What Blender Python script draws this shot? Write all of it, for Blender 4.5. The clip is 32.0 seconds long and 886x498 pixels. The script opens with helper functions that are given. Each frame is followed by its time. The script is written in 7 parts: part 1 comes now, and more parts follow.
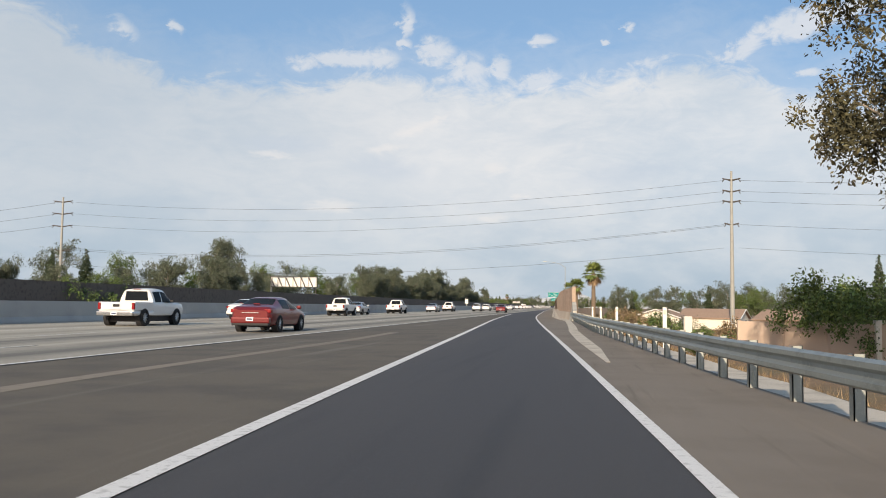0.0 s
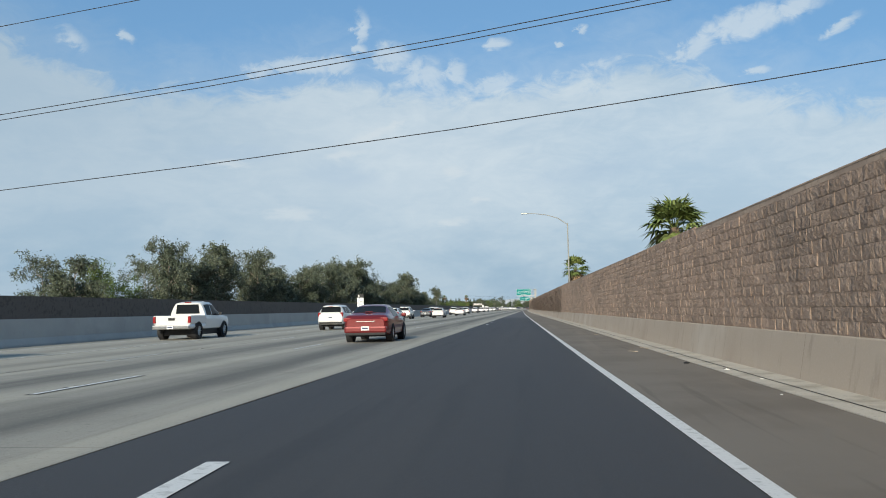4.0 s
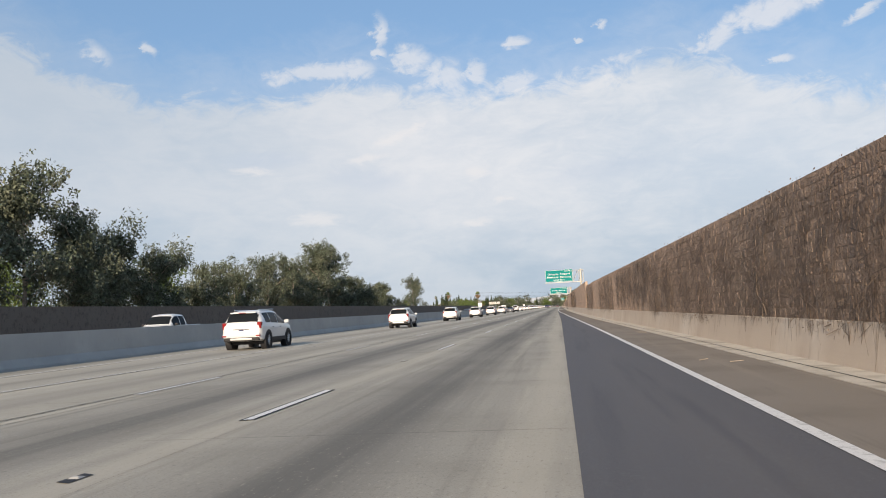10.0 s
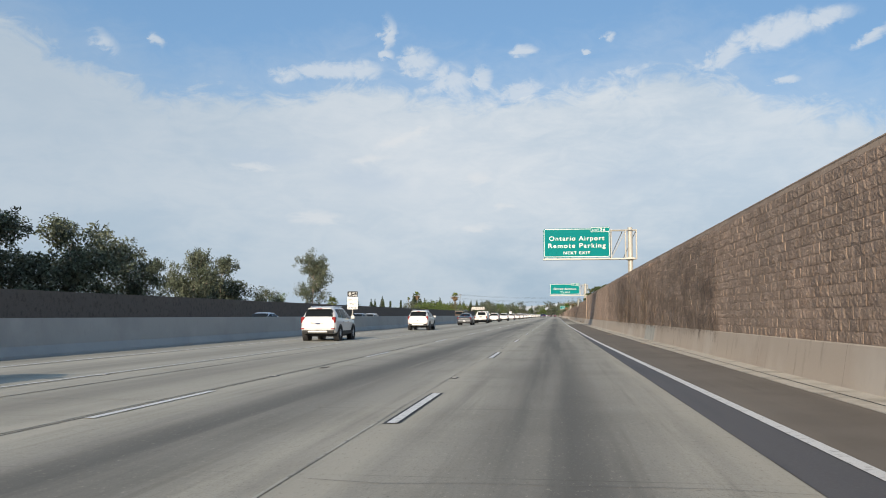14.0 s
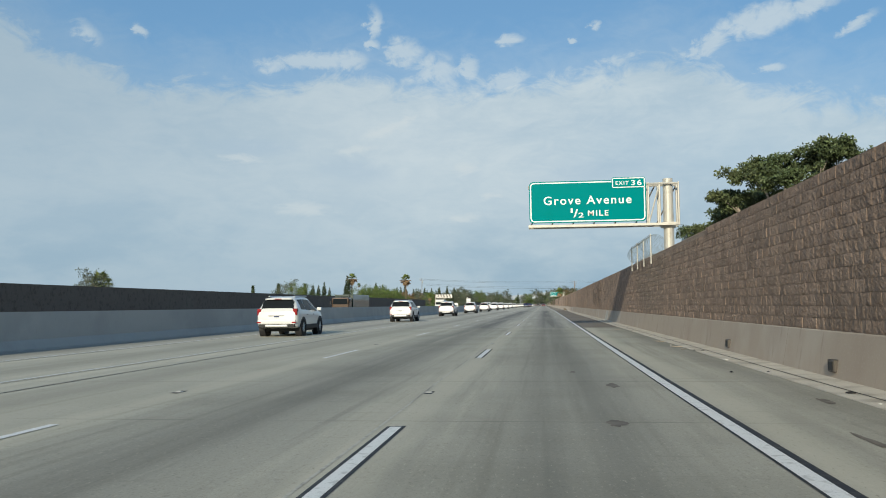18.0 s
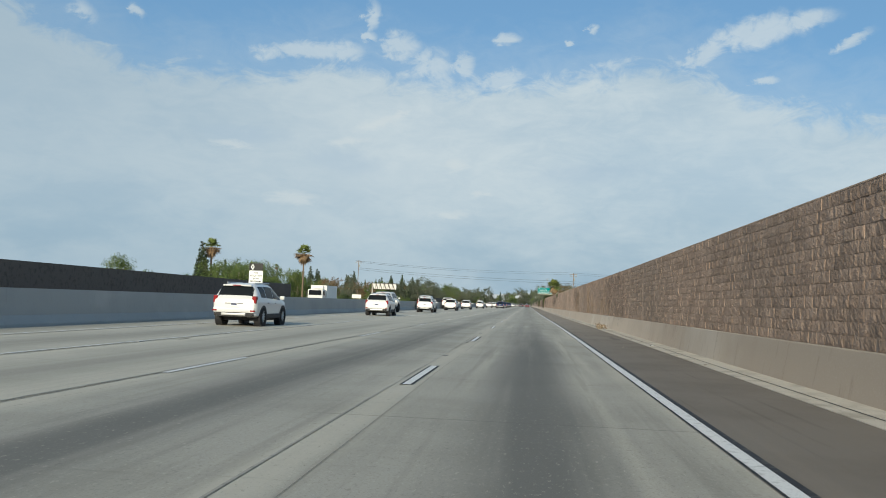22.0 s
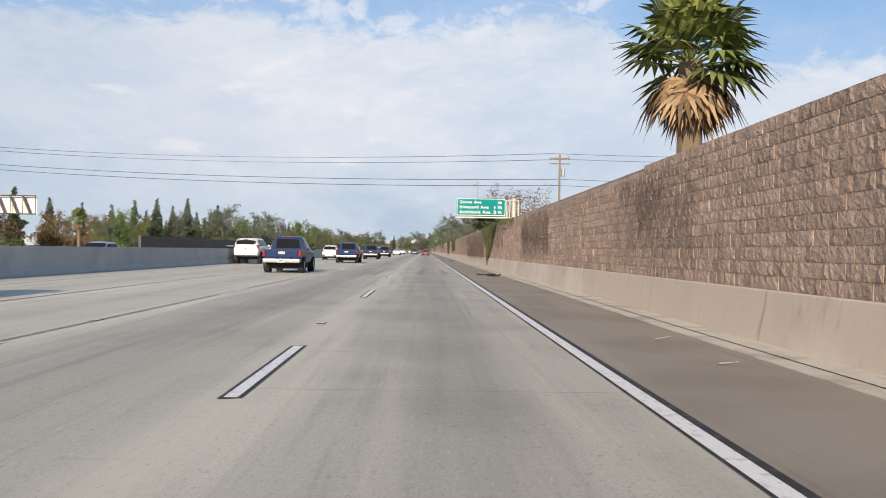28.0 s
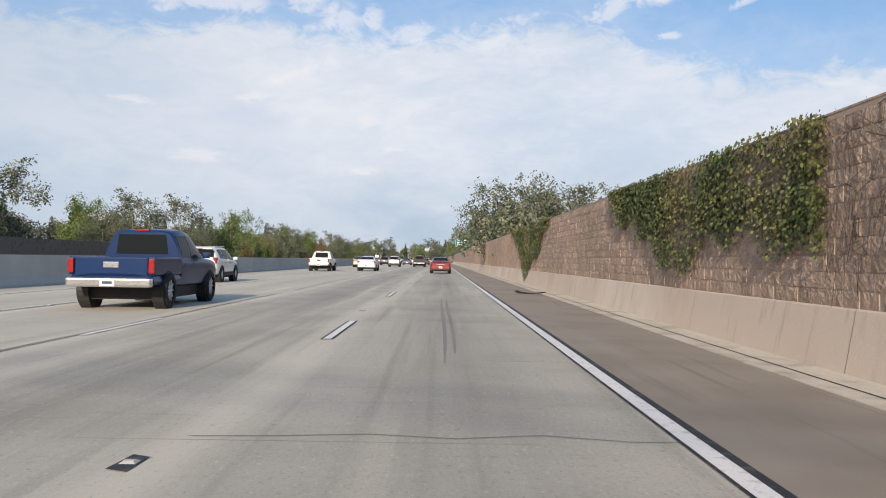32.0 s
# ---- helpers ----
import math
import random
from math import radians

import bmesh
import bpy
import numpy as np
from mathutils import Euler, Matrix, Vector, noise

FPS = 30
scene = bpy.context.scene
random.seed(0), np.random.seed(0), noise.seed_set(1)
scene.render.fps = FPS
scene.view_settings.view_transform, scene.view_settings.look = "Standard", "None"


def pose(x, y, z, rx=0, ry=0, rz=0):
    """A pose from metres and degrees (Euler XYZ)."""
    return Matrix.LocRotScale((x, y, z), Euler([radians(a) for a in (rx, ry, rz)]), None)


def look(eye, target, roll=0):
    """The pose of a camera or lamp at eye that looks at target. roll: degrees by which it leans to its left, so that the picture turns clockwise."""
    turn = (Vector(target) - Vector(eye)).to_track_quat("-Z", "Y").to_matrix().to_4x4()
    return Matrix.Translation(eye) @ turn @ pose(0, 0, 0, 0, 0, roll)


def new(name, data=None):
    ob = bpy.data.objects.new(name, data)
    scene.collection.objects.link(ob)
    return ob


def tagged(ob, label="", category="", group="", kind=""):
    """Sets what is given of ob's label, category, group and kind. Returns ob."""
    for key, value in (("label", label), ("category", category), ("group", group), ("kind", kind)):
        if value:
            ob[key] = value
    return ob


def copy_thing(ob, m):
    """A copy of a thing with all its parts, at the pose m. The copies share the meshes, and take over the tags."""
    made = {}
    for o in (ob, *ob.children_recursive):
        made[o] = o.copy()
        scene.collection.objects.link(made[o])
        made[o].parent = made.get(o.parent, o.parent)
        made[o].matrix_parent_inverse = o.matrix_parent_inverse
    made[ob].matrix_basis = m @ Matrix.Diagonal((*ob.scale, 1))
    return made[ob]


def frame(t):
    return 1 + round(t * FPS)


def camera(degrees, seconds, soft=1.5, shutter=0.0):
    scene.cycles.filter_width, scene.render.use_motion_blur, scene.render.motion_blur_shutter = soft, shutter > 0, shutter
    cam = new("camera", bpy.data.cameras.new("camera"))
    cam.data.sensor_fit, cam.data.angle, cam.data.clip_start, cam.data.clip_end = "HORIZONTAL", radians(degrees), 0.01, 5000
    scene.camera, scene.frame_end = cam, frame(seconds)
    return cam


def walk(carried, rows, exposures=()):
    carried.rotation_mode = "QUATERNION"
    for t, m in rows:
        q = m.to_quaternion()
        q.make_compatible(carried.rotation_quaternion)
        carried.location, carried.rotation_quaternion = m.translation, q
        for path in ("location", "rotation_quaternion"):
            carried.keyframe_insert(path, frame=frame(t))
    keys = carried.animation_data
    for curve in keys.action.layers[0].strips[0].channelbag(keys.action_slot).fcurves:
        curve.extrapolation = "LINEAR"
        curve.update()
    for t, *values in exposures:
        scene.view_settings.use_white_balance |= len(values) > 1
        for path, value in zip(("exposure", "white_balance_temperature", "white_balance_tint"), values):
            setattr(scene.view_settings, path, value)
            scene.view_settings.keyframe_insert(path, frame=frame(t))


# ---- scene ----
# The camera: seconds, yaw, pitch, roll, place across and along the road; 1.22 m above the pavement
PATH = [
    (0.0, 8.62, 3.84, -0.77, 14.07, 0.00),
    (0.5, 8.05, 3.99, 0.10, 13.19, 15.16),
    (1.0, 7.17, 3.98, 0.44, 12.28, 30.33),
    (1.5, 6.02, 4.00, 0.64, 11.39, 45.49),
    (2.0, 5.65, 3.97, 0.46, 10.51, 60.65),
    (2.5, 5.82, 3.79, 0.80, 9.67, 75.80),
    (3.0, 5.81, 3.96, 0.88, 8.92, 90.96),
    (3.5, 5.85, 4.14, 0.90, 8.34, 106.12),
    (5.5, 7.38, 4.05, 1.97, 6.87, 166.75),
    (6.0, 8.03, 4.10, 1.65, 6.51, 181.93),
    (6.5, 8.69, 4.20, 1.60, 6.16, 197.12),
    (7.0, 8.69, 4.11, 1.54, 5.82, 212.33),
    (7.5, 9.67, 4.01, 1.39, 5.47, 227.57),
    (8.0, 8.90, 3.99, 2.57, 5.14, 242.84),
    (8.5, 8.48, 3.93, 3.32, 4.85, 258.14),
    (9.0, 8.42, 4.07, 3.43, 4.56, 273.49),
    (9.5, 8.22, 4.18, 3.22, 4.23, 288.88),
    (10.0, 7.95, 4.25, 2.79, 3.88, 304.28),
    (10.5, 7.72, 4.19, 1.90, 3.52, 319.65),
    (11.0, 7.51, 4.21, 1.34, 3.16, 334.97),
    (11.5, 7.39, 4.24, 0.79, 2.81, 350.25),
    (12.0, 7.34, 4.32, 0.45, 2.51, 365.48),
    (12.5, 7.30, 4.34, 0.40, 2.31, 380.66),
    (13.0, 7.45, 4.42, 0.59, 2.15, 395.80),
    (13.5, 7.62, 4.45, 0.42, 1.99, 410.90),
    (14.0, 7.62, 4.54, 0.07, 1.85, 426.01),
    (14.5, 7.48, 4.50, -0.10, 1.75, 441.13),
    (15.0, 7.28, 4.27, 0.02, 1.65, 456.29),
    (15.5, 6.86, 3.83, 0.26, 1.57, 471.50),
    (17.5, 6.65, 3.74, 0.44, 1.51, 532.43),
    (18.0, 6.81, 3.86, 0.59, 1.49, 547.75),
    (18.5, 6.74, 3.85, 0.45, 1.45, 563.18),
    (19.0, 6.49, 4.01, 0.59, 1.41, 578.68),
    (19.5, 6.27, 3.91, 0.41, 1.42, 594.23),
    (20.0, 6.23, 3.94, 0.53, 1.45, 609.82),
    (20.5, 6.08, 3.90, 0.33, 1.48, 625.41),
    (21.0, 5.94, 4.06, 0.66, 1.53, 640.98),
    (21.5, 5.24, 3.52, -1.89, 1.62, 656.52),
    (22.0, 5.75, 3.61, -2.15, 1.71, 672.02),
    (22.3, 5.65, 3.05, -1.95, 1.74, 681.30),
    (22.5, 5.57, -0.54, -1.75, 1.77, 687.47),
    (23.0, 5.37, -1.77, -1.14, 1.79, 702.85),
    (23.5, 5.09, -1.60, -0.31, 1.75, 718.14),
    (24.0, 4.20, -1.37, -0.15, 1.69, 733.35),
    (24.5, 3.48, -1.06, 0.21, 1.62, 748.46),
    (25.0, 1.99, -0.84, 0.24, 1.57, 763.49),
    (25.5, 1.11, -0.80, 0.23, 1.55, 778.47),
    (26.0, 0.23, -0.66, 0.16, 1.54, 793.42),
    (26.5, -0.52, -0.51, -0.02, 1.55, 808.33),
    (28.5, -1.17, 0.24, -1.07, 1.56, 868.01),
    (29.0, -0.99, 0.26, -1.23, 1.58, 883.42),
    (29.5, -0.78, 0.39, -0.76, 1.56, 899.19),
    (30.0, -0.49, 0.54, -1.23, 1.60, 915.05),
    (31.0, -0.31, 0.60, -1.19, 1.66, 946.91),
    (31.5, -0.23, 0.72, -1.07, 1.67, 962.86),
    (32.0, -0.18, 0.74, -0.93, 1.68, 978.82),
]

cam = camera(55.8, 32.0, soft=1.0, shutter=0.0)
walk(cam, [(t, pose(x, y, 1.22, 90 + pitch, roll, yaw)) for t, yaw, pitch, roll, x, y in PATH],
     exposures=[(0.0, 0.14, 6800, 12), (1.0, -0.1, 5900, 2), (3.5, -0.1, 5900, 2), (5.5, 0.08, 6450, 11), (7.5, 0.14, 6650, 13), (10.5, 0.14, 6700, 13), (12.0, 0.04, 6400, 7), (13.5, 0.0, 6350, 8), (15.5, 0.05, 6500, 11), (17.5, -0.17, 6050, 1), (22.2, -0.15, 6100, 1), (22.8, 0.17, 6450, 13), (28.5, 0.2, 6500, 14), (32.0, 0.2, 6500, 14)])

# ---- world and sun ----
SUN_DIR = Vector((0.42, 2.9, -1.0)).normalized()
world = bpy.data.worlds.new("sky")
scene.world = world
world.use_nodes = True
NT = world.node_tree
NT.nodes.clear()


class Nodes:
    """Short ways to wire a node tree."""

    def __init__(self, tree):
        self.tree = tree

    def make(self, kind, **props):
        n = self.tree.nodes.new(kind)
        for k, v in props.items():
            setattr(n, k, v)
        return n

    def put(self, sock, v):
        if isinstance(v, bpy.types.NodeSocket):
            self.tree.links.new(v, sock)
        elif v is not None:
            sock.default_value = v

    def math(self, op, a, b=None, c=None, clamp=False):
        n = self.make("ShaderNodeMath", operation=op, use_clamp=clamp)
        self.put(n.inputs[0], a)
        self.put(n.inputs[1], b)
        self.put(n.inputs[2], c)
        return n.outputs[0]

    def step(self, v, lo, hi, a=0.0, b=1.0):
        n = self.make("ShaderNodeMapRange", interpolation_type="SMOOTHSTEP")
        for i, x in enumerate((v, lo, hi, a, b)):
            self.put(n.inputs[i], x)
        return n.outputs[0]

    def mix(self, fac, a, b, blend="MIX"):
        n = self.make("ShaderNodeMix", data_type="RGBA", blend_type=blend)
        self.put(n.inputs[0], fac)
        self.put(n.inputs[6], a)
        self.put(n.inputs[7], b)
        return n.outputs[2]

    def noise(self, vec, scale, detail=4.0, rough=0.55, dist=0.0):
        n = self.make("ShaderNodeTexNoise")
        self.put(n.inputs["Vector"], vec)
        self.put(n.inputs["Scale"], scale)
        self.put(n.inputs["Detail"], detail)
        self.put(n.inputs["Roughness"], rough)
        self.put(n.inputs["Distortion"], dist)
        return n.outputs["Fac"]

    def scaled(self, vec, s):
        n = self.make("ShaderNodeVectorMath", operation="MULTIPLY")
        self.put(n.inputs[0], vec)
        self.put(n.inputs[1], s)
        return n.outputs[0]

    def xyz(self, vec):
        n = self.make("ShaderNodeSeparateXYZ")
        self.put(n.inputs[0], vec)
        return n.outputs

    def vec(self, x, y, z):
        n = self.make("ShaderNodeCombineXYZ")
        for i, v in enumerate((x, y, z)):
            self.put(n.inputs[i], v)
        return n.outputs[0]


def rgb(r, g, b):
    return (r, g, b, 1.0)


W = Nodes(NT)
sky = W.make("ShaderNodeTexSky", sky_type="NISHITA")
sky.sun_disc = False
sky.sun_elevation = math.asin(-SUN_DIR.z)
sky.sun_rotation = math.atan2(-SUN_DIR.x, -SUN_DIR.y)
sky.air_density, sky.dust_density, sky.ozone_density = 1.0, 1.2, 2.0
coord = W.make("ShaderNodeTexCoord").outputs["Generated"]
sx, sy, sz = W.xyz(coord)
az = W.math("MULTIPLY", W.math("ARCTAN2", sx, sy), 57.2958)
el = W.math("MULTIPLY", W.math("ARCSINE", sz), 57.2958)


def added(*parts):
    s = parts[0]
    for q in parts[1:]:
        s = W.math("ADD", s, q)
    return s


def most(*parts):
    s = parts[0]
    for q in parts[1:]:
        s = W.math("MAXIMUM", s, q)
    return s


def sky_noise(a, e, z, scale, detail, rough, dist):
    return W.noise(W.vec(W.math("MULTIPLY", az, a), W.math("MULTIPLY", el, e), z), scale, detail, rough, dist)


big = sky_noise(0.06, 0.13, 0.0, 1.5, 7.0, 0.55, 0.3)
fine = sky_noise(0.16, 0.30, 4.0, 2.2, 8.0, 0.62, 0.9)
puff = sky_noise(0.55, 0.75, 9.0, 1.9, 8.0, 0.6, 0.5)
fleck = sky_noise(0.30, 1.1, 2.0, 1.6, 6.0, 0.6, 0.8)
# bearings bent a little, so that no cloud keeps a round outline
dome = W.vec(W.math("ADD", az, W.math("MULTIPLY", W.math("SUBTRACT", puff, 0.5), 1.7)), W.math("ADD", el, W.math("MULTIPLY", W.math("SUBTRACT", fine, 0.5), 1.1)), 0.0)


def blot(c_az, c_el, w_az, w_el, tilt=0.0, amount=1.0):
    """A soft blot of cloud round a bearing and a height, in degrees."""
    m = W.make("ShaderNodeMapping", vector_type="TEXTURE")
    W.put(m.inputs[0], dome)
    m.inputs[1].default_value, m.inputs[2].default_value = (c_az, c_el, 0.0), (0.0, 0.0, radians(tilt))
    m.inputs[3].default_value = (w_az, w_el, 1.0)
    g = W.make("ShaderNodeTexGradient", gradient_type="SPHERICAL")
    W.put(g.inputs[0], m.outputs[0])
    return g.outputs["Fac"] if amount == 1.0 else W.math("MULTIPLY", g.outputs["Fac"], amount)


# the deck's upper rim over the bearings
RIM = [(-60, 24), (-36, 18.2), (-31, 15.9), (-25.5, 14.5), (-19, 15.1), (-13.5, 16.0), (-7.5, 15.5), (-4.5, 15.0), (1, 15.3), (8.5, 16.6), (11.5, 15.7), (14.5, 13.7), (22, 12.4), (60, 14)]
rim = W.math("ADD", RIM[0][1], 0.0)
for (a0, e0), (a1, e1) in zip(RIM[:-1], RIM[1:]):
    rim = W.math("ADD", rim, W.step(az, a0, a1, 0.0, e1 - e0))
edge = added(W.math("SUBTRACT", rim, el), W.math("MULTIPLY", W.math("SUBTRACT", fine, 0.5), 4.2), W.math("MULTIPLY", W.math("SUBTRACT", puff, 0.5), 1.6))
deck = W.step(edge, -1.0, 1.5)
veil = W.math("MULTIPLY", W.step(edge, -4.5, 1.0), 0.34)
puffs = most(blot(-15.8, 16.35, 6.4, 1.15, 7), blot(-13.2, 16.4, 2.6, 1.5), blot(-11.4, 18.9, .95, 1.7), blot(-11.6, 17.55, .9, .6), blot(-9.4, 17.0, 2.6, 1.7), blot(-7.2, 15.9, 2.9, 2.0),
             blot(-4.9, 16.1, 1.5, 1.5), blot(-2.4, 15.1, 3.4, 1.1, 14), blot(-2.1, 17.8, 1.9, .55, 4), blot(3.9, 18.4, .8, .5), blot(2.4, 17.5, .5, .4), blot(15.1, 14.7, 1.5, .5, 8), blot(20.2, 16.75, 2.0, .5, 25),
             blot(-26.9, 17.6, 1.2, .6, -30), blot(-30.0, 17.1, 2.2, 1.3, -30, .7), blot(11.2, 16.6, 2.9, 1.25, 30), blot(14.6, 17.75, 4.9, 1.55, 9), blot(17.4, 18.3, 3.0, .9, 4), blot(4.8, 16.2, 4.4, 1.1, 6, .55))
wisp = W.math("MULTIPLY", W.step(added(W.math("MULTIPLY", puffs, 1.25), W.math("MULTIPLY", W.math("SUBTRACT", puff, 0.5), 1.7), W.math("MULTIPLY", W.math("SUBTRACT", fine, 0.5), 0.9)), 0.05, 1.05), W.step(puffs, 0.0, 0.55))
high = W.math("MULTIPLY", W.step(big, 0.52, 0.75), W.step(el, 21.0, 32.0, 0.0, 0.7))
cover = most(deck, veil, W.math("MULTIPLY", wisp, 0.78), high)
# the thin blue-grey gap near the horizon
gap = W.math("MULTIPLY", W.step(el, 0.5, 9.5, 1.0, 0.0), W.step(big, 0.36, 0.56, 1.0, 0.55))
light = W.step(added(W.math("MULTIPLY", fine, 0.3), W.math("MULTIPLY", big, 0.55), W.math("MULTIPLY", fleck, 0.15)), 0.36, 0.64)
white = W.mix(light, rgb(0.53, 0.61, 0.69), rgb(0.70, 0.735, 0.765))
white = W.mix(W.math("MULTIPLY", blot(-10, 8.5, 16, 7.5), 0.55), white, rgb(0.76, 0.77, 0.78))
white = W.mix(W.math("MULTIPLY", blot(-34, 15, 26, 24), 0.8), white, rgb(0.44, 0.52, 0.60))
white = W.mix(W.math("MULTIPLY", blot(14, 10, 14, 7), 0.35), white, rgb(0.56, 0.65, 0.74))
white = W.mix(W.math("MULTIPLY", wisp, 0.5), white, rgb(0.78, 0.79, 0.80))
cloud = W.mix(W.math("MULTIPLY", gap, 0.85), white, rgb(0.36, 0.47, 0.58))
# grey hollows and lit flecks on the underside of the deck
cloud = W.mix(W.math("MULTIPLY", W.step(most(blot(-12.6, 9.2, 4.2, 1.3, -6), blot(-19.5, 10.6, 4.5, .9), blot(3.5, 9.0, 6, 1.2, 4)), 0.1, 0.8), 0.45), cloud, rgb(0.50, 0.58, 0.68))
flecks = most(blot(-16.2, 6.6, 3.0, .75), blot(-5.4, 6.05, 2.2, .5), blot(-12.6, 10.6, 2.6, .6, 10), blot(-10.6, 12.0, 2.6, .7, 14), blot(-9.2, 12.6, 1.5, .4, 20), blot(-5.3, 9.4, 1.7, .8), blot(-3.4, 7.5, 1.1, .45), blot(-20.4, 9.9, 2.4, .5))
cloud = W.mix(W.math("MULTIPLY", W.step(W.math("ADD", flecks, W.math("MULTIPLY", W.math("SUBTRACT", fleck, 0.5), 0.9)), 0.2, 0.9), 0.5), cloud, rgb(0.80, 0.785, 0.77))
blue = W.mix(0.45, W.mix(1.0, sky.outputs[0], rgb(0.10, 0.11, 0.12), "MULTIPLY"), rgb(0.26, 0.465, 0.73))
col = W.mix(W.math("MULTIPLY", cover, 0.94), blue, cloud)
# the bright warm haze round the low sun
m = W.make("ShaderNodeMapping", vector_type="TEXTURE")
W.put(m.inputs[0], W.vec(az, el, 0.0))
m.inputs[1].default_value, m.inputs[3].default_value = (math.degrees(math.atan2(-SUN_DIR.x, -SUN_DIR.y)), 19.0, 0.0), (84.0, 48.0, 1.0)
g = W.make("ShaderNodeTexGradient", gradient_type="QUADRATIC_SPHERE")
W.put(g.inputs[0], m.outputs[0])
col = W.mix(W.math("MULTIPLY", g.outputs["Fac"], 0.9), col, rgb(1.9, 1.55, 1.15))
bg = W.make("ShaderNodeBackground")
W.put(bg.inputs[0], col)
bg.inputs[1].default_value = 1.0
out = W.make("ShaderNodeOutputWorld")
NT.links.new(bg.outputs[0], out.inputs[0])

sun_data = bpy.data.lights.new("sun", "SUN")
sun_data.energy, sun_data.angle, sun_data.color = 5.0, radians(0.6), (1.0, 0.84, 0.64)
sun = new("sun", sun_data)
sun.matrix_world = look((0, -300, 200), Vector((0, -300, 200)) + SUN_DIR)

# ---- materials ----
MATS = {}


def material(name, base, rough=0.8, metal=0.0, spots=(), bump_scale=0.0, bump_height=0.02, vary=0.0, space="Object", spec=0.3, coat=0.0):
    """A surface: base colour, then (scale, amount, colour, low, high[, stretch]) layers of stain or grain, and relief."""
    m = bpy.data.materials.new(name)
    m.use_nodes = True
    n = Nodes(m.node_tree)
    b = m.node_tree.nodes["Principled BSDF"]
    if space == "World":
        vec = n.make("ShaderNodeNewGeometry").outputs["Position"]
    else:
        vec = n.make("ShaderNodeTexCoord").outputs["Object"]
    c = n.mix(0.0, rgb(*base), rgb(*base))
    for s in spots:
        scale, amount, colour, lo, hi = s[:5]
        v = n.scaled(vec, s[5]) if len(s) > 5 else vec
        c = n.mix(n.math("MULTIPLY", n.step(n.noise(v, scale, 5.0), lo, hi), amount), c, rgb(*colour))
    if vary:
        info = n.make("ShaderNodeObjectInfo").outputs["Random"]
        isl = n.make("ShaderNodeNewGeometry").outputs["Random Per Island"]
        k = n.math("FRACT", n.math("ADD", info, isl))
        c = n.mix(1.0, c, n.vec(*[n.step(k, 0.0, 1.0, 1 - vary, 1 + vary)] * 3), "MULTIPLY")
    n.put(b.inputs["Base Color"], c)
    b.inputs["Roughness"].default_value = rough
    b.inputs["Metallic"].default_value = metal
    b.inputs["Specular IOR Level"].default_value = spec
    b.inputs["Coat Weight"].default_value = coat
    if bump_scale:
        bn = n.make("ShaderNodeBump")
        n.put(bn.inputs["Height"], n.noise(vec, bump_scale, 6.0, 0.65))
        bn.inputs["Distance"].default_value = bump_height
        bn.inputs["Strength"].default_value = 0.8
        n.put(b.inputs["Normal"], bn.outputs[0])
    MATS[name] = m
    return m


LONG = (1.0, 0.04, 1.0)


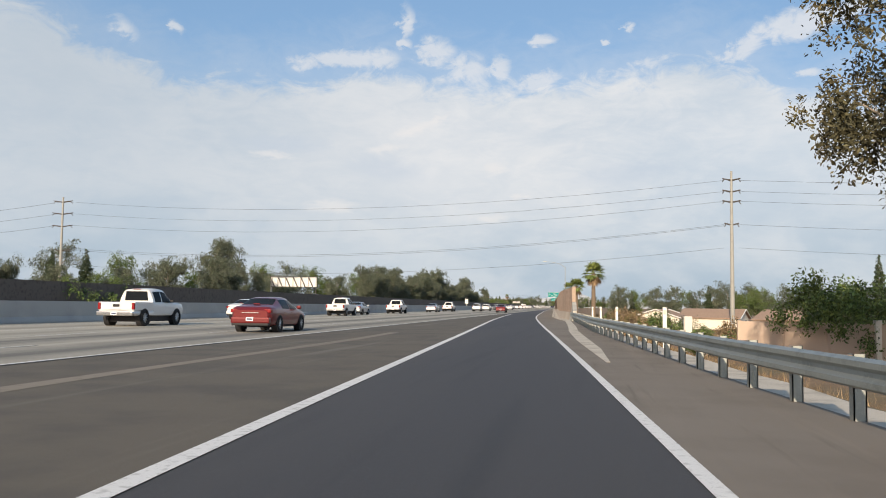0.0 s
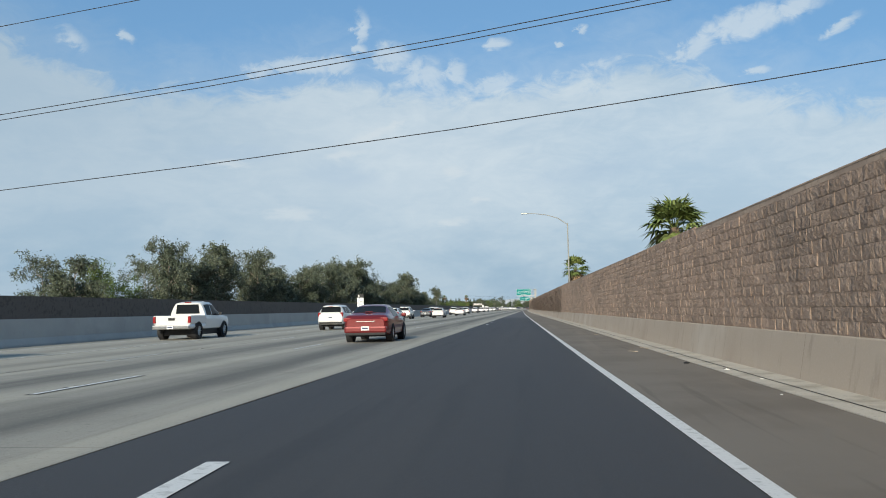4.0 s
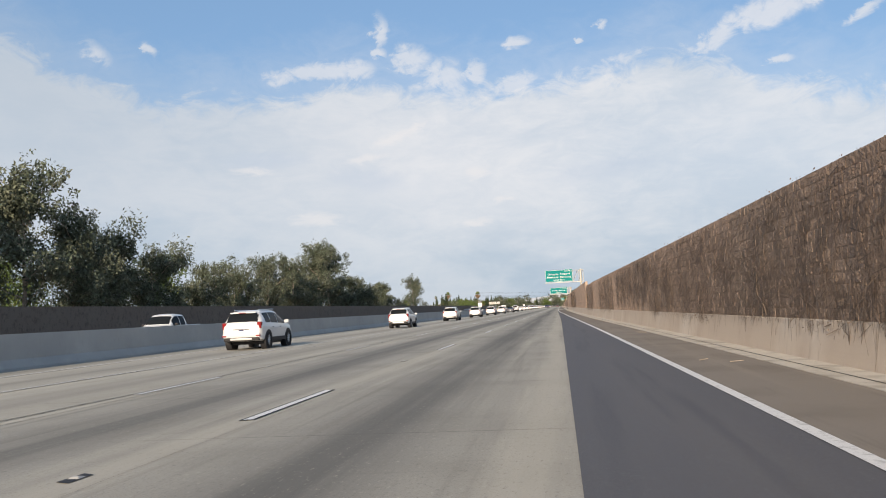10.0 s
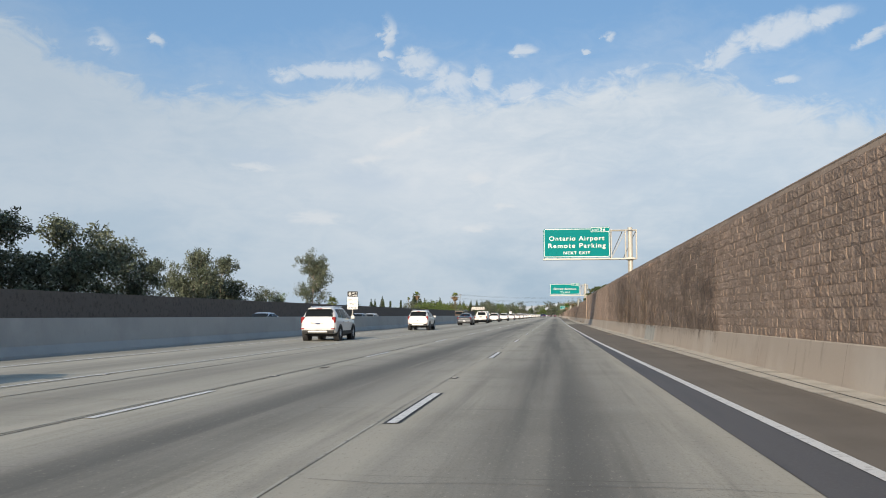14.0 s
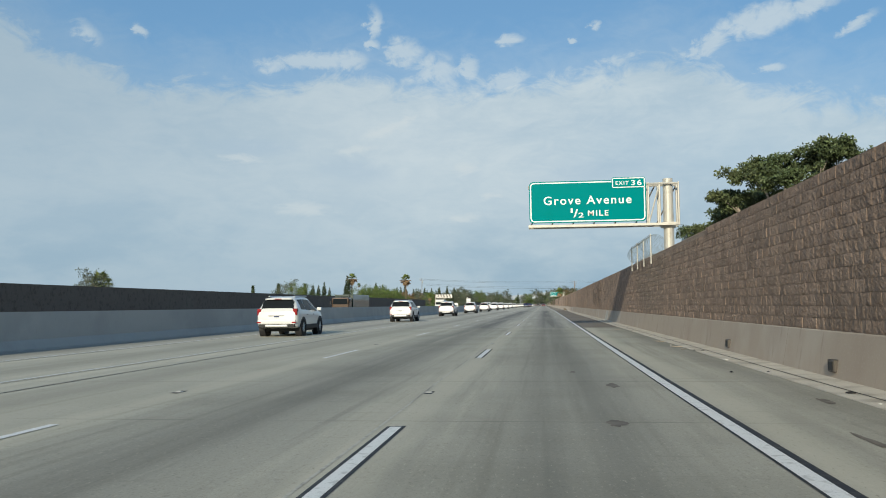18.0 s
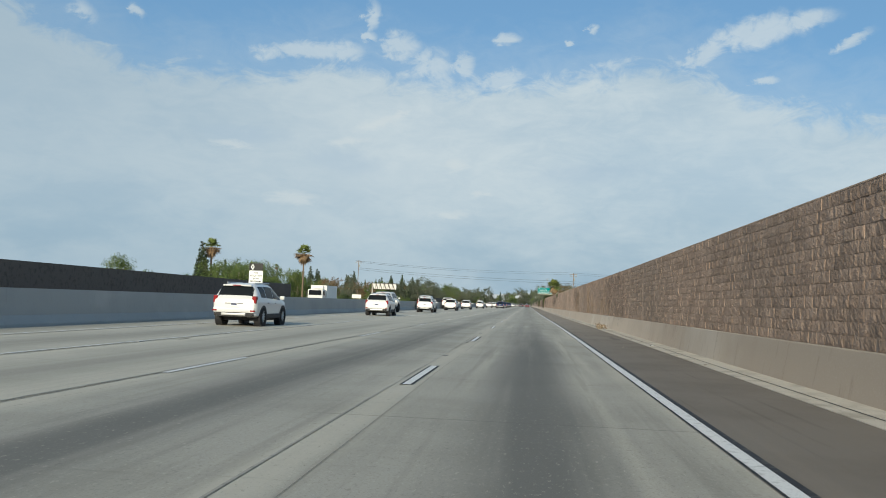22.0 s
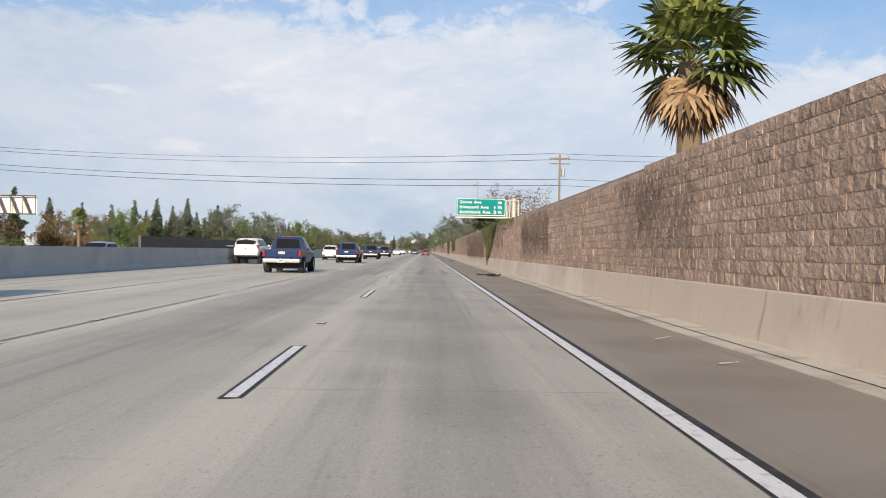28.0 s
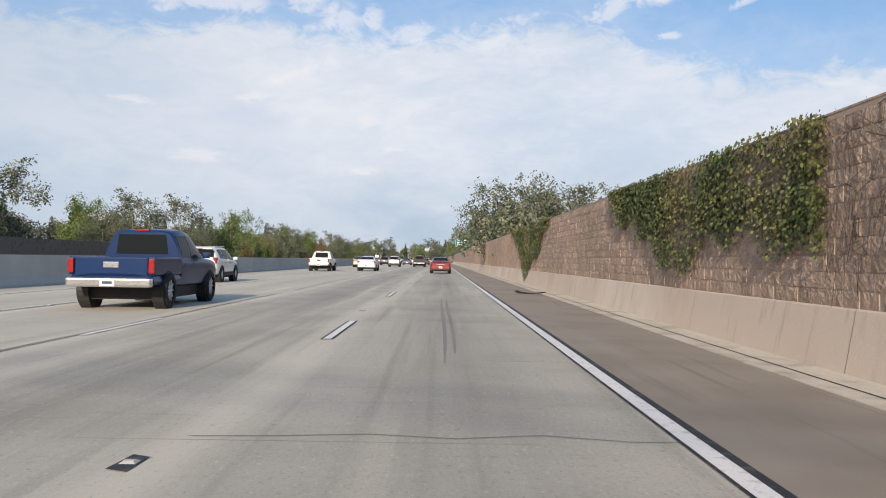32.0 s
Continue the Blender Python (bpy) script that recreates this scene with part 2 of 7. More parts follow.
def lane_concrete(name, base, pitch, origin, dark):
    """Old slab concrete with a darker oil track down the middle of each lane, grain and cross joints."""
    m = material(name, base, 0.85, spots=[(0.35, 0.6, (base[0] * .72, base[1] * .72, base[2] * .7), .42, .68),
                                          (1.3, 0.7, (base[0] * 1.38, base[1] * 1.36, base[2] * 1.32), .5, .72, LONG),
                                          (3.2, 0.6, (base[0] * .62, base[1] * .62, base[2] * .6), .55, .72, (1.0, 0.02, 1.0)),
                                          (6.0, 0.35, (base[0] * .7, base[1] * .7, base[2] * .68), .52, .7, LONG),
                                          (9.0, 0.5, (base[0] * .5, base[1] * .5, base[2] * .5), .62, .74), (16.0, 0.4, (base[0] * 1.35, base[1] * 1.33, base[2] * 1.3), .62, .76), (45.0, 0.55, (base[0] * .55, base[1] * .55, base[2] * .53), .5, .72)],
                 bump_scale=60.0, bump_height=0.004, space="World")
    n = Nodes(m.node_tree)
    b = m.node_tree.nodes["Principled BSDF"]
    was = b.inputs["Base Color"].links[0].from_socket
    gx, gy, gz = n.xyz(n.make("ShaderNodeNewGeometry").outputs["Position"])
    wob = n.math("MULTIPLY", n.math("SUBTRACT", n.noise(n.vec(0.0, n.math("MULTIPLY", gy, 0.06), 0.0), 1.0), 0.5), 0.7)
    u = n.math("FRACT", n.math("DIVIDE", n.math("ADD", n.math("SUBTRACT", gx, origin), wob), pitch))
    mid = n.math("ABSOLUTE", n.math("SUBTRACT", u, 0.5))
    streak = n.math("MULTIPLY", n.step(mid, 0.04, 0.30, 1.0, 0.0), n.step(n.noise(n.vec(n.math("MULTIPLY", gx, 1.6), n.math("MULTIPLY", gy, 0.03), 0.0), 1.0), 0.3, 0.6, 0.45, 1.0))
    # pale dust and paint wear where no tyre runs, beside the lane lines
    rough_edge = n.noise(n.vec(n.math("MULTIPLY", gx, 2.2), n.math("MULTIPLY", gy, 0.09), 3.0), 1.0, 6.0, 0.7)
    pale = n.math("MULTIPLY", n.step(n.math("ADD", mid, n.math("MULTIPLY", n.math("SUBTRACT", rough_edge, 0.5), 0.22)), 0.36, 0.49), 0.55)
    was = n.mix(pale, was, rgb(base[0] * 1.45, base[1] * 1.42, base[2] * 1.36))
    streak = n.math("MULTIPLY", streak, n.step(gy, 690.0, 730.0, 1.0, 0.4))
    c = n.mix(n.math("MULTIPLY", streak, dark), was, rgb(base[0] * .33, base[1] * .34, base[2] * .36))
    # the inner lanes are paler
    c = n.mix(n.step(gx, -3.0, -4.8, 0.0, 0.36), c, rgb(base[0] * 1.55, base[1] * 1.52, base[2] * 1.45))
    # pop-outs, gravel showing through and drag marks
    grit = n.noise(n.vec(n.math("MULTIPLY", gx, 1.0), n.math("MULTIPLY", gy, 0.35), 0.0), 26.0, 5.0, 0.75)
    c = n.mix(n.step(grit, 0.56, 0.70, 0.0, 0.55), c, rgb(base[0] * .42, base[1] * .42, base[2] * .42))
    c = n.mix(n.step(grit, 0.44, 0.30, 0.0, 0.45), c, rgb(base[0] * 1.5, base[1] * 1.47, base[2] * 1.4))
    tine = n.noise(n.vec(n.math("MULTIPLY", gx, 0.35), n.math("MULTIPLY", gy, 5.0), 0.0), 1.0, 5.0, 0.7)
    c = n.mix(n.step(tine, 0.58, 0.72, 0.0, 0.30), c, rgb(base[0] * .5, base[1] * .5, base[2] * .5))
    jy = n.math("ABSOLUTE", n.math("SUBTRACT", n.math("FRACT", n.math("DIVIDE", gy, 4.6)), 0.5))
    joint = n.math("MULTIPLY", n.step(jy, 0.4955, 0.4985), n.step(n.noise(n.vec(gx, gy, 0.0), 0.25), 0.42, 0.6, 0.0, 0.6))
    c = n.mix(joint, c, rgb(base[0] * .3, base[1] * .3, base[2] * .3))
    n.put(b.inputs["Base Color"], c)
    return m


lane_concrete("concrete_lane", (0.335, 0.315, 0.268), 3.66, 0.0, 0.85)
lane_concrete("concrete_deck", (0.365, 0.344, 0.283), 3.66, 0.0, 0.6)
lane_concrete("concrete_far_lane", (0.30, 0.29, 0.26), 3.66, -14.6, 0.4)
material("asphalt_ramp", (0.058, 0.057, 0.060), 0.75, spots=[(0.5, .6, (.078, .073, .070), .4, .7, LONG), (25, .7, (.09, .09, .09), .56, .72), (2.0, .5, (.036, .037, .041), .5, .7, LONG)], bump_scale=120, bump_height=0.004, space="World")
material("asphalt_shoulder", (0.205, 0.178, 0.147), 0.9, spots=[(0.4, .6, (.155, .13, .104), .42, .65), (1.5, .5, (.26, .222, .178), .5, .75, LONG), (5, .5, (.12, .10, .08), .58, .74, LONG), (28, .5, (.19, .17, .145), .56, .74)], bump_scale=90, bump_height=0.005, space="World")
material("asphalt_gore", (0.125, 0.110, 0.088), 0.9, spots=[(0.5, .6, (.075, .07, .062), .42, .66), (1.6, .6, (.19, .175, .145), .55, .75, LONG), (28, .5, (.17, .155, .13), .58, .74)], bump_scale=90, bump_height=0.005, space="World")
material("gutter_concrete", (0.54, 0.495, 0.42), 0.9, spots=[(1.2, .7, (.28, .25, .2), .45, .7), (18, .5, (.2, .18, .15), .55, .75)], bump_scale=50, bump_height=0.006, space="World")
material("line_paint", (0.72, 0.71, 0.68), 0.6, spots=[(9, .7, (.42, .41, .38), .52, .68), (60, .5, (.35, .34, .32), .55, .7)], space="World")
material("line_black", (0.03, 0.03, 0.032), 0.7, spots=[(8, .6, (.12, .115, .105), .5, .7)], space="World")
material("dust", (0.235, 0.205, 0.165), 0.95, spots=[(0.7, .7, (.15, .132, .105), .45, .66, LONG), (5, .5, (.14, .12, .095), .5, .7)], space="World")
material("pale_edge", (0.46, 0.44, 0.38), 0.85, spots=[(1.1, .8, (.27, .255, .22), .42, .62, (1, .3, 1)), (9, .6, (.2, .19, .165), .5, .68)], space="World")
material("seam_tar", (0.19, 0.178, 0.155), 0.8)
material("loop_saw", (0.11, 0.103, 0.09), 0.8)
material("seal", (0.02, 0.02, 0.021), 0.6)
material("footing", (0.46, 0.385, 0.31), 0.9, spots=[(0.25, .75, (.54, .48, .41), .5, .66), (0.8, .5, (.36, .28, .22), .5, .72, (1, .5, .25)), (3.5, .4, (.22, .17, .13), .56, .75, (1, 1, .2)), (30, .3, (.55, .47, .4), .5, .7)], bump_scale=35, bump_height=0.008, space="World")
material("block", (0.41, 0.302, 0.235), 0.95, spots=[(0.10, .6, (.27, .215, .175), .42, .62), (0.35, .5, (.43, .32, .25), .5, .7), (1.4, .5, (.26, .20, .16), .48, .68, (1, 1, .5)), (7, .5, (.25, .175, .13), .46, .7), (24, .5, (.52, .40, .31), .54, .74)], bump_scale=11, bump_height=0.075, vary=0.14, space="World")
material("footing_joint", (0.27, 0.22, 0.175), 0.95)
material("wing_concrete", (0.47, 0.45, 0.40), 0.9, spots=[(0.9, .6, (.30, .29, .26), .45, .68), (3, .6, (.22, .21, .19), .55, .72, (1, 1, .25)), (14, .4, (.56, .54, .48), .55, .72)], bump_scale=35, bump_height=.008, space="World")
material("mortar", (0.47, 0.365, 0.285), 0.95, spots=[(0.6, .7, (.33, .25, .2), .42, .62), (9, .6, (.30, .225, .175), .48, .68)], space="World")
material("cap", (0.42, 0.32, 0.25), 0.95, spots=[(4, .6, (.26, .2, .16), .5, .7)], bump_scale=20, bump_height=.02, space="World")
material("barrier_concrete", (0.37, 0.37, 0.355), 0.85, spots=[(0.4, .5, (.29, .29, .285), .45, .7), (1.5, .5, (.47, .46, .44), .5, .75, (1, .3, .4)), (9, .35, (.28, .28, .27), .58, .75, (1, 1, .25))], bump_scale=40, bump_height=.006, space="World")
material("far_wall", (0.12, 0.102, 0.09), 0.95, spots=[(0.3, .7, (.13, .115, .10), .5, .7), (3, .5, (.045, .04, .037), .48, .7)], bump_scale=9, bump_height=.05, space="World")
material("soil", (0.235, 0.150, 0.095), 0.95, spots=[(0.06, .7, (.13, .125, .065), .45, .65), (0.8, .6, (.28, .21, .14), .5, .72), (9, .5, (.1, .075, .05), .5, .7)], bump_scale=5, bump_height=.05, space="World")
material("steel_galv", (0.34, 0.36, 0.34), 0.5, 0.7, spots=[(3, .6, (.22, .24, .22), .45, .7), (30, .4, (.45, .46, .44), .5, .7)])
material("steel_pale", (0.52, 0.50, 0.45), 0.55, 0.3, spots=[(4, .5, (.38, .35, .30), .5, .7)])
material("pole_grey", (0.33, 0.33, 0.31), 0.7, 0.1, spots=[(2, .5, (.26, .26, .25), .5, .7)])
material("steel_dark", (0.10, 0.09, 0.08), 0.6, 0.5, spots=[(5, .5, (.17, .13, .1), .5, .7)])
material("wood_pole", (0.23, 0.185, 0.15), 0.9, spots=[(3, .6, (.15, .12, .098), .45, .7, (1, 1, .1))], bump_scale=20, bump_height=.01)
material("wire", (0.06, 0.06, 0.065), 0.6, 0.4)
material("sign_green", (0.0, 0.20, 0.20), 0.6, spots=[(1.2, .3, (.0, .175, .16), .5, .7)], spec=0.1)
material("sign_white", (0.82, 0.83, 0.82), 0.5)
material("sign_black", (0.02, 0.02, 0.022), 0.5)
material("white_paint", (0.74, 0.73, 0.70), 0.6, spots=[(5, .4, (.55, .53, .5), .55, .7)])



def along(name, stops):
    """Tone that changes along the road: the colour is multiplied by a factor for each stretch (y, tone)."""
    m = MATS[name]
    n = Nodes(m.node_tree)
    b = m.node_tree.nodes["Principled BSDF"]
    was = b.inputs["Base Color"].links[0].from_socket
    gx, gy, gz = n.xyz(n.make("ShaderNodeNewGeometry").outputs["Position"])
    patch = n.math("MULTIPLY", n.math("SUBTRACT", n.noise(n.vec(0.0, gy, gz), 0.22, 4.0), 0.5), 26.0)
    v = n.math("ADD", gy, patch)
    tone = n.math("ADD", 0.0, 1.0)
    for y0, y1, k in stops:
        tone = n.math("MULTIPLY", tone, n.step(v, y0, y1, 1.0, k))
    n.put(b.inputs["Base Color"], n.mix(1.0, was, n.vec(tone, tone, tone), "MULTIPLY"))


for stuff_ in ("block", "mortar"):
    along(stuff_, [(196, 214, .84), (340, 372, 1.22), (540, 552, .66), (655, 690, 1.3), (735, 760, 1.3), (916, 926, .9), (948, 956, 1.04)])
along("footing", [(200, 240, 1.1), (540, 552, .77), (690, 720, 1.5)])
# from about y 390 to 540 shade on the shoulder is painted into its tone
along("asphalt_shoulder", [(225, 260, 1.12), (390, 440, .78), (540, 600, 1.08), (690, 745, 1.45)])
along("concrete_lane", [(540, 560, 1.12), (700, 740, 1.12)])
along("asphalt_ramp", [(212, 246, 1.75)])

# ---- plan of the road: metres across (x) at metres along (y) ----
WALL = [(76, 14.4), (88, 13.5), (100, 12.85), (150, 11.95), (200, 11.05), (290, 9.0), (330, 8.4), (385, 7.3), (440, 6.8), (480, 6.5), (560, 6.2), (640, 6.45), (720, 6.7), (770, 6.5), (1000, 6.4), (1900, 6.4)]
EDGE = [(-40, 17.6), (8, 14.95), (38, 13.25), (68, 11.5), (98, 10.1), (140, 9.1), (190, 8.1), (250, 6.95), (285, 6.33), (345, 5.65), (405, 4.68), (435, 4.28), (465, 3.7), (520, 3.4), (560, 3.28), (690, 3.58), (720, 3.66), (780, 3.42), (1900, 3.4)]
RAMP_LEFT = [(-40, 13.7), (8, 11.0), (38, 9.4), (70, 7.6), (100, 6.25), (128, 5.3)]
APRON = [(-40, 18.5), (8, 15.4), (30, 14.35), (42, 14.0), (52, 13.98), (76, 13.6), (100, 12.1)]
RAIL = [(-30, 19.6), (9, 17.1), (14, 16.65), (25, 16.0), (42, 15.05), (62, 14.55), (75.5, 14.12)]
SEAM_LINE = [(-60, 3.66), (110, 3.66), (135, 4.05), (370, 3.93), (420, 3.7), (480, 3.4), (560, 3.3), (690, 3.6), (720, 3.68), (780, 3.45), (1900, 3.43)]
FREE_EDGE = 3.66
MEDIAN, FAR_WALL = -13.6, -33.0


def at(plan, y):
    return float(np.interp(y, [p[0] for p in plan], [p[1] for p in plan]))


def smooth_at(plan, y, w=14.0):
    return (at(plan, y - w) + 2 * at(plan, y) + at(plan, y + w)) / 4


def stations(a, b, step):
    n = max(1, round((b - a) / step))
    return [a + (b - a) * i / n for i in range(n + 1)]


def mesh_object(name, verts, faces, mat, parent=None, smooth=False):
    me = bpy.data.meshes.new(name)
    me.from_pydata(verts, [], faces)
    me.materials.append(MATS[mat])
    if smooth:
        me.polygons.foreach_set("use_smooth", [True] * len(me.polygons))
    me.update()
    ob = new(name, me)
    ob.parent = parent
    return ob


def seam(y):
    return at(SEAM_LINE, y)


def strip(name, left, right, ys, z, mat, parent=None, thick=0.0):
    """A sheet along the road between two lines across it, with edges that go down by thick."""
    v, f = [], []
    for y in ys:
        v += [(left(y), y, z), (right(y), y, z)]
        if thick:
            v += [(left(y), y, z - thick), (right(y), y, z - thick)]
    k = 4 if thick else 2
    for i in range(len(ys) - 1):
        a, b = i * k, (i + 1) * k
        f.append((a, a + 1, b + 1, b))
        if thick:
            f += [(a, b, b + 2, a + 2), (a + 1, a + 3, b + 3, b + 1)]
    if thick:
        e = (len(ys) - 1) * k
        f += [(0, 2, 3, 1), (e, e + 1, e + 3, e + 2)]
    return mesh_object(name, v, f, mat, parent)


def profile(name, points, line, ys, mat, parent=None, z=lambda y: 0.0, cap_ends=True):
    """A closed cross-section (across, up) swept along the road beside a line."""
    v, f, k = [], [], len(points)
    for y in ys:
        v += [(line(y) + px, y, z(y) + pz) for px, pz in points]
    for i in range(len(ys) - 1):
        for j in range(k):
            a, b = i * k + j, i * k + (j + 1) % k
            f.append((a, b, b + k, a + k))
    if cap_ends:
        f += [tuple(range(k)), tuple(range(len(v) - 1, len(v) - 1 - k, -1))]
    return mesh_object(name, v, f, mat, parent)


def structure(ob, label):
    return tagged(ob, label, "", "", "structure")


# ---- ground and road ----


def right_foot(y):
    """Where the ground begins to fall away beyond the guardrail or the wall."""
    return at(RAIL, y) + 0.7 if y < 74 else at(WALL, y) + 0.9


gv, gf = [], []
GY = [-900, -40] + stations(-30, 500, 10) + [600, 800, 1000, 1400, 1900, 4300]
for y in GY:
    r_ = right_foot(y)
    gv += [(-2600, y, -.35), (r_ - 1.2, y, -.35), (r_, y, -.12), (r_ + 1.2, y, -.25), (r_ + 8, y, -2.4), (2600, y, -2.4)]
for i in range(len(GY) - 1):
    gf += [(6 * i + j, 6 * i + j + 1, 6 * i + j + 7, 6 * i + j + 6) for j in range(5)]
ground = mesh_object("ground", gv, gf, "soil")
structure(ground, "dry brown earth around the freeway")
END = 1900.0
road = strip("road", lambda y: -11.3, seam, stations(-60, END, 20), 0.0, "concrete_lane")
structure(road, "weathered grey concrete freeway lanes with dark oil tracks")
shoulder_in = strip("inner_shoulder", lambda y: MEDIAN + 0.3, lambda y: -11.3, stations(-60, END, 40), -0.004, "concrete_lane")
structure(shoulder_in, "grey concrete inner shoulder along the median barrier")
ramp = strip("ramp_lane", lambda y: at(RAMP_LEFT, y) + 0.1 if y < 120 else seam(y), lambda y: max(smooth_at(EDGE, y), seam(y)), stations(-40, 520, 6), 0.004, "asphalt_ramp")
structure(ramp, "dark blue-grey asphalt of the merging ramp lane")
gore = strip("gore", seam, lambda y: max(at(RAMP_LEFT, y) + 0.1, seam(y) + .02), stations(-40, 131, 6), 0.0, "asphalt_gore")
structure(gore, "dusty brown asphalt gore between the ramp and the freeway")


verge = strip("verge_slab", lambda y: at(RAIL, y) + .34, lambda y: at(RAIL, y) + 1.25 + .12 * math.sin(y * .9), stations(-30, 72, 3), -.06, "gutter_concrete", thick=.12)
structure(verge, "pale broken concrete strip behind the guardrail posts")


def gutter_in(y):
    return (at(APRON, y) if y < 76 else smooth_at(WALL, y, 6) - 0.95)


def wall_x(y):
    return smooth_at(WALL, y, 5)


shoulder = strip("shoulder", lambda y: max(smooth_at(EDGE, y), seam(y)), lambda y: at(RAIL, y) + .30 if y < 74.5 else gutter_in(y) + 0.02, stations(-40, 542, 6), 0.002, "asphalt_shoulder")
structure(shoulder, "brown dusty asphalt shoulder")
slab = strip("shoulder_slab", seam, lambda y: gutter_in(y) + 0.02, stations(542, 591.7, 6), 0.003, "concrete_deck")
structure(slab, "pale concrete shoulder slab over a culvert")
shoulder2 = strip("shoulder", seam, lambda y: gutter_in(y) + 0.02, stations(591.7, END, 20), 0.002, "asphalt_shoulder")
structure(shoulder2, "brown dusty asphalt shoulder beside the sound wall")
gutter = strip("gutter", gutter_in, lambda y: gutter_in(y) + (0.8 if y > 77 else float(np.interp(y, [19, 27], [.08, .48]))), stations(19, END, 6), 0.012, "gutter_concrete", thick=0.05)
structure(gutter, "pale sandy concrete gutter at the foot of the wall")
strip("gutter_seam", lambda y: gutter_in(y) + 0.30, lambda y: gutter_in(y) + 0.33, stations(76, END, 6), 0.016, "seal", gutter)
far_road = strip("far_road", lambda y: FAR_WALL + 0.3, lambda y: MEDIAN - 0.3, stations(-60, END, 60), -0.02, "concrete_far_lane")
structure(far_road, "concrete lanes of the opposite carriageway")

DUST = [(-40, 6.6), (18, 6.5), (30, 6.7), (60, 5.9), (100, 4.9), (120, 4.5)]
dust = strip("dust_band", lambda y: at(DUST, y) - .22 - .08 * math.sin(y * .21), lambda y: at(DUST, y) + .20 + .07 * math.sin(y * .33), stations(-40, 36, 4), 0.0035, "dust")
structure(dust, "pale band of settled dust along the gore")

# ---- the sound wall on its concrete footing ----
def wall_top(y):
    return float(np.interp(y, [76, 100, 200, 406.9, 407.1, 480, 545.9, 546.1, 600, 700, 1000, 1900], [3.0, 2.94, 3.36, 3.39, 3.93, 3.92, 3.86, 3.4, 3.25, 3.2, 3.06, 3.06]))


FOOT = 0.74
COURSE, BLOCK = 0.205, 0.41
footing = profile("wall_footing", [(-0.17, 0.0), (-0.12, 0.28), (-0.045, FOOT - .02), (-0.03, FOOT), (0.24, FOOT), (0.24, -0.3), (-0.17, -0.3)], wall_x, stations(76, END, 5), "footing")
structure(footing, "rust-stained concrete footing below the sound wall")
for y in stations(88, 1100, 5.9):
    x = wall_x(y)
    mesh_object("joint", [(x - .173, y, .0), (x - .123, y, .28), (x - .048, y, FOOT - .02), (x - .033, y, FOOT), (x - .173, y + .012, .0), (x - .123, y + .012, .28), (x - .048, y + .012, FOOT - .02), (x - .033, y + .012, FOOT)],
                [(0, 1, 5, 4), (1, 2, 6, 5), (2, 3, 7, 6)], "footing_joint", footing)
core_v, core_f = [], []
ys = sorted(stations(76, END, 5) + [406.9, 407.1, 545.9, 546.1])
for y in ys:
    x, t = wall_x(y), wall_top(y)
    core_v += [(x + 0.005, y, FOOT), (x + 0.005, y, t), (x + 0.2, y, t), (x + 0.2, y, -0.3)]
for i in range(len(ys) - 1):
    a, b = 4 * i, 4 * i + 4
    core_f += [(a, b, b + 1, a + 1), (a + 1, b + 1, b + 2, a + 2), (a + 2, b + 2, b + 3, a + 3)]
core_f.append((0, 1, 2, 3))
wall = mesh_object("wall_east", core_v, core_f, "mortar")
structure(wall, "tall brown split-face block sound wall, stained dark in places")

rng = random.Random(7)


def block_shape(seed):
    """A split-face block: a broken, uneven front on straight joints. Local x is out of the wall."""
    r = random.Random(seed)
    w, h, g = BLOCK, COURSE, 0.0035
    v, f = [], []
    cols, rows_ = 6, 4
    # a few broken planes: chips lean to one side or the other and end in a step
    cuts = sorted(r.uniform(.08, .92) * w for _ in range(3))
    lean = [r.uniform(-.10, .10) for _ in range(4)]
    base_ = [r.uniform(.003, .014) for _ in range(4)]
    for j in range(rows_ + 1):
        for i in range(cols + 1):
            rim_ = i in (0, cols) or j in (0, rows_)
            yy = g + (w - 2 * g) * i / cols + (0 if rim_ else r.uniform(-.022, .022))
            zz = g + (h - 2 * g) * j / rows_ + (0 if rim_ else r.uniform(-.014, .014))
            c = sum(yy > q for q in cuts)
            out_ = base_[c] + lean[c] * (yy - w / 2 + (zz - h / 2) * .6) * .5 + r.uniform(-.003, .005)
            v.append((-max(.0, out_) * (.45 if rim_ else 1.0), yy, zz))
    k = cols + 1
    for j in range(rows_):
        for i in range(cols):
            a = j * k + i
            f.append((a, a + k, a + k + 1, a + 1))
    n = len(v)
    v += [(0.04, g, g), (0.04, w - g, g), (0.04, w - g, h - g), (0.04, g, h - g)]
    f += [(0, cols, n + 1, n), (rows_ * k, n + 3, n + 2, rows_ * k + cols), (0, n, n + 3, rows_ * k), (cols, rows_ * k + cols, n + 2, n + 1)]
    return v, f


SHAPES = [block_shape(s) for s in range(14)]
SHAPE_NP = [(np.array(v, float)) for v, f in SHAPES]


def block_meshes():
    made = []
    for v, f in SHAPES:
        me = bpy.data.meshes.new("block")
        me.from_pydata(v, [], f)
        me.materials.append(MATS["block"])
        made.append(me)
    return made


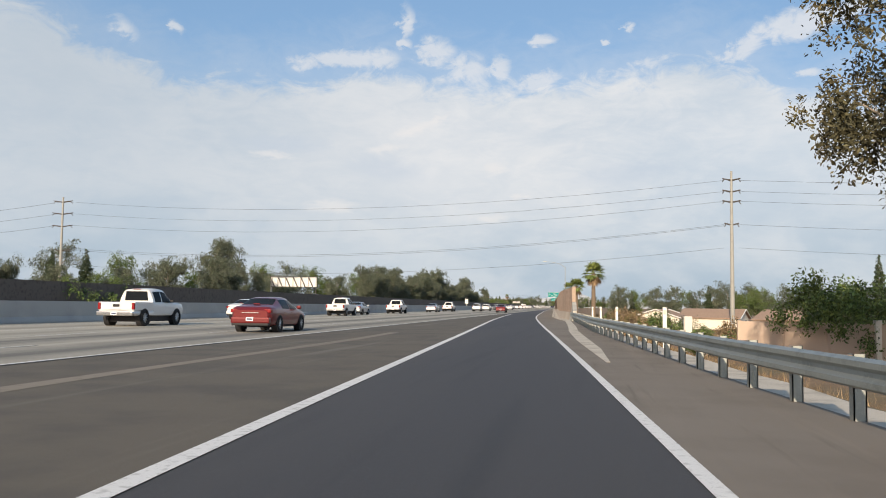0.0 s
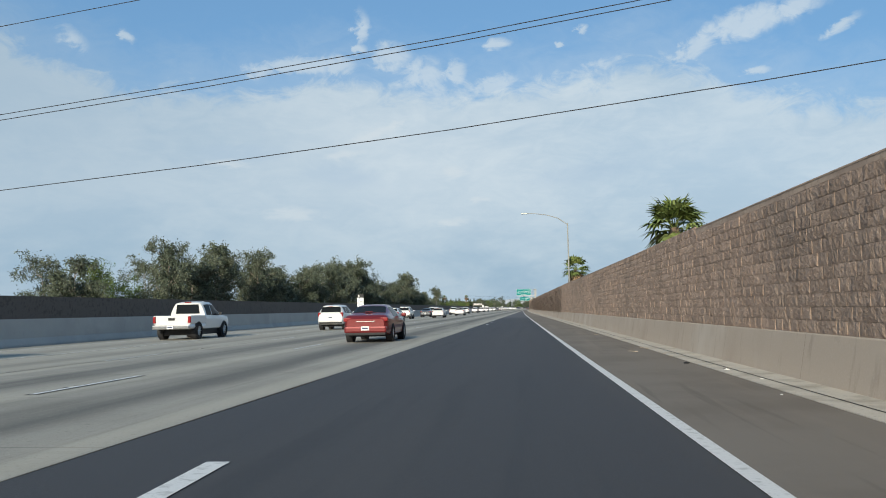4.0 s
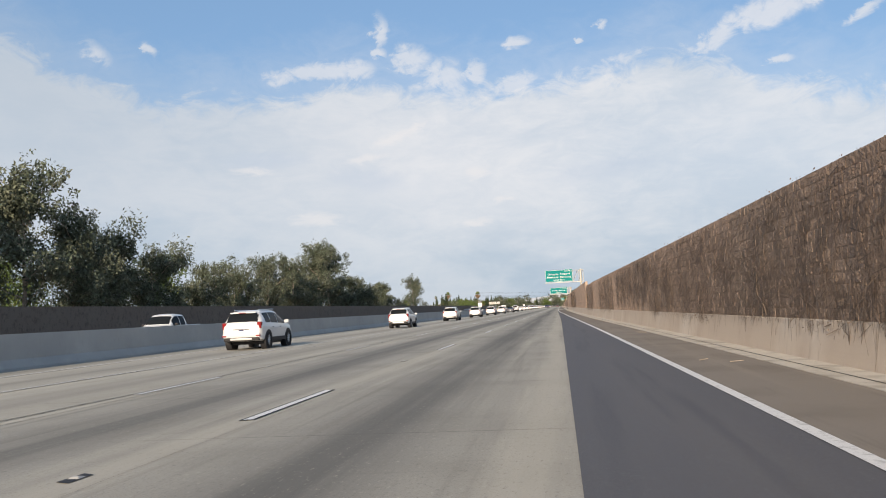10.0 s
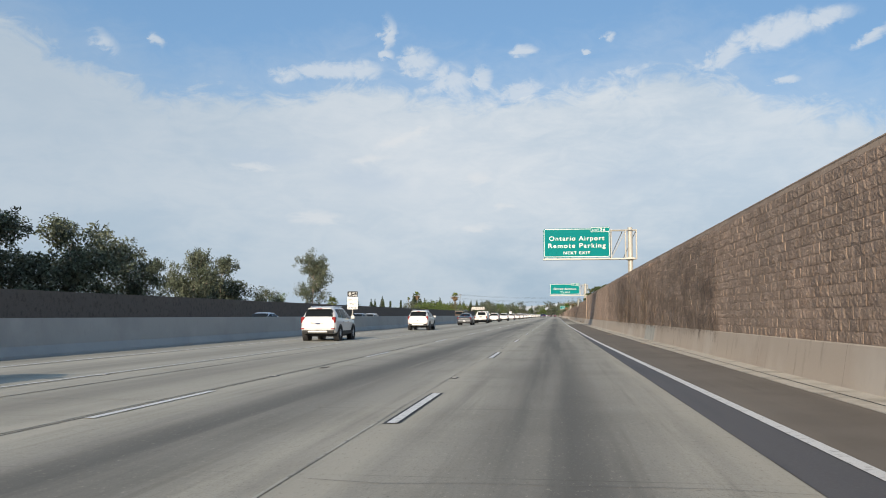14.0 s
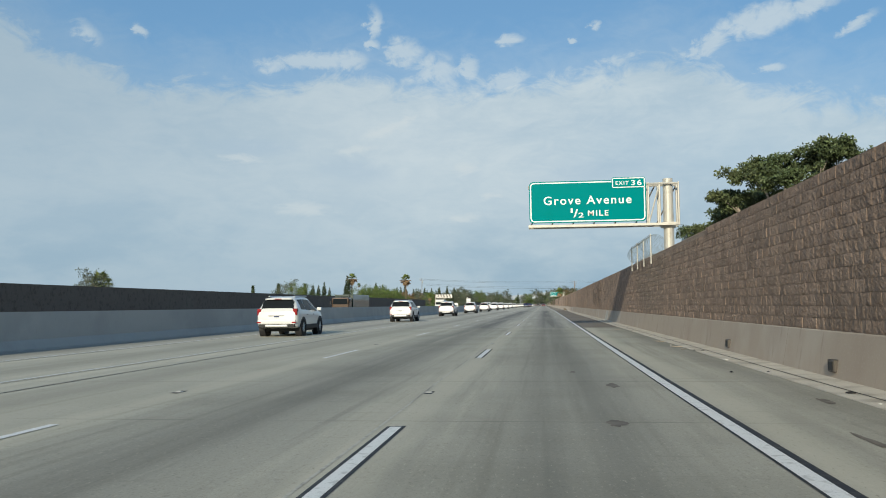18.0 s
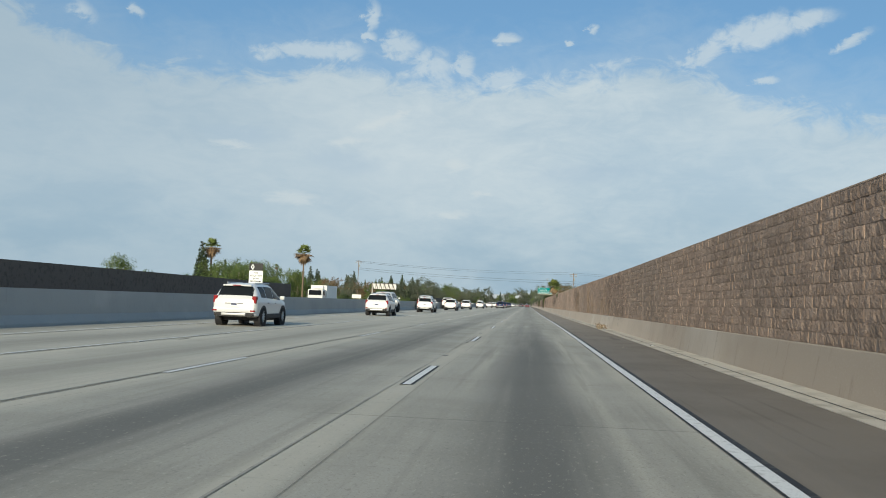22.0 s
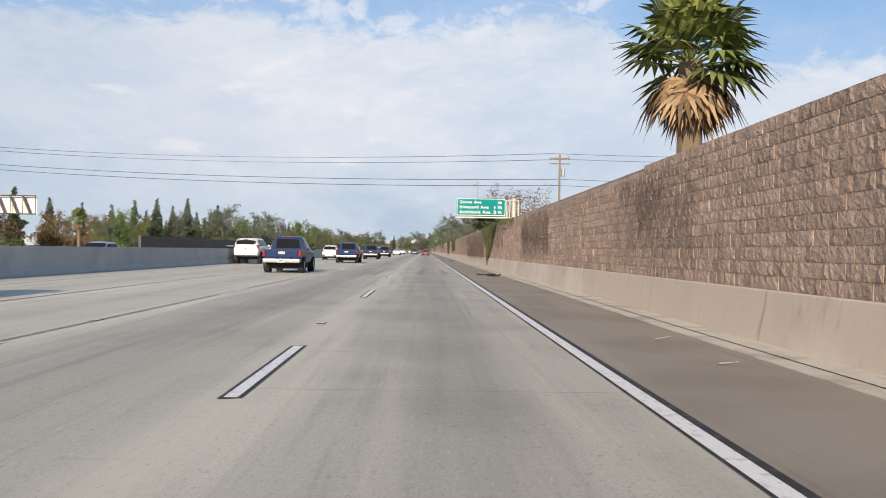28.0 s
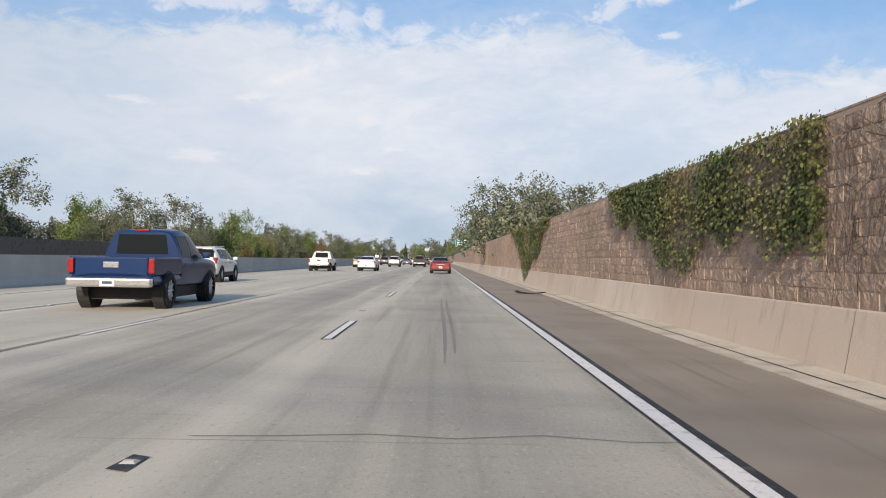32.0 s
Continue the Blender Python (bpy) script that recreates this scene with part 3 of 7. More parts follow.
def wall_blocks(a, b, single):
    """The blocks of the wall from a to b: objects of their own, or one joined mesh."""
    verts, faces, count = [], [], 0
    meshes = block_meshes() if single else None
    y, col = a, 0
    ncol = int((b - a) / BLOCK)
    for c in range(ncol):
        y0 = a + c * BLOCK
        top = wall_top(y0 + .2)
        k = 0
        while FOOT + (k + 1) * COURSE <= top + 0.08:
            yy = y0 + (BLOCK / 2 if k % 2 else 0)
            s = rng.randrange(len(SHAPES))
            x = wall_x(yy) + rng.uniform(-.003, .003)
            dx = (wall_x(yy + BLOCK) - wall_x(yy)) / BLOCK
            # the lowest course leaves an open weep slot every few blocks
            short = .78 if k == 0 and c % 7 == 0 else 1.0
            if single:
                ob = new("block", meshes[s])
                ob.parent = wall
                ob.matrix_basis = pose(x, yy, FOOT + k * COURSE, 0, 0, -math.degrees(math.atan(dx)))
                ob.scale = (1, short, 1)
            else:
                p = SHAPE_NP[s].copy()
                p[:, 1] *= short
                p[:, 0] += x + dx * p[:, 1]
                p[:, 1] += yy
                p[:, 2] += FOOT + k * COURSE
                verts.append(p)
                faces += [tuple(q + count for q in fc) for fc in SHAPES[s][1]]
                count += len(p)
            k += 1
    if not single:
        ob = mesh_object("blocks", [tuple(q) for q in np.concatenate(verts).tolist()], faces, "block", wall)
        ob["kind"] = "stuff"


cap = profile("wall_cap", [(-0.003, 0.0), (-0.002, 0.025), (0.2, 0.025), (0.2, 0.0)], wall_x, stations(76, 406.9, 6), "cap", wall, z=wall_top)
profile("wall_cap", [(-0.003, 0.0), (-0.002, 0.025), (0.2, 0.025), (0.2, 0.0)], wall_x, stations(407.1, 545.9, 6), "cap", wall, z=wall_top)
profile("wall_cap", [(-0.003, 0.0), (-0.002, 0.025), (0.2, 0.025), (0.2, 0.0)], wall_x, stations(546.1, END, 12), "cap", wall, z=wall_top)
# plain pilasters at the wall's steps and its start
for py in (75.8, 407.0, 546.0):
    x, t = wall_x(py), max(wall_top(py - .5), wall_top(py + .5))
    mesh_object("pilaster", [(x + q * 1.0, py + r_, z_) for z_ in (FOOT - .4, t + .03) for q, r_ in ((-.06, -.1), (.24, -.1), (.24, .1), (-.06, .1))],
                [(0, 1, 2, 3), (4, 7, 6, 5), (0, 4, 5, 1), (1, 5, 6, 2), (2, 6, 7, 3), (3, 7, 4, 0)], "cap", wall)
# the sloping concrete wing where guardrail and wall meet
wx = wall_x(76)
wing = mesh_object("wing_wall", [(wx - .20, 75.7, -.3), (wx + .3, 75.7, -.3), (wx + .3, 75.7, 1.66), (wx - .06, 75.7, 1.66), (wx - .10, 72.5, -.3), (wx + .34, 72.5, -.3), (wx + .34, 72.5, .86), (wx + .02, 72.5, .86),
                                 (wx - .15, 75.7, .30), (wx - .06, 72.5, .30)],
                   [(8, 9, 7, 3), (0, 4, 9, 8), (3, 7, 6, 2), (2, 6, 5, 1), (9, 4, 5, 6, 7), (0, 8, 3, 2, 1)], "wing_concrete")
structure(wing, "sloping concrete wing wall at the start of the sound wall")

# ---- median barrier and the far sound wall ----
mb = profile("median_barrier", [(-0.32, -0.1), (-0.30, 0.08), (-0.16, 0.34), (-0.11, 1.16), (0.11, 1.16), (0.16, 0.34), (0.30, 0.08), (0.32, -0.1)], lambda y: MEDIAN, stations(-60, END, 12), "barrier_concrete")
structure(mb, "pale grey concrete median barrier in shade")
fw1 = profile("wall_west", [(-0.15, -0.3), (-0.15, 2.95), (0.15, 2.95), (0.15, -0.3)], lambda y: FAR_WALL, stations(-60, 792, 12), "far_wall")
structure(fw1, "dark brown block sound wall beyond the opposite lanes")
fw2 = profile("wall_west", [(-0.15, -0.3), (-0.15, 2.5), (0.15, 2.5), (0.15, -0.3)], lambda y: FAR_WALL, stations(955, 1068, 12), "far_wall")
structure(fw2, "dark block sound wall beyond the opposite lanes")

# ---- lane markings ----
def marking(name, xa, y0, y1, w, mat, parent, z=0.009):
    ys_ = stations(y0, y1, 6)
    return strip(name, lambda y: xa(y) - w / 2, lambda y: xa(y) + w / 2, ys_, z, mat, parent)


PHASE = 0.2
dash_paint = mesh_object("lane_dash", [(-.058, -3.66, .010), (.058, -3.66, .010), (.058, 0, .010), (-.058, 0, .010)], [(0, 1, 2, 3)], "line_paint", road)
dash_black = mesh_object("dash_border", [(-.098, -3.72, .007), (.092, -3.66, .007), (.092, .09, .007), (-.098, .04, .007)], [(0, 1, 2, 3)], "line_black", road)
bpy.data.objects.remove(dash_paint), bpy.data.objects.remove(dash_black)
PAINT, BORDER = bpy.data.meshes["lane_dash"], bpy.data.meshes["dash_border"]


def dashes(x, y0, y1, border=True, first=None):
    n0 = math.ceil((y0 - PHASE) / 14.63)
    n = n0
    while PHASE + n * 14.63 < y1:
        y = PHASE + n * 14.63
        if y < 350 and x == 0.0:
            y += float(np.interp(y, [285, 350], [-9.0, -.5]))
        for name, me, on in (("lane_dash", PAINT, True), ("dash_border", BORDER, border)):
            if on:
                o = new(name, me)
                o.parent = road
                o.location = (x, y, 0)
        n += 1


dashes(0.0, 120, 1300)
dashes(-3.66, -20, 1300, False)
for x, y in ((4.45, 186.2), (4.18, 198.1), (3.97, 206.9), (3.72, 216.5)):
    o = new("lane_dash", PAINT)
    o.parent = road
    o.location, o.scale = (x, y, 0), (1, .75, 1)
dashes(0.0, -20, 120)
marking("edge_line", lambda y: smooth_at(EDGE, y), -40, END, 0.145, "line_paint", road, 0.012)
marking("edge_border", lambda y: smooth_at(EDGE, y) + 0.03, 545, END, 0.25, "line_black", road, 0.008)
marking("ramp_line", lambda y: at(RAMP_LEFT, y), -40, 128, 0.2, "line_paint", road, 0.012)
marking("freeway_edge_line", lambda y: FREE_EDGE, -40, 122, 0.13, "line_paint", road, 0.012)
marking("edge_border", lambda y: FREE_EDGE + .02, -40, 122, 0.24, "line_black", road, 0.008)
marking("carpool_line", lambda y: -7.55 + .015 * math.sin(y * .5), -40, END, 0.09, "line_paint", road, 0.010)
# worn pale edges and dark grooves along the slab joints
for x, w, mat, a_, b_ in ((-7.40, .03, "seam_tar", -40, END), (-3.86, .045, "pale_edge", -40, 540), (-3.76, .022, "seal", -40, 540), (-3.52, .03, "pale_edge", 200, 430), (-3.80, .04, "pale_edge", 592, END), (-3.72, .018, "seal", 592, END),
                          (-.19, .03, "pale_edge", 330, 760), (-11.1, .05, "seam_tar", -40, END), (-6.4, .028, "seal", 330, 600), (-6.46, .035, "pale_edge", 330, 600)):
    marking("slab_joint", lambda y: x + .018 * math.sin(y * .31 + x) + .012 * math.sin(y * 1.3), a_, b_, w, mat, road, 0.0066)
marking("median_line", lambda y: -11.3, -40, END, 0.10, "line_paint", road, 0.010)
for x, a_, b_ in ((0.0, 120, 330), (0.0, 592, 700), (-3.66, 60, 420), (-3.66, 592, 760), (-7.32, 60, 540), (-7.32, 880, 1100)):
    marking("lane_seam", lambda y: x + 0.20 + 0.03 * math.sin(y * .7) + 0.02 * math.sin(y * 1.9), a_, b_, 0.005, "seam_tar", road, 0.006)
deck_slab = strip("bridge_deck", lambda y: -11.3, seam, stations(542, 591.7, 6), 0.0035, "concrete_deck")
structure(deck_slab, "paler scuffed concrete deck of a short bridge")
for y in (542, 591.7):
    strip("deck_joint", lambda q: -13.2, lambda q: gutter_in(q), [y - .03, y + .03], 0.006, "seal", road)


def ring_mark(x, y, r=.87, w=.007):
    """A sawn detector loop in the pavement."""
    n = 36
    v = [(x + q * math.cos(2 * math.pi * k / n), y + q * math.sin(2 * math.pi * k / n), .0065) for k in range(n) for q in (r - w, r + w)]
    mesh_object("detector_loop", v, [(2 * k, 2 * k + 1, (2 * k + 3) % (2 * n), (2 * k + 2) % (2 * n)) for k in range(n)], "loop_saw", road)


for y in (618, 955, 960.5):
    for x in (1.65, -1.75, -5.4):
        ring_mark(x, y)
material("stud", (0.42, 0.41, 0.38), 0.5, spots=[(20, .5, (.2, .2, .19), .5, .7)])
for n_, xs in ((0, (0.0,)), (1, (-3.66,)), (2, (-7.32,))):
    for k in range(64):
        y = 128 + k * 14.63 + 7.2
        x = xs[0] - .12
        mark = mesh_object("road_stud", [(x + a, y + b, c) for a, b, c in ((-.05, -.05, .006), (.05, -.05, .006), (.05, .05, .006), (-.05, .05, .006), (-.03, -.02, .02), (.03, -.02, .02), (.03, .02, .02), (-.03, .02, .02))],
                           [(4, 5, 6, 7), (0, 1, 5, 4), (1, 2, 6, 5), (2, 3, 7, 6), (3, 0, 4, 7)], "stud", road)
        mesh_object("stud_patch", [(x - .08, y - .16, .0063), (x + .06, y - .22, .0063), (x + .07, y + .14, .0063), (x - .05, y + .2, .0063)], [(0, 1, 2, 3)], "line_black", road)
crk = random.Random(4)
for k in range(70):
    y, x0 = crk.uniform(150, 1020), crk.choice((-3.6, 0.0, 0.0, -7.3))
    pts_ = [(x0 + 3.6 * q / 6, y + crk.uniform(-.10, .10)) for q in range(7)]
    w = crk.uniform(.004, .009)
    mesh_object("crack", [(a, b + d, .0062) for a, b in pts_ for d in (-w, w)], [(2 * q, 2 * q + 2, 2 * q + 3, 2 * q + 1) for q in range(6)], "seam_tar" if k % 3 else "loop_saw", road)
stain = random.Random(8)
for k in range(46):
    # patched and spalled spots beside the lane lines
    y, x = stain.uniform(100, 1010), stain.choice((0.0, 0.0, -3.66, -7.32)) + stain.uniform(-.3, .3)
    L, w = stain.uniform(.08, .42), stain.uniform(.03, .10)
    n = 12
    v = [(x + w * math.cos(2 * math.pi * q / n) * stain.uniform(.6, 1.2), y + L * math.sin(2 * math.pi * q / n) * stain.uniform(.7, 1.1), .0064) for q in range(n)]
    mesh_object("patch", v, [tuple(range(n))], "asphalt_gore", road)

# tyre streaks burnt into the slow lane
skid = random.Random(31)
material("skid", (0.215, 0.203, 0.177), 0.8, spots=[(2.5, .85, (.25, .235, .2), .42, .6, (1, .15, 1))], space="World")
for x0, y0, y1, turn in ((1.05, 893, 912, .02), (1.25, 893, 910, .02), (2.6, 893, 906, -.02), (2.75, 895, 908, -.02), (1.2, 804, 822, .015), (2.7, 802, 818, -.015), (1.75, 988, 1006, .0), (1.2, 925, 940, .02), (2.5, 930, 946, -.01), (-1.1, 890, 915, .01), (-2.6, 640, 665, .01), (1.1, 640, 662, .01)):
    for k in range(2):
        x = x0 + k * .14
        a, b = y0 + skid.uniform(0, 3), y1 - skid.uniform(0, 3)
        n = 8
        v = []
        for q in range(n + 1):
            u = q / n
            w = .035 * math.sin(math.pi * min(.98, max(.02, u))) ** .4
            c = x + turn * (a + (b - a) * u - y0) + .02 * math.sin(u * 6)
            v += [(c - w, a + (b - a) * u, .0058), (c + w, a + (b - a) * u, .0058)]
        mesh_object("tyre_streak", v, [(2 * q, 2 * q + 1, 2 * q + 3, 2 * q + 2) for q in range(n)], "skid", road)
# a drain mouth on the footing, its hollow's shade painted as a flat dark sheet
dx = wall_x(955.9) - .085
mesh_object("drain_mouth", [(dx - .066, 955.7, .13), (dx - .066, 956.15, .13), (dx - .043, 956.1, .26), (dx - .043, 955.75, .26)], [(0, 1, 2, 3)], "seal", footing)

# ---- plants ----
def leaf_mat(name, base, tip, rough=0.6):
    m = material(name, base, rough, spots=[(0.5, .7, tip, .42, .66), (3.0, .5, tuple(q * .5 for q in base), .5, .7)], vary=0.5, spec=0.25)
    return m


leaf_mat("leaf_euc", (0.092, 0.112, 0.074), (0.175, 0.184, 0.132))
leaf_mat("leaf_umbrella", (0.072, 0.098, 0.042), (0.125, 0.140, 0.065))
leaf_mat("leaf_green", (0.085, 0.13, 0.038), (0.15, 0.18, 0.055))
leaf_mat("leaf_ivy", (0.085, 0.112, 0.036), (0.20, 0.175, 0.070))
leaf_mat("leaf_dark", (0.045, 0.068, 0.038), (0.08, 0.10, 0.05))
leaf_mat("leaf_rust", (0.165, 0.105, 0.055), (0.15, 0.14, 0.06))
leaf_mat("leaf_dry", (0.21, 0.15, 0.085), (0.30, 0.22, 0.13))
leaf_mat("frond", (0.125, 0.165, 0.048), (0.215, 0.245, 0.075))
leaf_mat("frond_dry", (0.23, 0.155, 0.09), (0.31, 0.22, 0.13))
leaf_mat("leaf_olive", (0.082, 0.078, 0.044), (0.14, 0.115, 0.062))
leaf_mat("twig", (0.138, 0.100, 0.074), (0.265, 0.195, 0.142))
material("bark", (0.36, 0.31, 0.255), 0.95, spots=[(2, .7, (.33, .28, .23), .5, .68, (1, 1, .3)), (9, .5, (.1, .08, .06), .5, .7)], bump_scale=9, bump_height=.03)
material("palm_bark", (0.19, 0.145, 0.105), 0.95, spots=[(6, .6, (.11, .085, .06), .5, .7, (1, 1, 3))], bump_scale=9, bump_height=.03)


def tube(bm, a, b, ra, rb, n=7):
    a, b = Vector(a), Vector(b)
    q = (b - a).to_track_quat("Z", "Y").to_matrix()
    rings = []
    for c, r in ((a, ra), (b, rb)):
        rings.append([bm.verts.new(c + q @ Vector((r * math.cos(2 * math.pi * i / n), r * math.sin(2 * math.pi * i / n), 0))) for i in range(n)])
    for i in range(n):
        bm.faces.new((rings[0][i], rings[0][(i + 1) % n], rings[1][(i + 1) % n], rings[1][i]))
    bm.faces.new(rings[1])
    bm.faces.new(rings[0][::-1])


def part(name, bm, mat, parent=None, label=""):
    me = bpy.data.meshes.new(name)
    bm.to_mesh(me)
    bm.free()
    me.materials.append(MATS[mat])
    ob = new(name, me)
    ob.parent = parent
    return tagged(ob, label)


def empty(name, m=None):
    ob = new(name)
    if m is not None:
        ob.matrix_basis = m
    return ob


def leaves(name, clumps, n, size, mat, parent, r, droop=0.4, aspect=0.45):
    """A crown: small leaf blades strewn through uneven clumps, denser towards their skins."""
    v, f = [], []
    tot = sum(c[3] ** 2 for c in clumps)
    for cx, cy, cz, cr, *sq in clumps:
        flat = sq[0] if sq else 0.8
        # sprays: small bunches inside the clump, with gaps between them
        sprays = []
        for _ in range(9):
            d = Vector((r.gauss(0, 1), r.gauss(0, 1), r.gauss(0, 1))).normalized() * cr * r.uniform(.35, 1.0)
            sprays.append((Vector((cx + d.x, cy + d.y, cz + d.z * flat)), cr * r.uniform(.24, .5)))
        for _ in range(max(6, int(n * cr * cr / tot))):
            d = Vector((r.gauss(0, 1), r.gauss(0, 1), r.gauss(0, 1))).normalized()
            c, cs = sprays[r.randrange(9)]
            q = cs * (r.random() ** 0.5)
            p = c + Vector((d.x * q, d.y * q, d.z * q * (1.25 if droop > .3 else flat)))
            s = size * r.uniform(0.6, 1.4)
            a = Vector((r.uniform(-1, 1), r.uniform(-1, 1), r.uniform(-1, 1) - droop)).normalized()
            b = a.cross(Vector((r.uniform(-1, 1), r.uniform(-1, 1), r.uniform(-1, 1)))).normalized()
            i = len(v)
            v += [p, p + a * s * .5 + b * s * aspect * .5, p + a * s, p + a * s * .5 - b * s * aspect * .5]
            f.append((i, i + 1, i + 2, i + 3))
    return mesh_object(name, [tuple(q) for q in v], f, mat, parent)


def tree(name, seed, height, spread, mat, lean=0.1, n=2600, leaf=0.42, bare=0.3, clump=0.2, forks=7, rad=None):
    r = random.Random(seed)
    t = empty(name)
    bm = bmesh.new()
    rad = rad or height * 0.016
    clumps = []
    top = Vector((r.uniform(-lean, lean) * height, r.uniform(-lean, lean) * height, height * 0.86))
    mid = Vector((top.x * .35 + r.uniform(-.3, .3), top.y * .35, height * .45))
    tube(bm, (0, 0, -.3), mid, rad, rad * .7)
    tube(bm, mid, top, rad * .7, rad * .2)
    clumps.append((top.x, top.y, top.z, height * clump * .7))
    for k in range(forks):
        h = r.uniform(bare + .02, .8)
        base = mid.lerp(top, (h - .45) / .41) if h > .45 else Vector((0, 0, 0)).lerp(mid, h / .45)
        ang = k * 2.4 + r.uniform(-.6, .6)
        out = spread * r.uniform(.5, 1.0) * (1.0 if h < .65 else .7)
        tip = base + Vector((math.cos(ang) * out, math.sin(ang) * out, height * r.uniform(.08, .22)))
        elbow = base.lerp(tip, .5) + Vector((0, 0, -height * .02))
        tube(bm, base, elbow, rad * .4, rad * .26, 5)
        tube(bm, elbow, tip, rad * .26, rad * .08, 5)
        clumps.append((elbow.x, elbow.y, elbow.z, height * clump * r.uniform(.5, .8)))
        for q in range(3):
            w = tip + Vector((r.uniform(-1, 1), r.uniform(-1, 1), r.uniform(-.6, .8))) * height * clump * .7
            tube(bm, elbow.lerp(tip, .6), w, rad * .1, rad * .03, 4)
            clumps.append((w.x, w.y, w.z, height * clump * r.uniform(.45, .95)))
    part("trunk", bm, "bark", t)
    leaves("crown", clumps, n, leaf, mat, t, r)
    return t


def conifer(name, seed, height, spread, mat, n=1500):
    r = random.Random(seed)
    t = empty(name)
    bm = bmesh.new()
    tube(bm, (0, 0, -.3), (0, 0, height), height * .014, .02)
    clumps = []
    for k in range(40):
        h = .10 + .88 * k / 39
        w = spread * (1 - h) ** .8 * r.uniform(.7, 1.15)
        a = k * 2.4
        tip = (math.cos(a) * w * .6, math.sin(a) * w * .6, h * height)
        tube(bm, (0, 0, h * height), tip, .04, .015, 4)
        clumps.append((*tip, max(.25, w * .62), .7))
    part("trunk", bm, "bark", t)
    leaves("crown", clumps, int(n * 2.2), .40, mat, t, r, droop=.2, aspect=.42)
    return t


def fan_palm(name, seed, height, crown, fronds=34, skirt=14, trunk=0.2, ragged=False):
    """A fan palm: trunk, green fans on stalks, and a skirt of dead ones."""
    r = random.Random(seed)
    t = empty(name)
    bm = bmesh.new()
    for k in range(6):
        tube(bm, (0, 0, -.3 + (height + .3) * k / 6), (0, 0, -.3 + (height + .3) * (k + 1) / 6), trunk * (1.15 - .06 * k), trunk * (1.1 - .06 * k), 9)
    part("trunk", bm, "palm_bark", t)

    def fan(bm, ang, up, length, size):
        d = Vector((math.cos(ang) * math.cos(up), math.sin(ang) * math.cos(up), math.sin(up)))
        side = Vector((-math.sin(ang), math.cos(ang), 0))
        nrm = d.cross(side)
        hub = Vector((0, 0, height)) + d * length
        tube(bm, Vector((0, 0, height - .1)), hub, .025, .015, 4)
        for q in range(13):
            a = radians(-100 + 200 * q / 12)
            w = (d * math.cos(a) + side * math.sin(a)).normalized()
            s = size * (0.8 + .25 * math.cos(a)) * r.uniform(.85, 1.1)
            c = w.cross(nrm).normalized() * size * .075
            m_ = hub + w * s * .55 + nrm * .02
            tip = hub + w * s + Vector((0, 0, -size * .28 * r.uniform(.5, 1.3)))
            vs = [bm.verts.new(p) for p in (hub, m_ + c, tip, m_ - c)]
            bm.faces.new(vs)

    for k in range(fronds):
        bm = bmesh.new()
        up = radians(r.uniform(5, 80) if ragged else r.uniform(-28, 80))
        fan(bm, k * 2.4 + r.uniform(-.3, .3), up, crown * r.uniform(.4, .55), crown * .55)
        part("frond", bm, "frond", t)
    for k in range(skirt):
        bm = bmesh.new()
        fan(bm, k * 2.4 + r.uniform(-.3, .3), radians(r.uniform(-86, -5) if ragged else r.uniform(-80, -45)), crown * r.uniform(.3, .75 if ragged else .6), crown * .45)
        part("dead_frond", bm, "frond_dry", t, "dry tan hanging frond")
    return t


def shrub(name, seed, w, h, mat, n=1500, leaf=.2):
    r = random.Random(seed)
    t = empty(name)
    bm = bmesh.new()
    clumps = []
    for k in range(9):
        a, q = k * 2.4, w * .5 * math.sqrt(k / 9)
        tip = (math.cos(a) * q, math.sin(a) * q, h * r.uniform(.35, .8) * (1.1 - q / w))
        tube(bm, (0, 0, -.1), tip, .05, .015, 5)
        clumps.append((*tip, w * r.uniform(.2, .3), .85))
    part("stems", bm, "bark", t)
    leaves("crown", clumps, n, leaf, mat, t, r)
    return t


def stand(kinds, spots_, label, category, group):
    """Copies of a few grown plants at (x, y, height wanted, kind), turned at random."""
    r = random.Random(len(spots_) * 13 + len(label))
    used = set()
    for x, y, h, k in spots_:
        ob, h0 = kinds[k]
        s = h / h0
        m = pose(x, y, -0.3, 0, 0, r.uniform(0, 360))
        w = s * r.uniform(.9, 1.15)
        if k in used:
            ob = copy_thing(ob, m)
        else:
            used.add(k)
            ob.matrix_basis = m
        ob.scale = (w, w, s)
        tagged(ob, label[k] if isinstance(label, list) else label, category, group)
    for k, (ob, h0) in enumerate(kinds):
        if k not in used:
            for o in (*ob.children_recursive, ob):
                bpy.data.objects.remove(o)


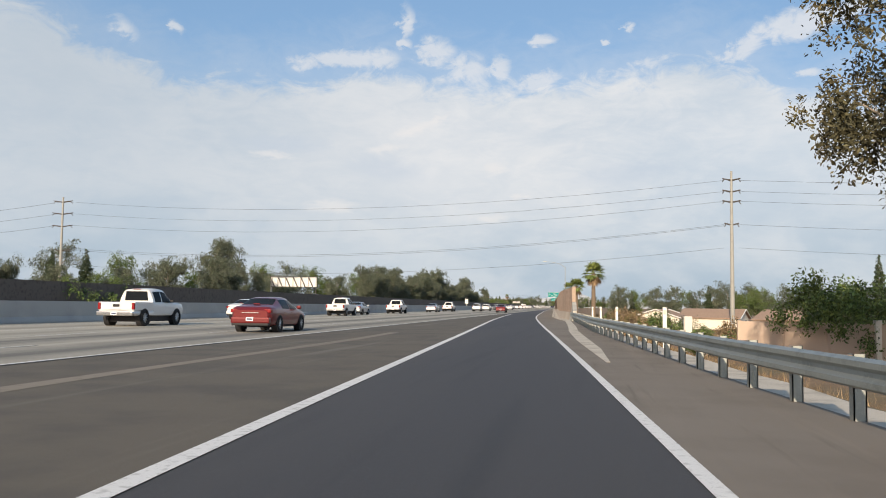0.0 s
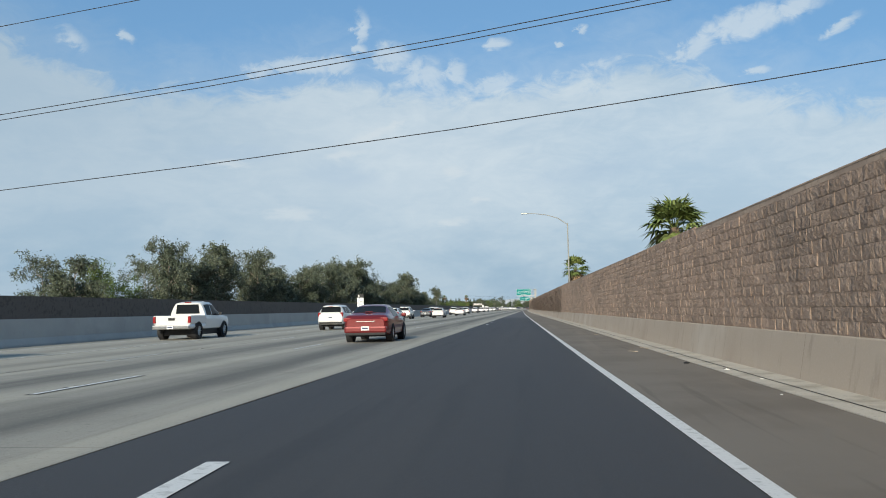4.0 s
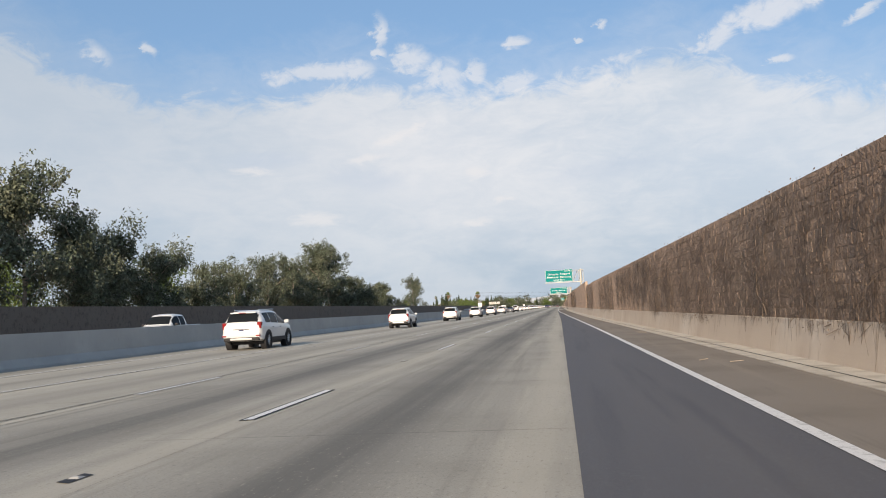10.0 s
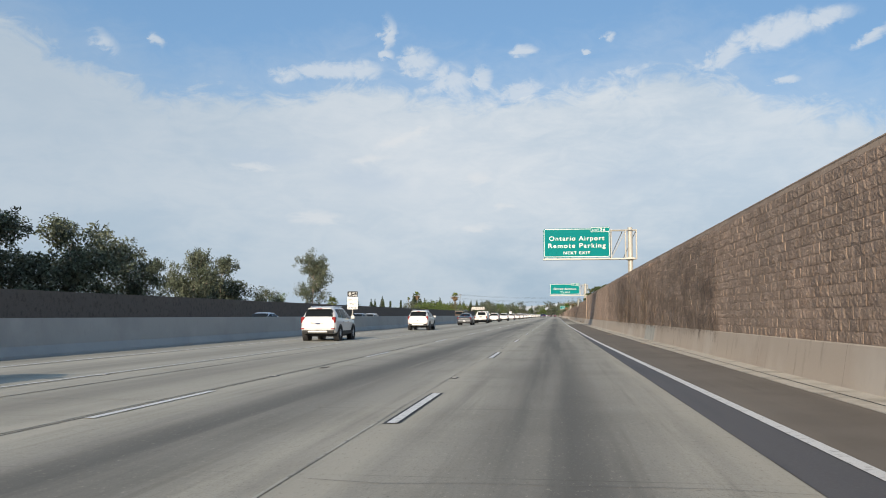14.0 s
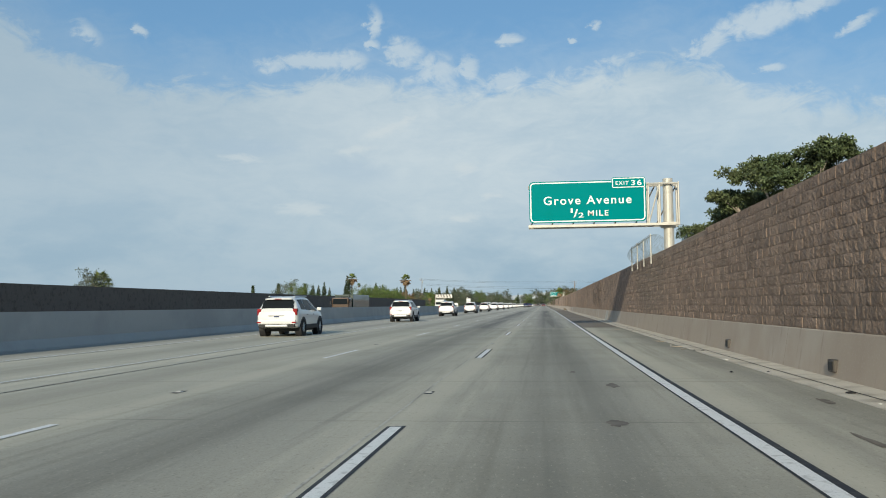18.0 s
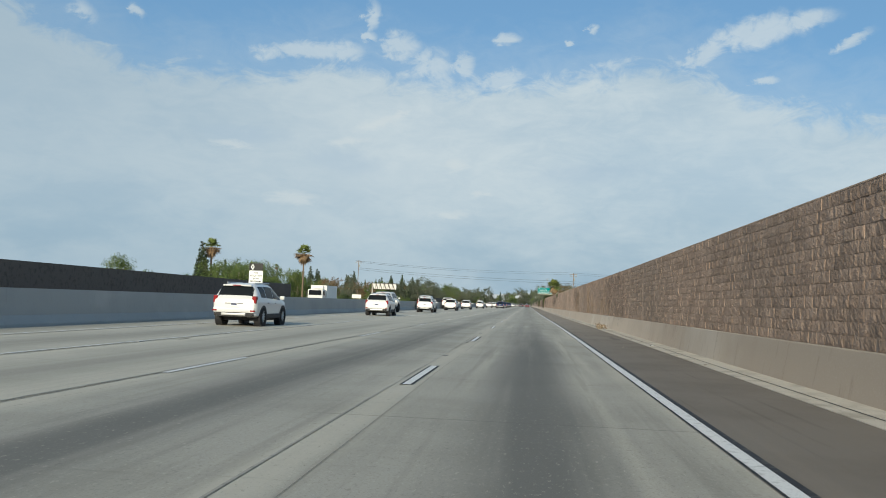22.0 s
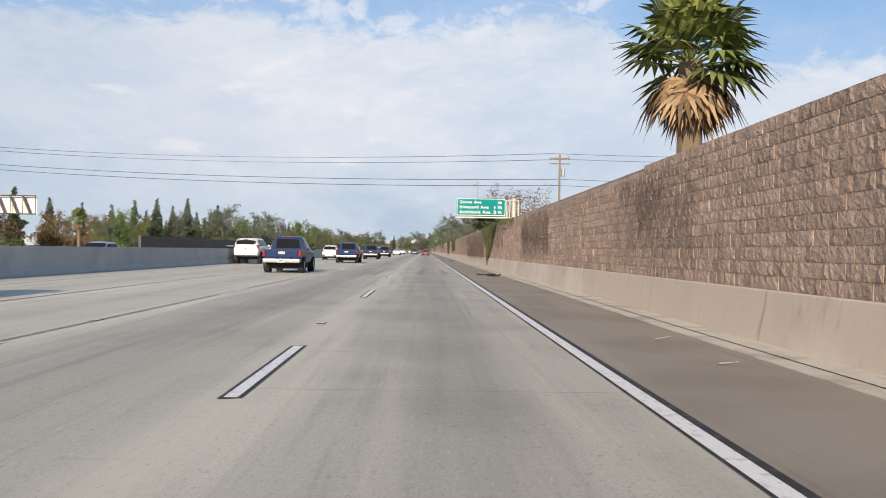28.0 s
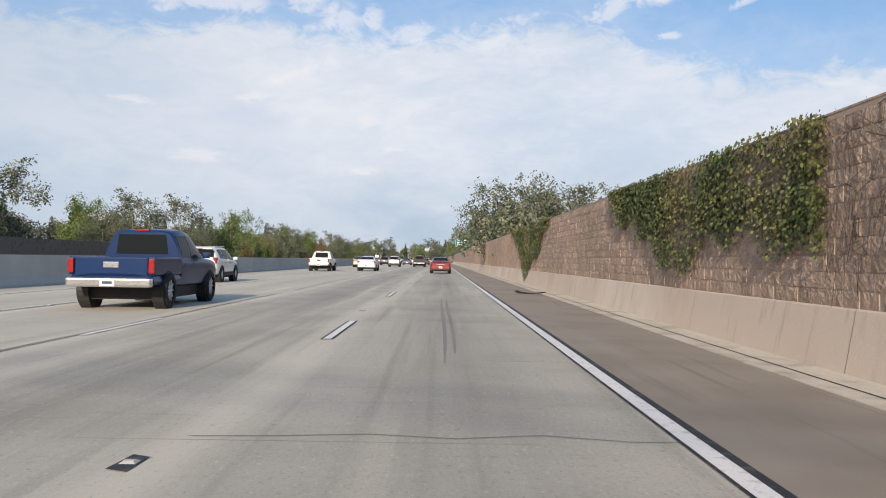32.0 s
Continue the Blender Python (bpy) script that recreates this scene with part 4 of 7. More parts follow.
eucs = [(tree("eucalyptus", 11, 16, 4.4, "leaf_euc", .06, 15500, .40, .14, .165, 18), 16), (tree("eucalyptus", 12, 14, 4.6, "leaf_euc", .05, 15500, .40, .10, .19, 17), 14),
        (tree("eucalyptus", 13, 17, 3.6, "leaf_euc", .07, 13000, .40, .22, .15, 18), 17), (tree("eucalyptus", 14, 12, 4.4, "leaf_euc", .04, 15500, .40, .06, .2, 17), 12)]
row = [(-62, 92, 7.5, 3), (-60, 100, 7.8, 1), (-64, 118, 7.5, 3), (-75, 205, 19, 0), (-60, 130, 7.5, 3), (-62, 150, 11.0, 1), (-57, 160, 11.5, 0), (-60, 172, 12, 3), (-58, 186, 10, 2), (-58, 201, 9.5, 1),
       (-48, 219, 9.5, 3), (-46, 241, 13.5, 0), (-47, 252, 12, 1), (-46, 260, 14.5, 0), (-48, 268, 13.5, 2), (-46, 282, 15, 0), (-47, 293, 13.5, 1), (-49, 302, 12.5, 3), (-46, 312, 13, 1), (-46, 322, 13.5, 0),
       (-48, 333, 15.2, 2), (-46, 345, 15, 0), (-46, 355, 15.8, 1), (-49, 366, 18.5, 2), (-46, 377, 19.5, 2), (-46, 385, 15.4, 0), (-48, 393, 15.2, 1), (-46, 402, 13.2, 1), (-46, 418, 10.8, 3), (-47, 431, 11.2, 1), (-46, 444, 13.6, 0),
       (-46, 457, 14.2, 2), (-47, 466, 12.3, 1), (-46, 475, 18.5, 0), (-46, 482, 17.8, 2), (-47, 494, 11.6, 3), (-46, 503, 12, 3), (-46, 515, 11.8, 1), (-46, 533, 11.1, 3), (-47, 544, 10.9, 3), (-46, 588, 15.4, 2),
       (-54, 350, 10, 3), (-51, 290, 9, 3), (-52, 470, 9.5, 3)]
stand(eucs, [(x, y, h * .87, k) for x, y, h, k in row], "tall grey-green eucalyptus tree behind the far sound wall", "tree", "eucalyptus trees")


# ---- boxes, bars and lettering ----
def box(bm, x0, x1, y0, y1, z0, z1):
    vs = [bm.verts.new((x, y, z)) for z in (z0, z1) for x, y in ((x0, y0), (x1, y0), (x1, y1), (x0, y1))]
    for q in ((3, 2, 1, 0), (4, 5, 6, 7), (0, 1, 5, 4), (1, 2, 6, 5), (2, 3, 7, 6), (3, 0, 4, 7)):
        bm.faces.new([vs[i] for i in q])


def box_part(name, b, mat, parent, label="", bevel=0.0):
    bm = bmesh.new()
    box(bm, *b)
    if bevel:
        bmesh.ops.bevel(bm, geom=bm.edges[:], offset=bevel, segments=2, affect="EDGES", profile=0.6)
    return part(name, bm, mat, parent, label)


def tube_part(name, a, b, ra, rb, mat, parent, n=10, label=""):
    bm = bmesh.new()
    tube(bm, a, b, ra, rb, n)
    return part(name, bm, mat, parent, label)


def lettering(text, x, z, size, y, mat, parent, align="CENTER", width=None):
    """Words in the built-in font, upright, facing the oncoming traffic."""
    cu = bpy.data.curves.new("lettering", "FONT")
    cu.body, cu.size, cu.align_x, cu.extrude, cu.offset, cu.space_character = text, size, align, 0.004, size * 0.010, 1.22
    tmp = bpy.data.objects.new("lettering", cu)
    scene.collection.objects.link(tmp)
    me = bpy.data.meshes.new_from_object(tmp.evaluated_get(bpy.context.evaluated_depsgraph_get()))
    bpy.data.objects.remove(tmp)
    me.materials.clear()
    me.materials.append(MATS[mat])
    xs = [v.co.x for v in me.vertices]
    k = width / (max(xs) - min(xs)) if width else 1.0
    # each character is a piece of its own
    bm = bmesh.new()
    bm.from_mesh(me)
    left = set(bm.verts)
    while left:
        pile, isle = [left.pop()], []
        while pile:
            v = pile.pop()
            isle.append(v)
            for e in v.link_edges:
                o = e.other_vert(v)
                if o in left:
                    left.remove(o)
                    pile.append(o)
        num = {v: i for i, v in enumerate(isle)}
        own = {fc for v in isle for fc in v.link_faces}
        ob = mesh_object("letter", [tuple(v.co) for v in isle], sorted(tuple(num[v] for v in fc.verts) for fc in own), mat, parent)
        ob.matrix_basis = pose(x, y, z, 90) @ Matrix.Diagonal((k, 1, 1, 1))
    bm.free()


def rounded_frame(name, x0, x1, z0, z1, y, r, w, mat, parent, fill=False):
    """A rounded border line, or a rounded panel, facing the traffic."""
    def ring(d):
        pts = []
        for cx, cz, a0 in ((x1 - r, z1 - r, 0), (x0 + r, z1 - r, 90), (x0 + r, z0 + r, 180), (x1 - r, z0 + r, 270)):
            for k in range(6):
                a = radians(a0 + 18 * k)
                pts.append((cx + (r - d) * math.cos(a), y, cz + (r - d) * math.sin(a)))
        return pts
    bm = bmesh.new()
    o = [bm.verts.new(p) for p in ring(0)]
    if fill:
        back = [bm.verts.new((v.co.x, y + w, v.co.z)) for v in o]
        bm.faces.new(o[::-1])
        bm.faces.new(back)
        for i in range(len(o)):
            bm.faces.new((o[i], o[(i + 1) % len(o)], back[(i + 1) % len(o)], back[i]))
    else:
        q = [bm.verts.new(p) for p in ring(w)]
        for i in range(len(o)):
            bm.faces.new((o[i], q[i], q[(i + 1) % len(o)], o[(i + 1) % len(o)]))
    return part(name, bm, mat, parent)


def overhead_sign(label, y, x0, x1, z0, z1, post_x, far_x, lines, tab=None, light=True, dark_walk=False):
    """A green cantilevered guide sign on its truss and round post."""
    s = empty("overhead_sign", pose(0, y, 0))
    tagged(s, label, "road sign", "overhead guide signs")
    panel = rounded_frame("panel", x0, x1, z0, z1, 0, .22, .05, "sign_green", s, True)
    rounded_frame("border", x0 + .05, x1 - .05, z0 + .05, z1 - .05, -.004, .2, .055, "sign_white", panel)
    for text, fx, fz, size, align, wid in lines:
        lettering(text, x0 + fx * (x1 - x0), z0 + fz * (z1 - z0), size, -.006, "sign_white", panel, align, wid * (x1 - x0))
    if tab:
        t0 = x0 + .71 * (x1 - x0)
        rounded_frame("exit_tab", t0, x1 - .02, z1 - .42, z1 + .12, -.012, .1, .03, "sign_green", panel, True)
        rounded_frame("tab_border", t0 + .03, x1 - .05, z1 - .39, z1 + .09, -.018, .08, .04, "sign_white", panel)
        lettering("EXIT", t0 + .50, z1 - .25, .26, -.02, "sign_white", panel, "CENTER", .62)
        lettering("36", t0 + 1.18, z1 - .28, .36, -.02, "sign_white", panel, "CENTER", .5)
    # the walkway beam under the panel and the truss to the post
    for yy in (.12, .75):
        tube_part("chord", (x0 - .05, yy, z0 - .16), (far_x, yy, z0 - .16), .07, .07, "steel_pale", s, 6)
        tube_part("chord", (x0 - .05, yy, z1 - .22), (far_x, yy, z1 - .22), .06, .06, "steel_pale", s, 6)
    box_part("walkway", (x0 - .05, far_x - .2, -.12, .12, z0 - .22, z0 - .10), "steel_pale", s)
    n = 7
    for k in range(n):
        a, b = x0 + (far_x - x0) * k / n, x0 + (far_x - x0) * (k + 1) / n
        tube_part("brace", (a, .12, z0 - .16), (b, .75, z0 - .16), .035, .035, "steel_dark", s, 5)
        tube_part("brace", (a, .75, z0 - .16), (b, .75, z1 - .22), .035, .035, "steel_dark", s, 5)
    for xx in (far_x, post_x - .45, x1 + .12):
        for yy in (.12, .75):
            tube_part("upright", (xx, yy, z0 - .2), (xx, yy, z1 - .15), .05, .05, "steel_pale", s, 6)
    tube_part("diagonal", (x1 + .12, .12, z0 - .1), (post_x - .45, .12, z1 - .25), .04, .04, "steel_pale", s, 6)
    tube_part("post", (post_x, .45, -2.6), (post_x, .45, z1 + .05), .27, .24, "steel_pale", s, 16)
    box_part("collar", (post_x - .34, post_x + .34, .1, .8, z0 - .3, z0 - .05), "steel_pale", s)
    return s


overhead_sign("green overhead airport parking sign on a pale steel post", 510, .76, 7.31, 6.95, 9.85, 9.3, 9.9,
              [("Ontario Airport", .5, .585, .62, "CENTER", .83), ("Remote Parking", .5, .335, .62, "CENTER", .86), ("NEXT EXIT", .5, .11, .40, "CENTER", .40)], True)
overhead_sign("green overhead sign for Grove Avenue on a pale steel post", 589, .9, 6.55, 5.2, 7.25, 7.65, 8.1,
              [("Grove Avenue", .5, .44, .58, "CENTER", .75), ("1", .365, .235, .32, "CENTER", .016), ("/", .40, .13, .56, "CENTER", .04), ("2", .445, .12, .34, "CENTER", .045), ("MILE", .59, .155, .38, "CENTER", .175)], True)
overhead_sign("green overhead sign listing distances to three avenues on a white post", 943, 4.86, 10.2, 5.05, 6.97, 11.1, 11.6,
              [("Grove Ave", .06, .70, .46, "LEFT", .44), ("Vineyard Ave", .06, .42, .46, "LEFT", .59), ("Archibald Ave", .06, .14, .46, "LEFT", .63),
               ("\u00bc", .94, .70, .46, "RIGHT", .09), ("1\u00bc", .94, .42, .46, "RIGHT", .15), ("2\u00bc", .94, .14, .46, "RIGHT", .17)])
far_sign = overhead_sign("small distant green overhead sign above the freeway", 1235, 6.2, 11.6, 5.6, 7.6, 12.4, 13.0, [], False)
for k in range(3):
    box_part("writing", (6.7, 10.9 - k * .6, -.012, -.004, 7.05 - .55 * k, 7.3 - .55 * k), "sign_white", far_sign)


def carpool_sign(y, z0, z1, words):
    """A two-part carpool sign on a short post on the median barrier."""
    s = empty("carpool_sign", pose(MEDIAN, y, 1.16))
    tagged(s, "black and white carpool lane sign on the median barrier", "road sign", "carpool signs")
    h, d = z1 - 1.16, z0 - 1.16
    tube_part("post", (0, .06, 0), (0, .06, h - .1), .045, .045, "steel_pale", s, 8)
    rounded_frame("lower_panel", -.4, .4, d, h - .42, 0, .05, .02, "sign_white", s, True)
    top = rounded_frame("upper_panel", -.4, .4, h - .42, h, 0, .05, .02, "sign_black", s, True)
    bm = bmesh.new()
    o = [bm.verts.new((-.2 + q * .11, -.006, h - .21 + w * .17)) for q, w in ((0, 1), (-1, 0), (0, -1), (1, 0))]
    i = [bm.verts.new((-.2 + q * .06, -.006, h - .21 + w * .10)) for q, w in ((0, 1), (-1, 0), (0, -1), (1, 0))]
    for k in range(4):
        bm.faces.new((o[k], o[(k + 1) % 4], i[(k + 1) % 4], i[k]))
    part("diamond", bm, "sign_white", top)
    if words and words[0] == "HOV 2+" and len(words) == 3:
        lettering("LEFT", .15, h - .19, .15, -.006, "sign_white", top)
        lettering("LANE", .15, h - .36, .15, -.006, "sign_white", top)
    for k, text in enumerate(words):
        room = (h - .46 - d) / len(words)
        size = min(.2, room * .85)
        lettering(text, 0, h - .46 - room * (k + .86), size, -.006, "sign_black", s, "CENTER", min(.68, size * .62 * len(text)))
    if not words:
        for k in range(5):
            box_part("writing", (-.28 + .03 * (k % 2), .28 - .04 * (k % 3), -.012, -.003, h - .62 - k * .17, h - .53 - k * .17), "sign_black", s)
    box_part("base_bracket", (-.09, .09, .0, .12, 0, .09), "steel_pale", s)



carpool_sign(225, 1.75, 3.3, ("HOV 2+", "IS 2", "OR MORE", "PERSONS", "PER", "VEHICLE"))
carpool_sign(489, 1.7, 3.08, ("HOV 2+", "ONLY", "24 HOURS"))
carpool_sign(718, 1.75, 3.0, ("HOV", "VIOLATION", "$490", "MINIMUM", "FINE"))
carpool_sign(941, 1.5, 2.5, ())
carpool_sign(1180, 1.5, 2.5, ())


def sign_back(y, x0, x1, z0, z1, label, y1=None):
    """The pale back of an overhead sign for the other carriageway, with its bracing."""
    s = empty("sign_structure", pose(0, y, 0))
    tagged(s, label, "road sign", "sign backs")
    box_part("panel", (x0, x1, 0, .05, z0, z1), "white_paint", s)
    for z in (z0, z1):
        tube_part("chord", (x0 - .3, -.5, z), (x1 + .1, -.5, z), .08, .08, "steel_dark", s, 6)
    n = 6
    for k in range(n + 1):
        a = x0 + (x1 - x0) * k / n
        tube_part("upright", (a, -.4, z0), (a, -.4, z1), .05, .05, "steel_dark", s, 5)
        if k < n:
            tube_part("brace", (a, -.45, z1), (a + (x1 - x0) / n * .6, -.45, z0), .12, .12, "steel_dark", s, 5)
    tube_part("post", (x0 + .3, -.3, -.4), (x0 + .3, -.3, z1), .22, .2, "steel_pale", s, 12)
    return s


sign_back(193, -57.2, -45.8, 5.1, 7.5, "pale back of an overhead sign behind the far wall")
sign_back(947, -50.0, -41.7, 4.6, 6.6, "pale back of an overhead sign by the opposite lanes")
for x, y, w, h in ((-36, 905, 2.6, .9), (-35, 850, 2.0, .8), (-34, 1010, 2.2, .8)):
    s = empty("roadside_board", pose(x, y, -.3))
    tagged(s, "plain white board on two posts beside the opposite lanes", "sign board", "roadside boards")
    box_part("panel", (-w / 2, w / 2, 0, .06, 1.6, 1.6 + h), "white_paint", s)
    for q in (-w / 3, w / 3):
        tube_part("post", (q, .1, 0), (q, .1, 1.6 + h), .06, .06, "steel_pale", s, 6)

# ---- lamps ----
def bent(name, pts, r0, r1, mat, parent, n=8):
    """One tube bent through points."""
    p = [Vector(q) for q in pts]
    v, f = [], []
    for i, q in enumerate(p):
        d = (p[min(i + 1, len(p) - 1)] - p[max(i - 1, 0)]).normalized()
        side = d.cross(Vector((0, 0, 1)) if abs(d.z) < .9 else Vector((1, 0, 0))).normalized()
        up = side.cross(d)
        r = r0 + (r1 - r0) * i / (len(p) - 1)
        v += [tuple(q + (side * math.cos(2 * math.pi * k / n) + up * math.sin(2 * math.pi * k / n)) * r) for k in range(n)]
    for i in range(len(p) - 1):
        for k in range(n):
            a, b = i * n + k, i * n + (k + 1) % n
            f.append((a, b, b + n, a + n))
    f += [tuple(range(n - 1, -1, -1)), tuple(range(len(v) - n, len(v)))]
    return mesh_object(name, v, f, mat, parent)


lamp = empty("street_lamp", pose(12.7, 230.5, 0))
tagged(lamp, "tall pale steel street lamp with a long curved arm", "street lamp")
tube_part("pole", (0, 0, -2.6), (0, 0, 12.1), .11, .07, "pole_grey", lamp, 10)
bent("arm", [(0, 0, 11.9), (-1.2, 0, 12.75), (-2.6, 0, 13.2), (-4.0, 0, 13.42), (-5.2, 0, 13.5)], .06, .04, "pole_grey", lamp)
box_part("lamp_head", (-5.95, -5.1, -.14, .14, 13.4, 13.56), "steel_galv", lamp, "", .04)
mast = empty("camera_mast", pose(8.6, 967, 0))
tagged(mast, "tall slim pale mast with a small dome on a bracket", "mast")
tube_part("pole", (0, 0, -2.6), (0, 0, 10.8), .10, .07, "pole_grey", mast, 10)
bent("bracket", [(0, 0, 10.6), (-.35, 0, 10.62), (-.42, 0, 10.4)], .04, .04, "steel_pale", mast)
bm = bmesh.new()
bmesh.ops.create_uvsphere(bm, u_segments=12, v_segments=8, radius=.14, matrix=pose(-.42, 0, 10.28))
part("dome", bm, "steel_galv", mast)


# ---- power lines ----
def tower(x, y, h, base, arms, label):
    s = empty("power_pole", pose(x, y, base))
    tagged(s, label, "power pole", "power poles")
    tube_part("pole", (0, 0, 0), (0, 0, h), .40, .19, "pole_grey", s, 14)
    for z, reach in arms:
        for q in (-1, 1):
            arm = tube_part("arm", (0, 0, z), (q * reach, 0, z + .35), .17, .1, "steel_dark", s, 6)
            for k in range(4):
                tube_part("insulator", (q * reach * (.82 + k * .05), 0, z + .2 - k * .12), (q * reach * (.82 + k * .05), 0, z + .10 - k * .12), .09, .09, "steel_dark", arm, 8)
    return s


ARMS = [(25.2, 1.5), (23.2, 1.5), (21.4, 1.5), (17.5, 1.2)]
tower(41.3, 148, 26.8, -2.0, ARMS, "tall pale steel transmission pole with short insulator arms")
tower(-102.6, 178, 25.5, -.4, [(24.3, 2.4), (21.5, 2.6), (18.6, 2.6), (13.0, 2.4)], "tall steel transmission pole with crossarms beyond the far trees")


def wires(name, spans, r, label, sag):
    """Slack wires between pairs of points, one thing for each run."""
    s = empty(name)
    tagged(s, label, "power line", "power lines")
    for a, b in spans:
        a, b = Vector(a), Vector(b)
        pts = []
        for k in range(13):
            u = k / 12
            p = a.lerp(b, u)
            p.z -= sag * 4 * u * (1 - u)
            pts.append(p)
        bent("wire", pts, r, r, "wire", s, 4)
    return s


wires("overhead_lines", [((40, 148, z), (-101, 178, w)) for z, w in ((23.2, 24.0), (21.3, 21.3), (19.6, 18.6), (15.6, 13.2), (15.4, 12.8), (11.6, 9.5))], .02, "thin dark power lines crossing over the freeway", 3.2)
wires("overhead_lines", [((42.5, 148, z), (190, 118, z + 1)) for z in (23.2, 21.3, 19.6, 15.6, 11.6)], .02, "thin dark power lines leading away from the transmission pole", 3.0)
wires("overhead_lines", [((-103, 178, z), (-230, 205, z)) for z in (24.0, 21.3, 18.6)], .028, "thin dark power lines beyond the far trees", 3.0)


def timber_pole(x, y, h, base=-.4):
    s = empty("utility_pole", pose(x, y, base))
    tagged(s, "weathered timber utility pole with crossarms", "utility pole", "utility poles")
    tube_part("pole", (0, 0, 0), (0, 0, h), .15, .10, "wood_pole", s, 9)
    for z in (h - .4, h - 1.0):
        arm = box_part("crossarm", (-1.1, 1.1, -.06, .06, z - .06, z + .06), "wood_pole", s)
        for q in (-1.0, -.5, .5, 1.0):
            tube_part("insulator", (q, 0, z + .06), (q, 0, z + .22), .05, .04, "steel_galv", arm, 6)
    tube_part("transformer", (.35, 0, h - 2.4), (.35, 0, h - 1.6), .2, .2, "steel_galv", s, 10)


timber_pole(16.2, 944.5, 14.4, -2.4)
timber_pole(-60, 972.5, 15.6)
timber_pole(38, 1120, 13.0, -2.4)
wires("overhead_lines", [((16.2 + q, 944.5, 12.1 + z), (-60 + q, 972.5, 15.0 + z)) for q, z in ((-1, 0), (-.5, 0), (.5, -.6), (1, -.6))], .016, "thin utility wires over the freeway", .9)
wires("overhead_lines", [((16.2, 944.5, z), (-60, 972.5, z + 3.2)) for z in (9.3, 8.6)], .03, "two thick cables over the freeway", .7)
wires("overhead_lines", [((16.2 + q, 944.5, 12.1 + z), (80, 925, 12.0 + z)) for q, z in ((-1, 0), (.5, -.6), (0, -2.8), (0, -3.5))], .02, "utility wires leading away behind the wall", .9)

# ---- guardrail on the ramp ----
rail = empty("guardrail")
structure(rail, "grey galvanised guardrail on steel posts")
BEAM = [(0.0, .41), (.06, .45), (.06, .50), (0.0, .55), (0.0, .60), (.06, .65), (.06, .70), (0.0, .74), (.012, .74), (.072, .705), (.072, .645), (.012, .60), (.012, .55), (.072, .505), (.072, .445), (.012, .41)]
profile("beam", [(-q, z) for q, z in BEAM[::-1]], lambda y: at(RAIL, y) - .02, stations(-30, 74.8, 2), "steel_galv", rail)
y = -28.0
while y < 72:
    x = at(RAIL, y)
    bm = bmesh.new()
    box(bm, x + .16, x + .30, y - .09, y - .075, -.5, .74)
    box(bm, x + .16, x + .175, y - .09, y + .06, -.5, .74)
    box(bm, x + .285, x + .30, y - .09, y + .06, -.5, .74)
    post = part("post", bm, "steel_galv", rail)
    box_part("spacer", (x + .0, x + .16, y - .08, y + .06, .42, .73), "wood_pole", post)
    y += 1.9
for k, y in enumerate((30, 46, 60, 70)):
    m = empty("delineator", pose(at(RAIL, y) + 1.6, y, -.3))
    tagged(m, "white upright marker post behind the guardrail", "marker post", "marker posts")
    box_part("stake", (-.065, .065, -.02, .02, 0, 1.55), "white_paint", m)
    box_part("reflector", (-.05, .05, -.03, -.021, 1.3, 1.45), "steel_pale", m)

# ---- razor wire on the wall by the second sign ----
coil = empty("razor_wire", pose(0, 0, 0))
tagged(coil, "coils of grey razor wire on stakes along the wall top", "razor wire")
pts = []
for k in range(300):
    y = 584.8 + k * .0277
    a = k * .42
    pts.append((wall_x(y) + .1 + .42 * math.cos(a), y, wall_top(y) + .50 + .42 * math.sin(a)))
bent("coil", pts, .008, .008, "steel_galv", coil, 4)
for y in (585.0, 587.7, 590.4, 593.1):
    tube_part("stake", (wall_x(y) - .08, y, wall_top(y) - .35), (wall_x(y) - .08, y, wall_top(y) + .95), .03, .03, "steel_pale", coil, 6)
bent("strand", [(wall_x(y) - .08, y, wall_top(y) + .93) for y in (585.0, 587.7, 590.4, 593.1)], .012, .012, "steel_galv", coil, 4)

# ---- palms and trees near the road ----
def placed(ob, x, y, z, label, category, group="", turn=0.0):
    ob.matrix_basis = pose(x, y, z, 0, 0, turn)
    return tagged(ob, label, category, group)


PALM = "green fan palm with dry skirt behind the sound wall"
placed(fan_palm("fan_palm", 1, 8.9, 2.1, 40, 22, .35), 17.7, 133.7, -2.4, PALM, "palm tree", "fan palms")
placed(fan_palm("fan_palm", 2, 7.6, 2.0, 36, 10, .3), 15.3, 165.4, -2.4, PALM, "palm tree", "fan palms")
placed(fan_palm("fan_palm", 3, 8.6, 2.15, 30, 8, .25), 13.7, 233.5, -2.4, PALM, "palm tree", "fan palms")
placed(fan_palm("fan_palm", 4, 6.6, 2.3, 40, 26, .45), 8.75, 949.5, -2.4, PALM, "palm tree", "fan palms")
placed(fan_palm("fan_palm", 14, 8.3, 2.0, 38, 30, .35), 7.9, 873, -2.4, PALM, "palm tree", "fan palms")
TALL = "very tall fan palm with a thick brown skirt of dead fronds"
placed(fan_palm("fan_palm", 5, 11.6, 2.3, 22, 80, .2, True), -50, 861, -.4, TALL, "palm tree", "tall palms")
placed(fan_palm("fan_palm", 6, 12.0, 2.3, 20, 70, .24, True), -69, 853, -.4, TALL, "palm tree", "tall palms")
placed(fan_palm("fan_palm", 7, 13.2, 1.4, 26, 8, .14), -99, 1000, -.4, "slender tall palm among distant trees", "palm tree", "tall palms")
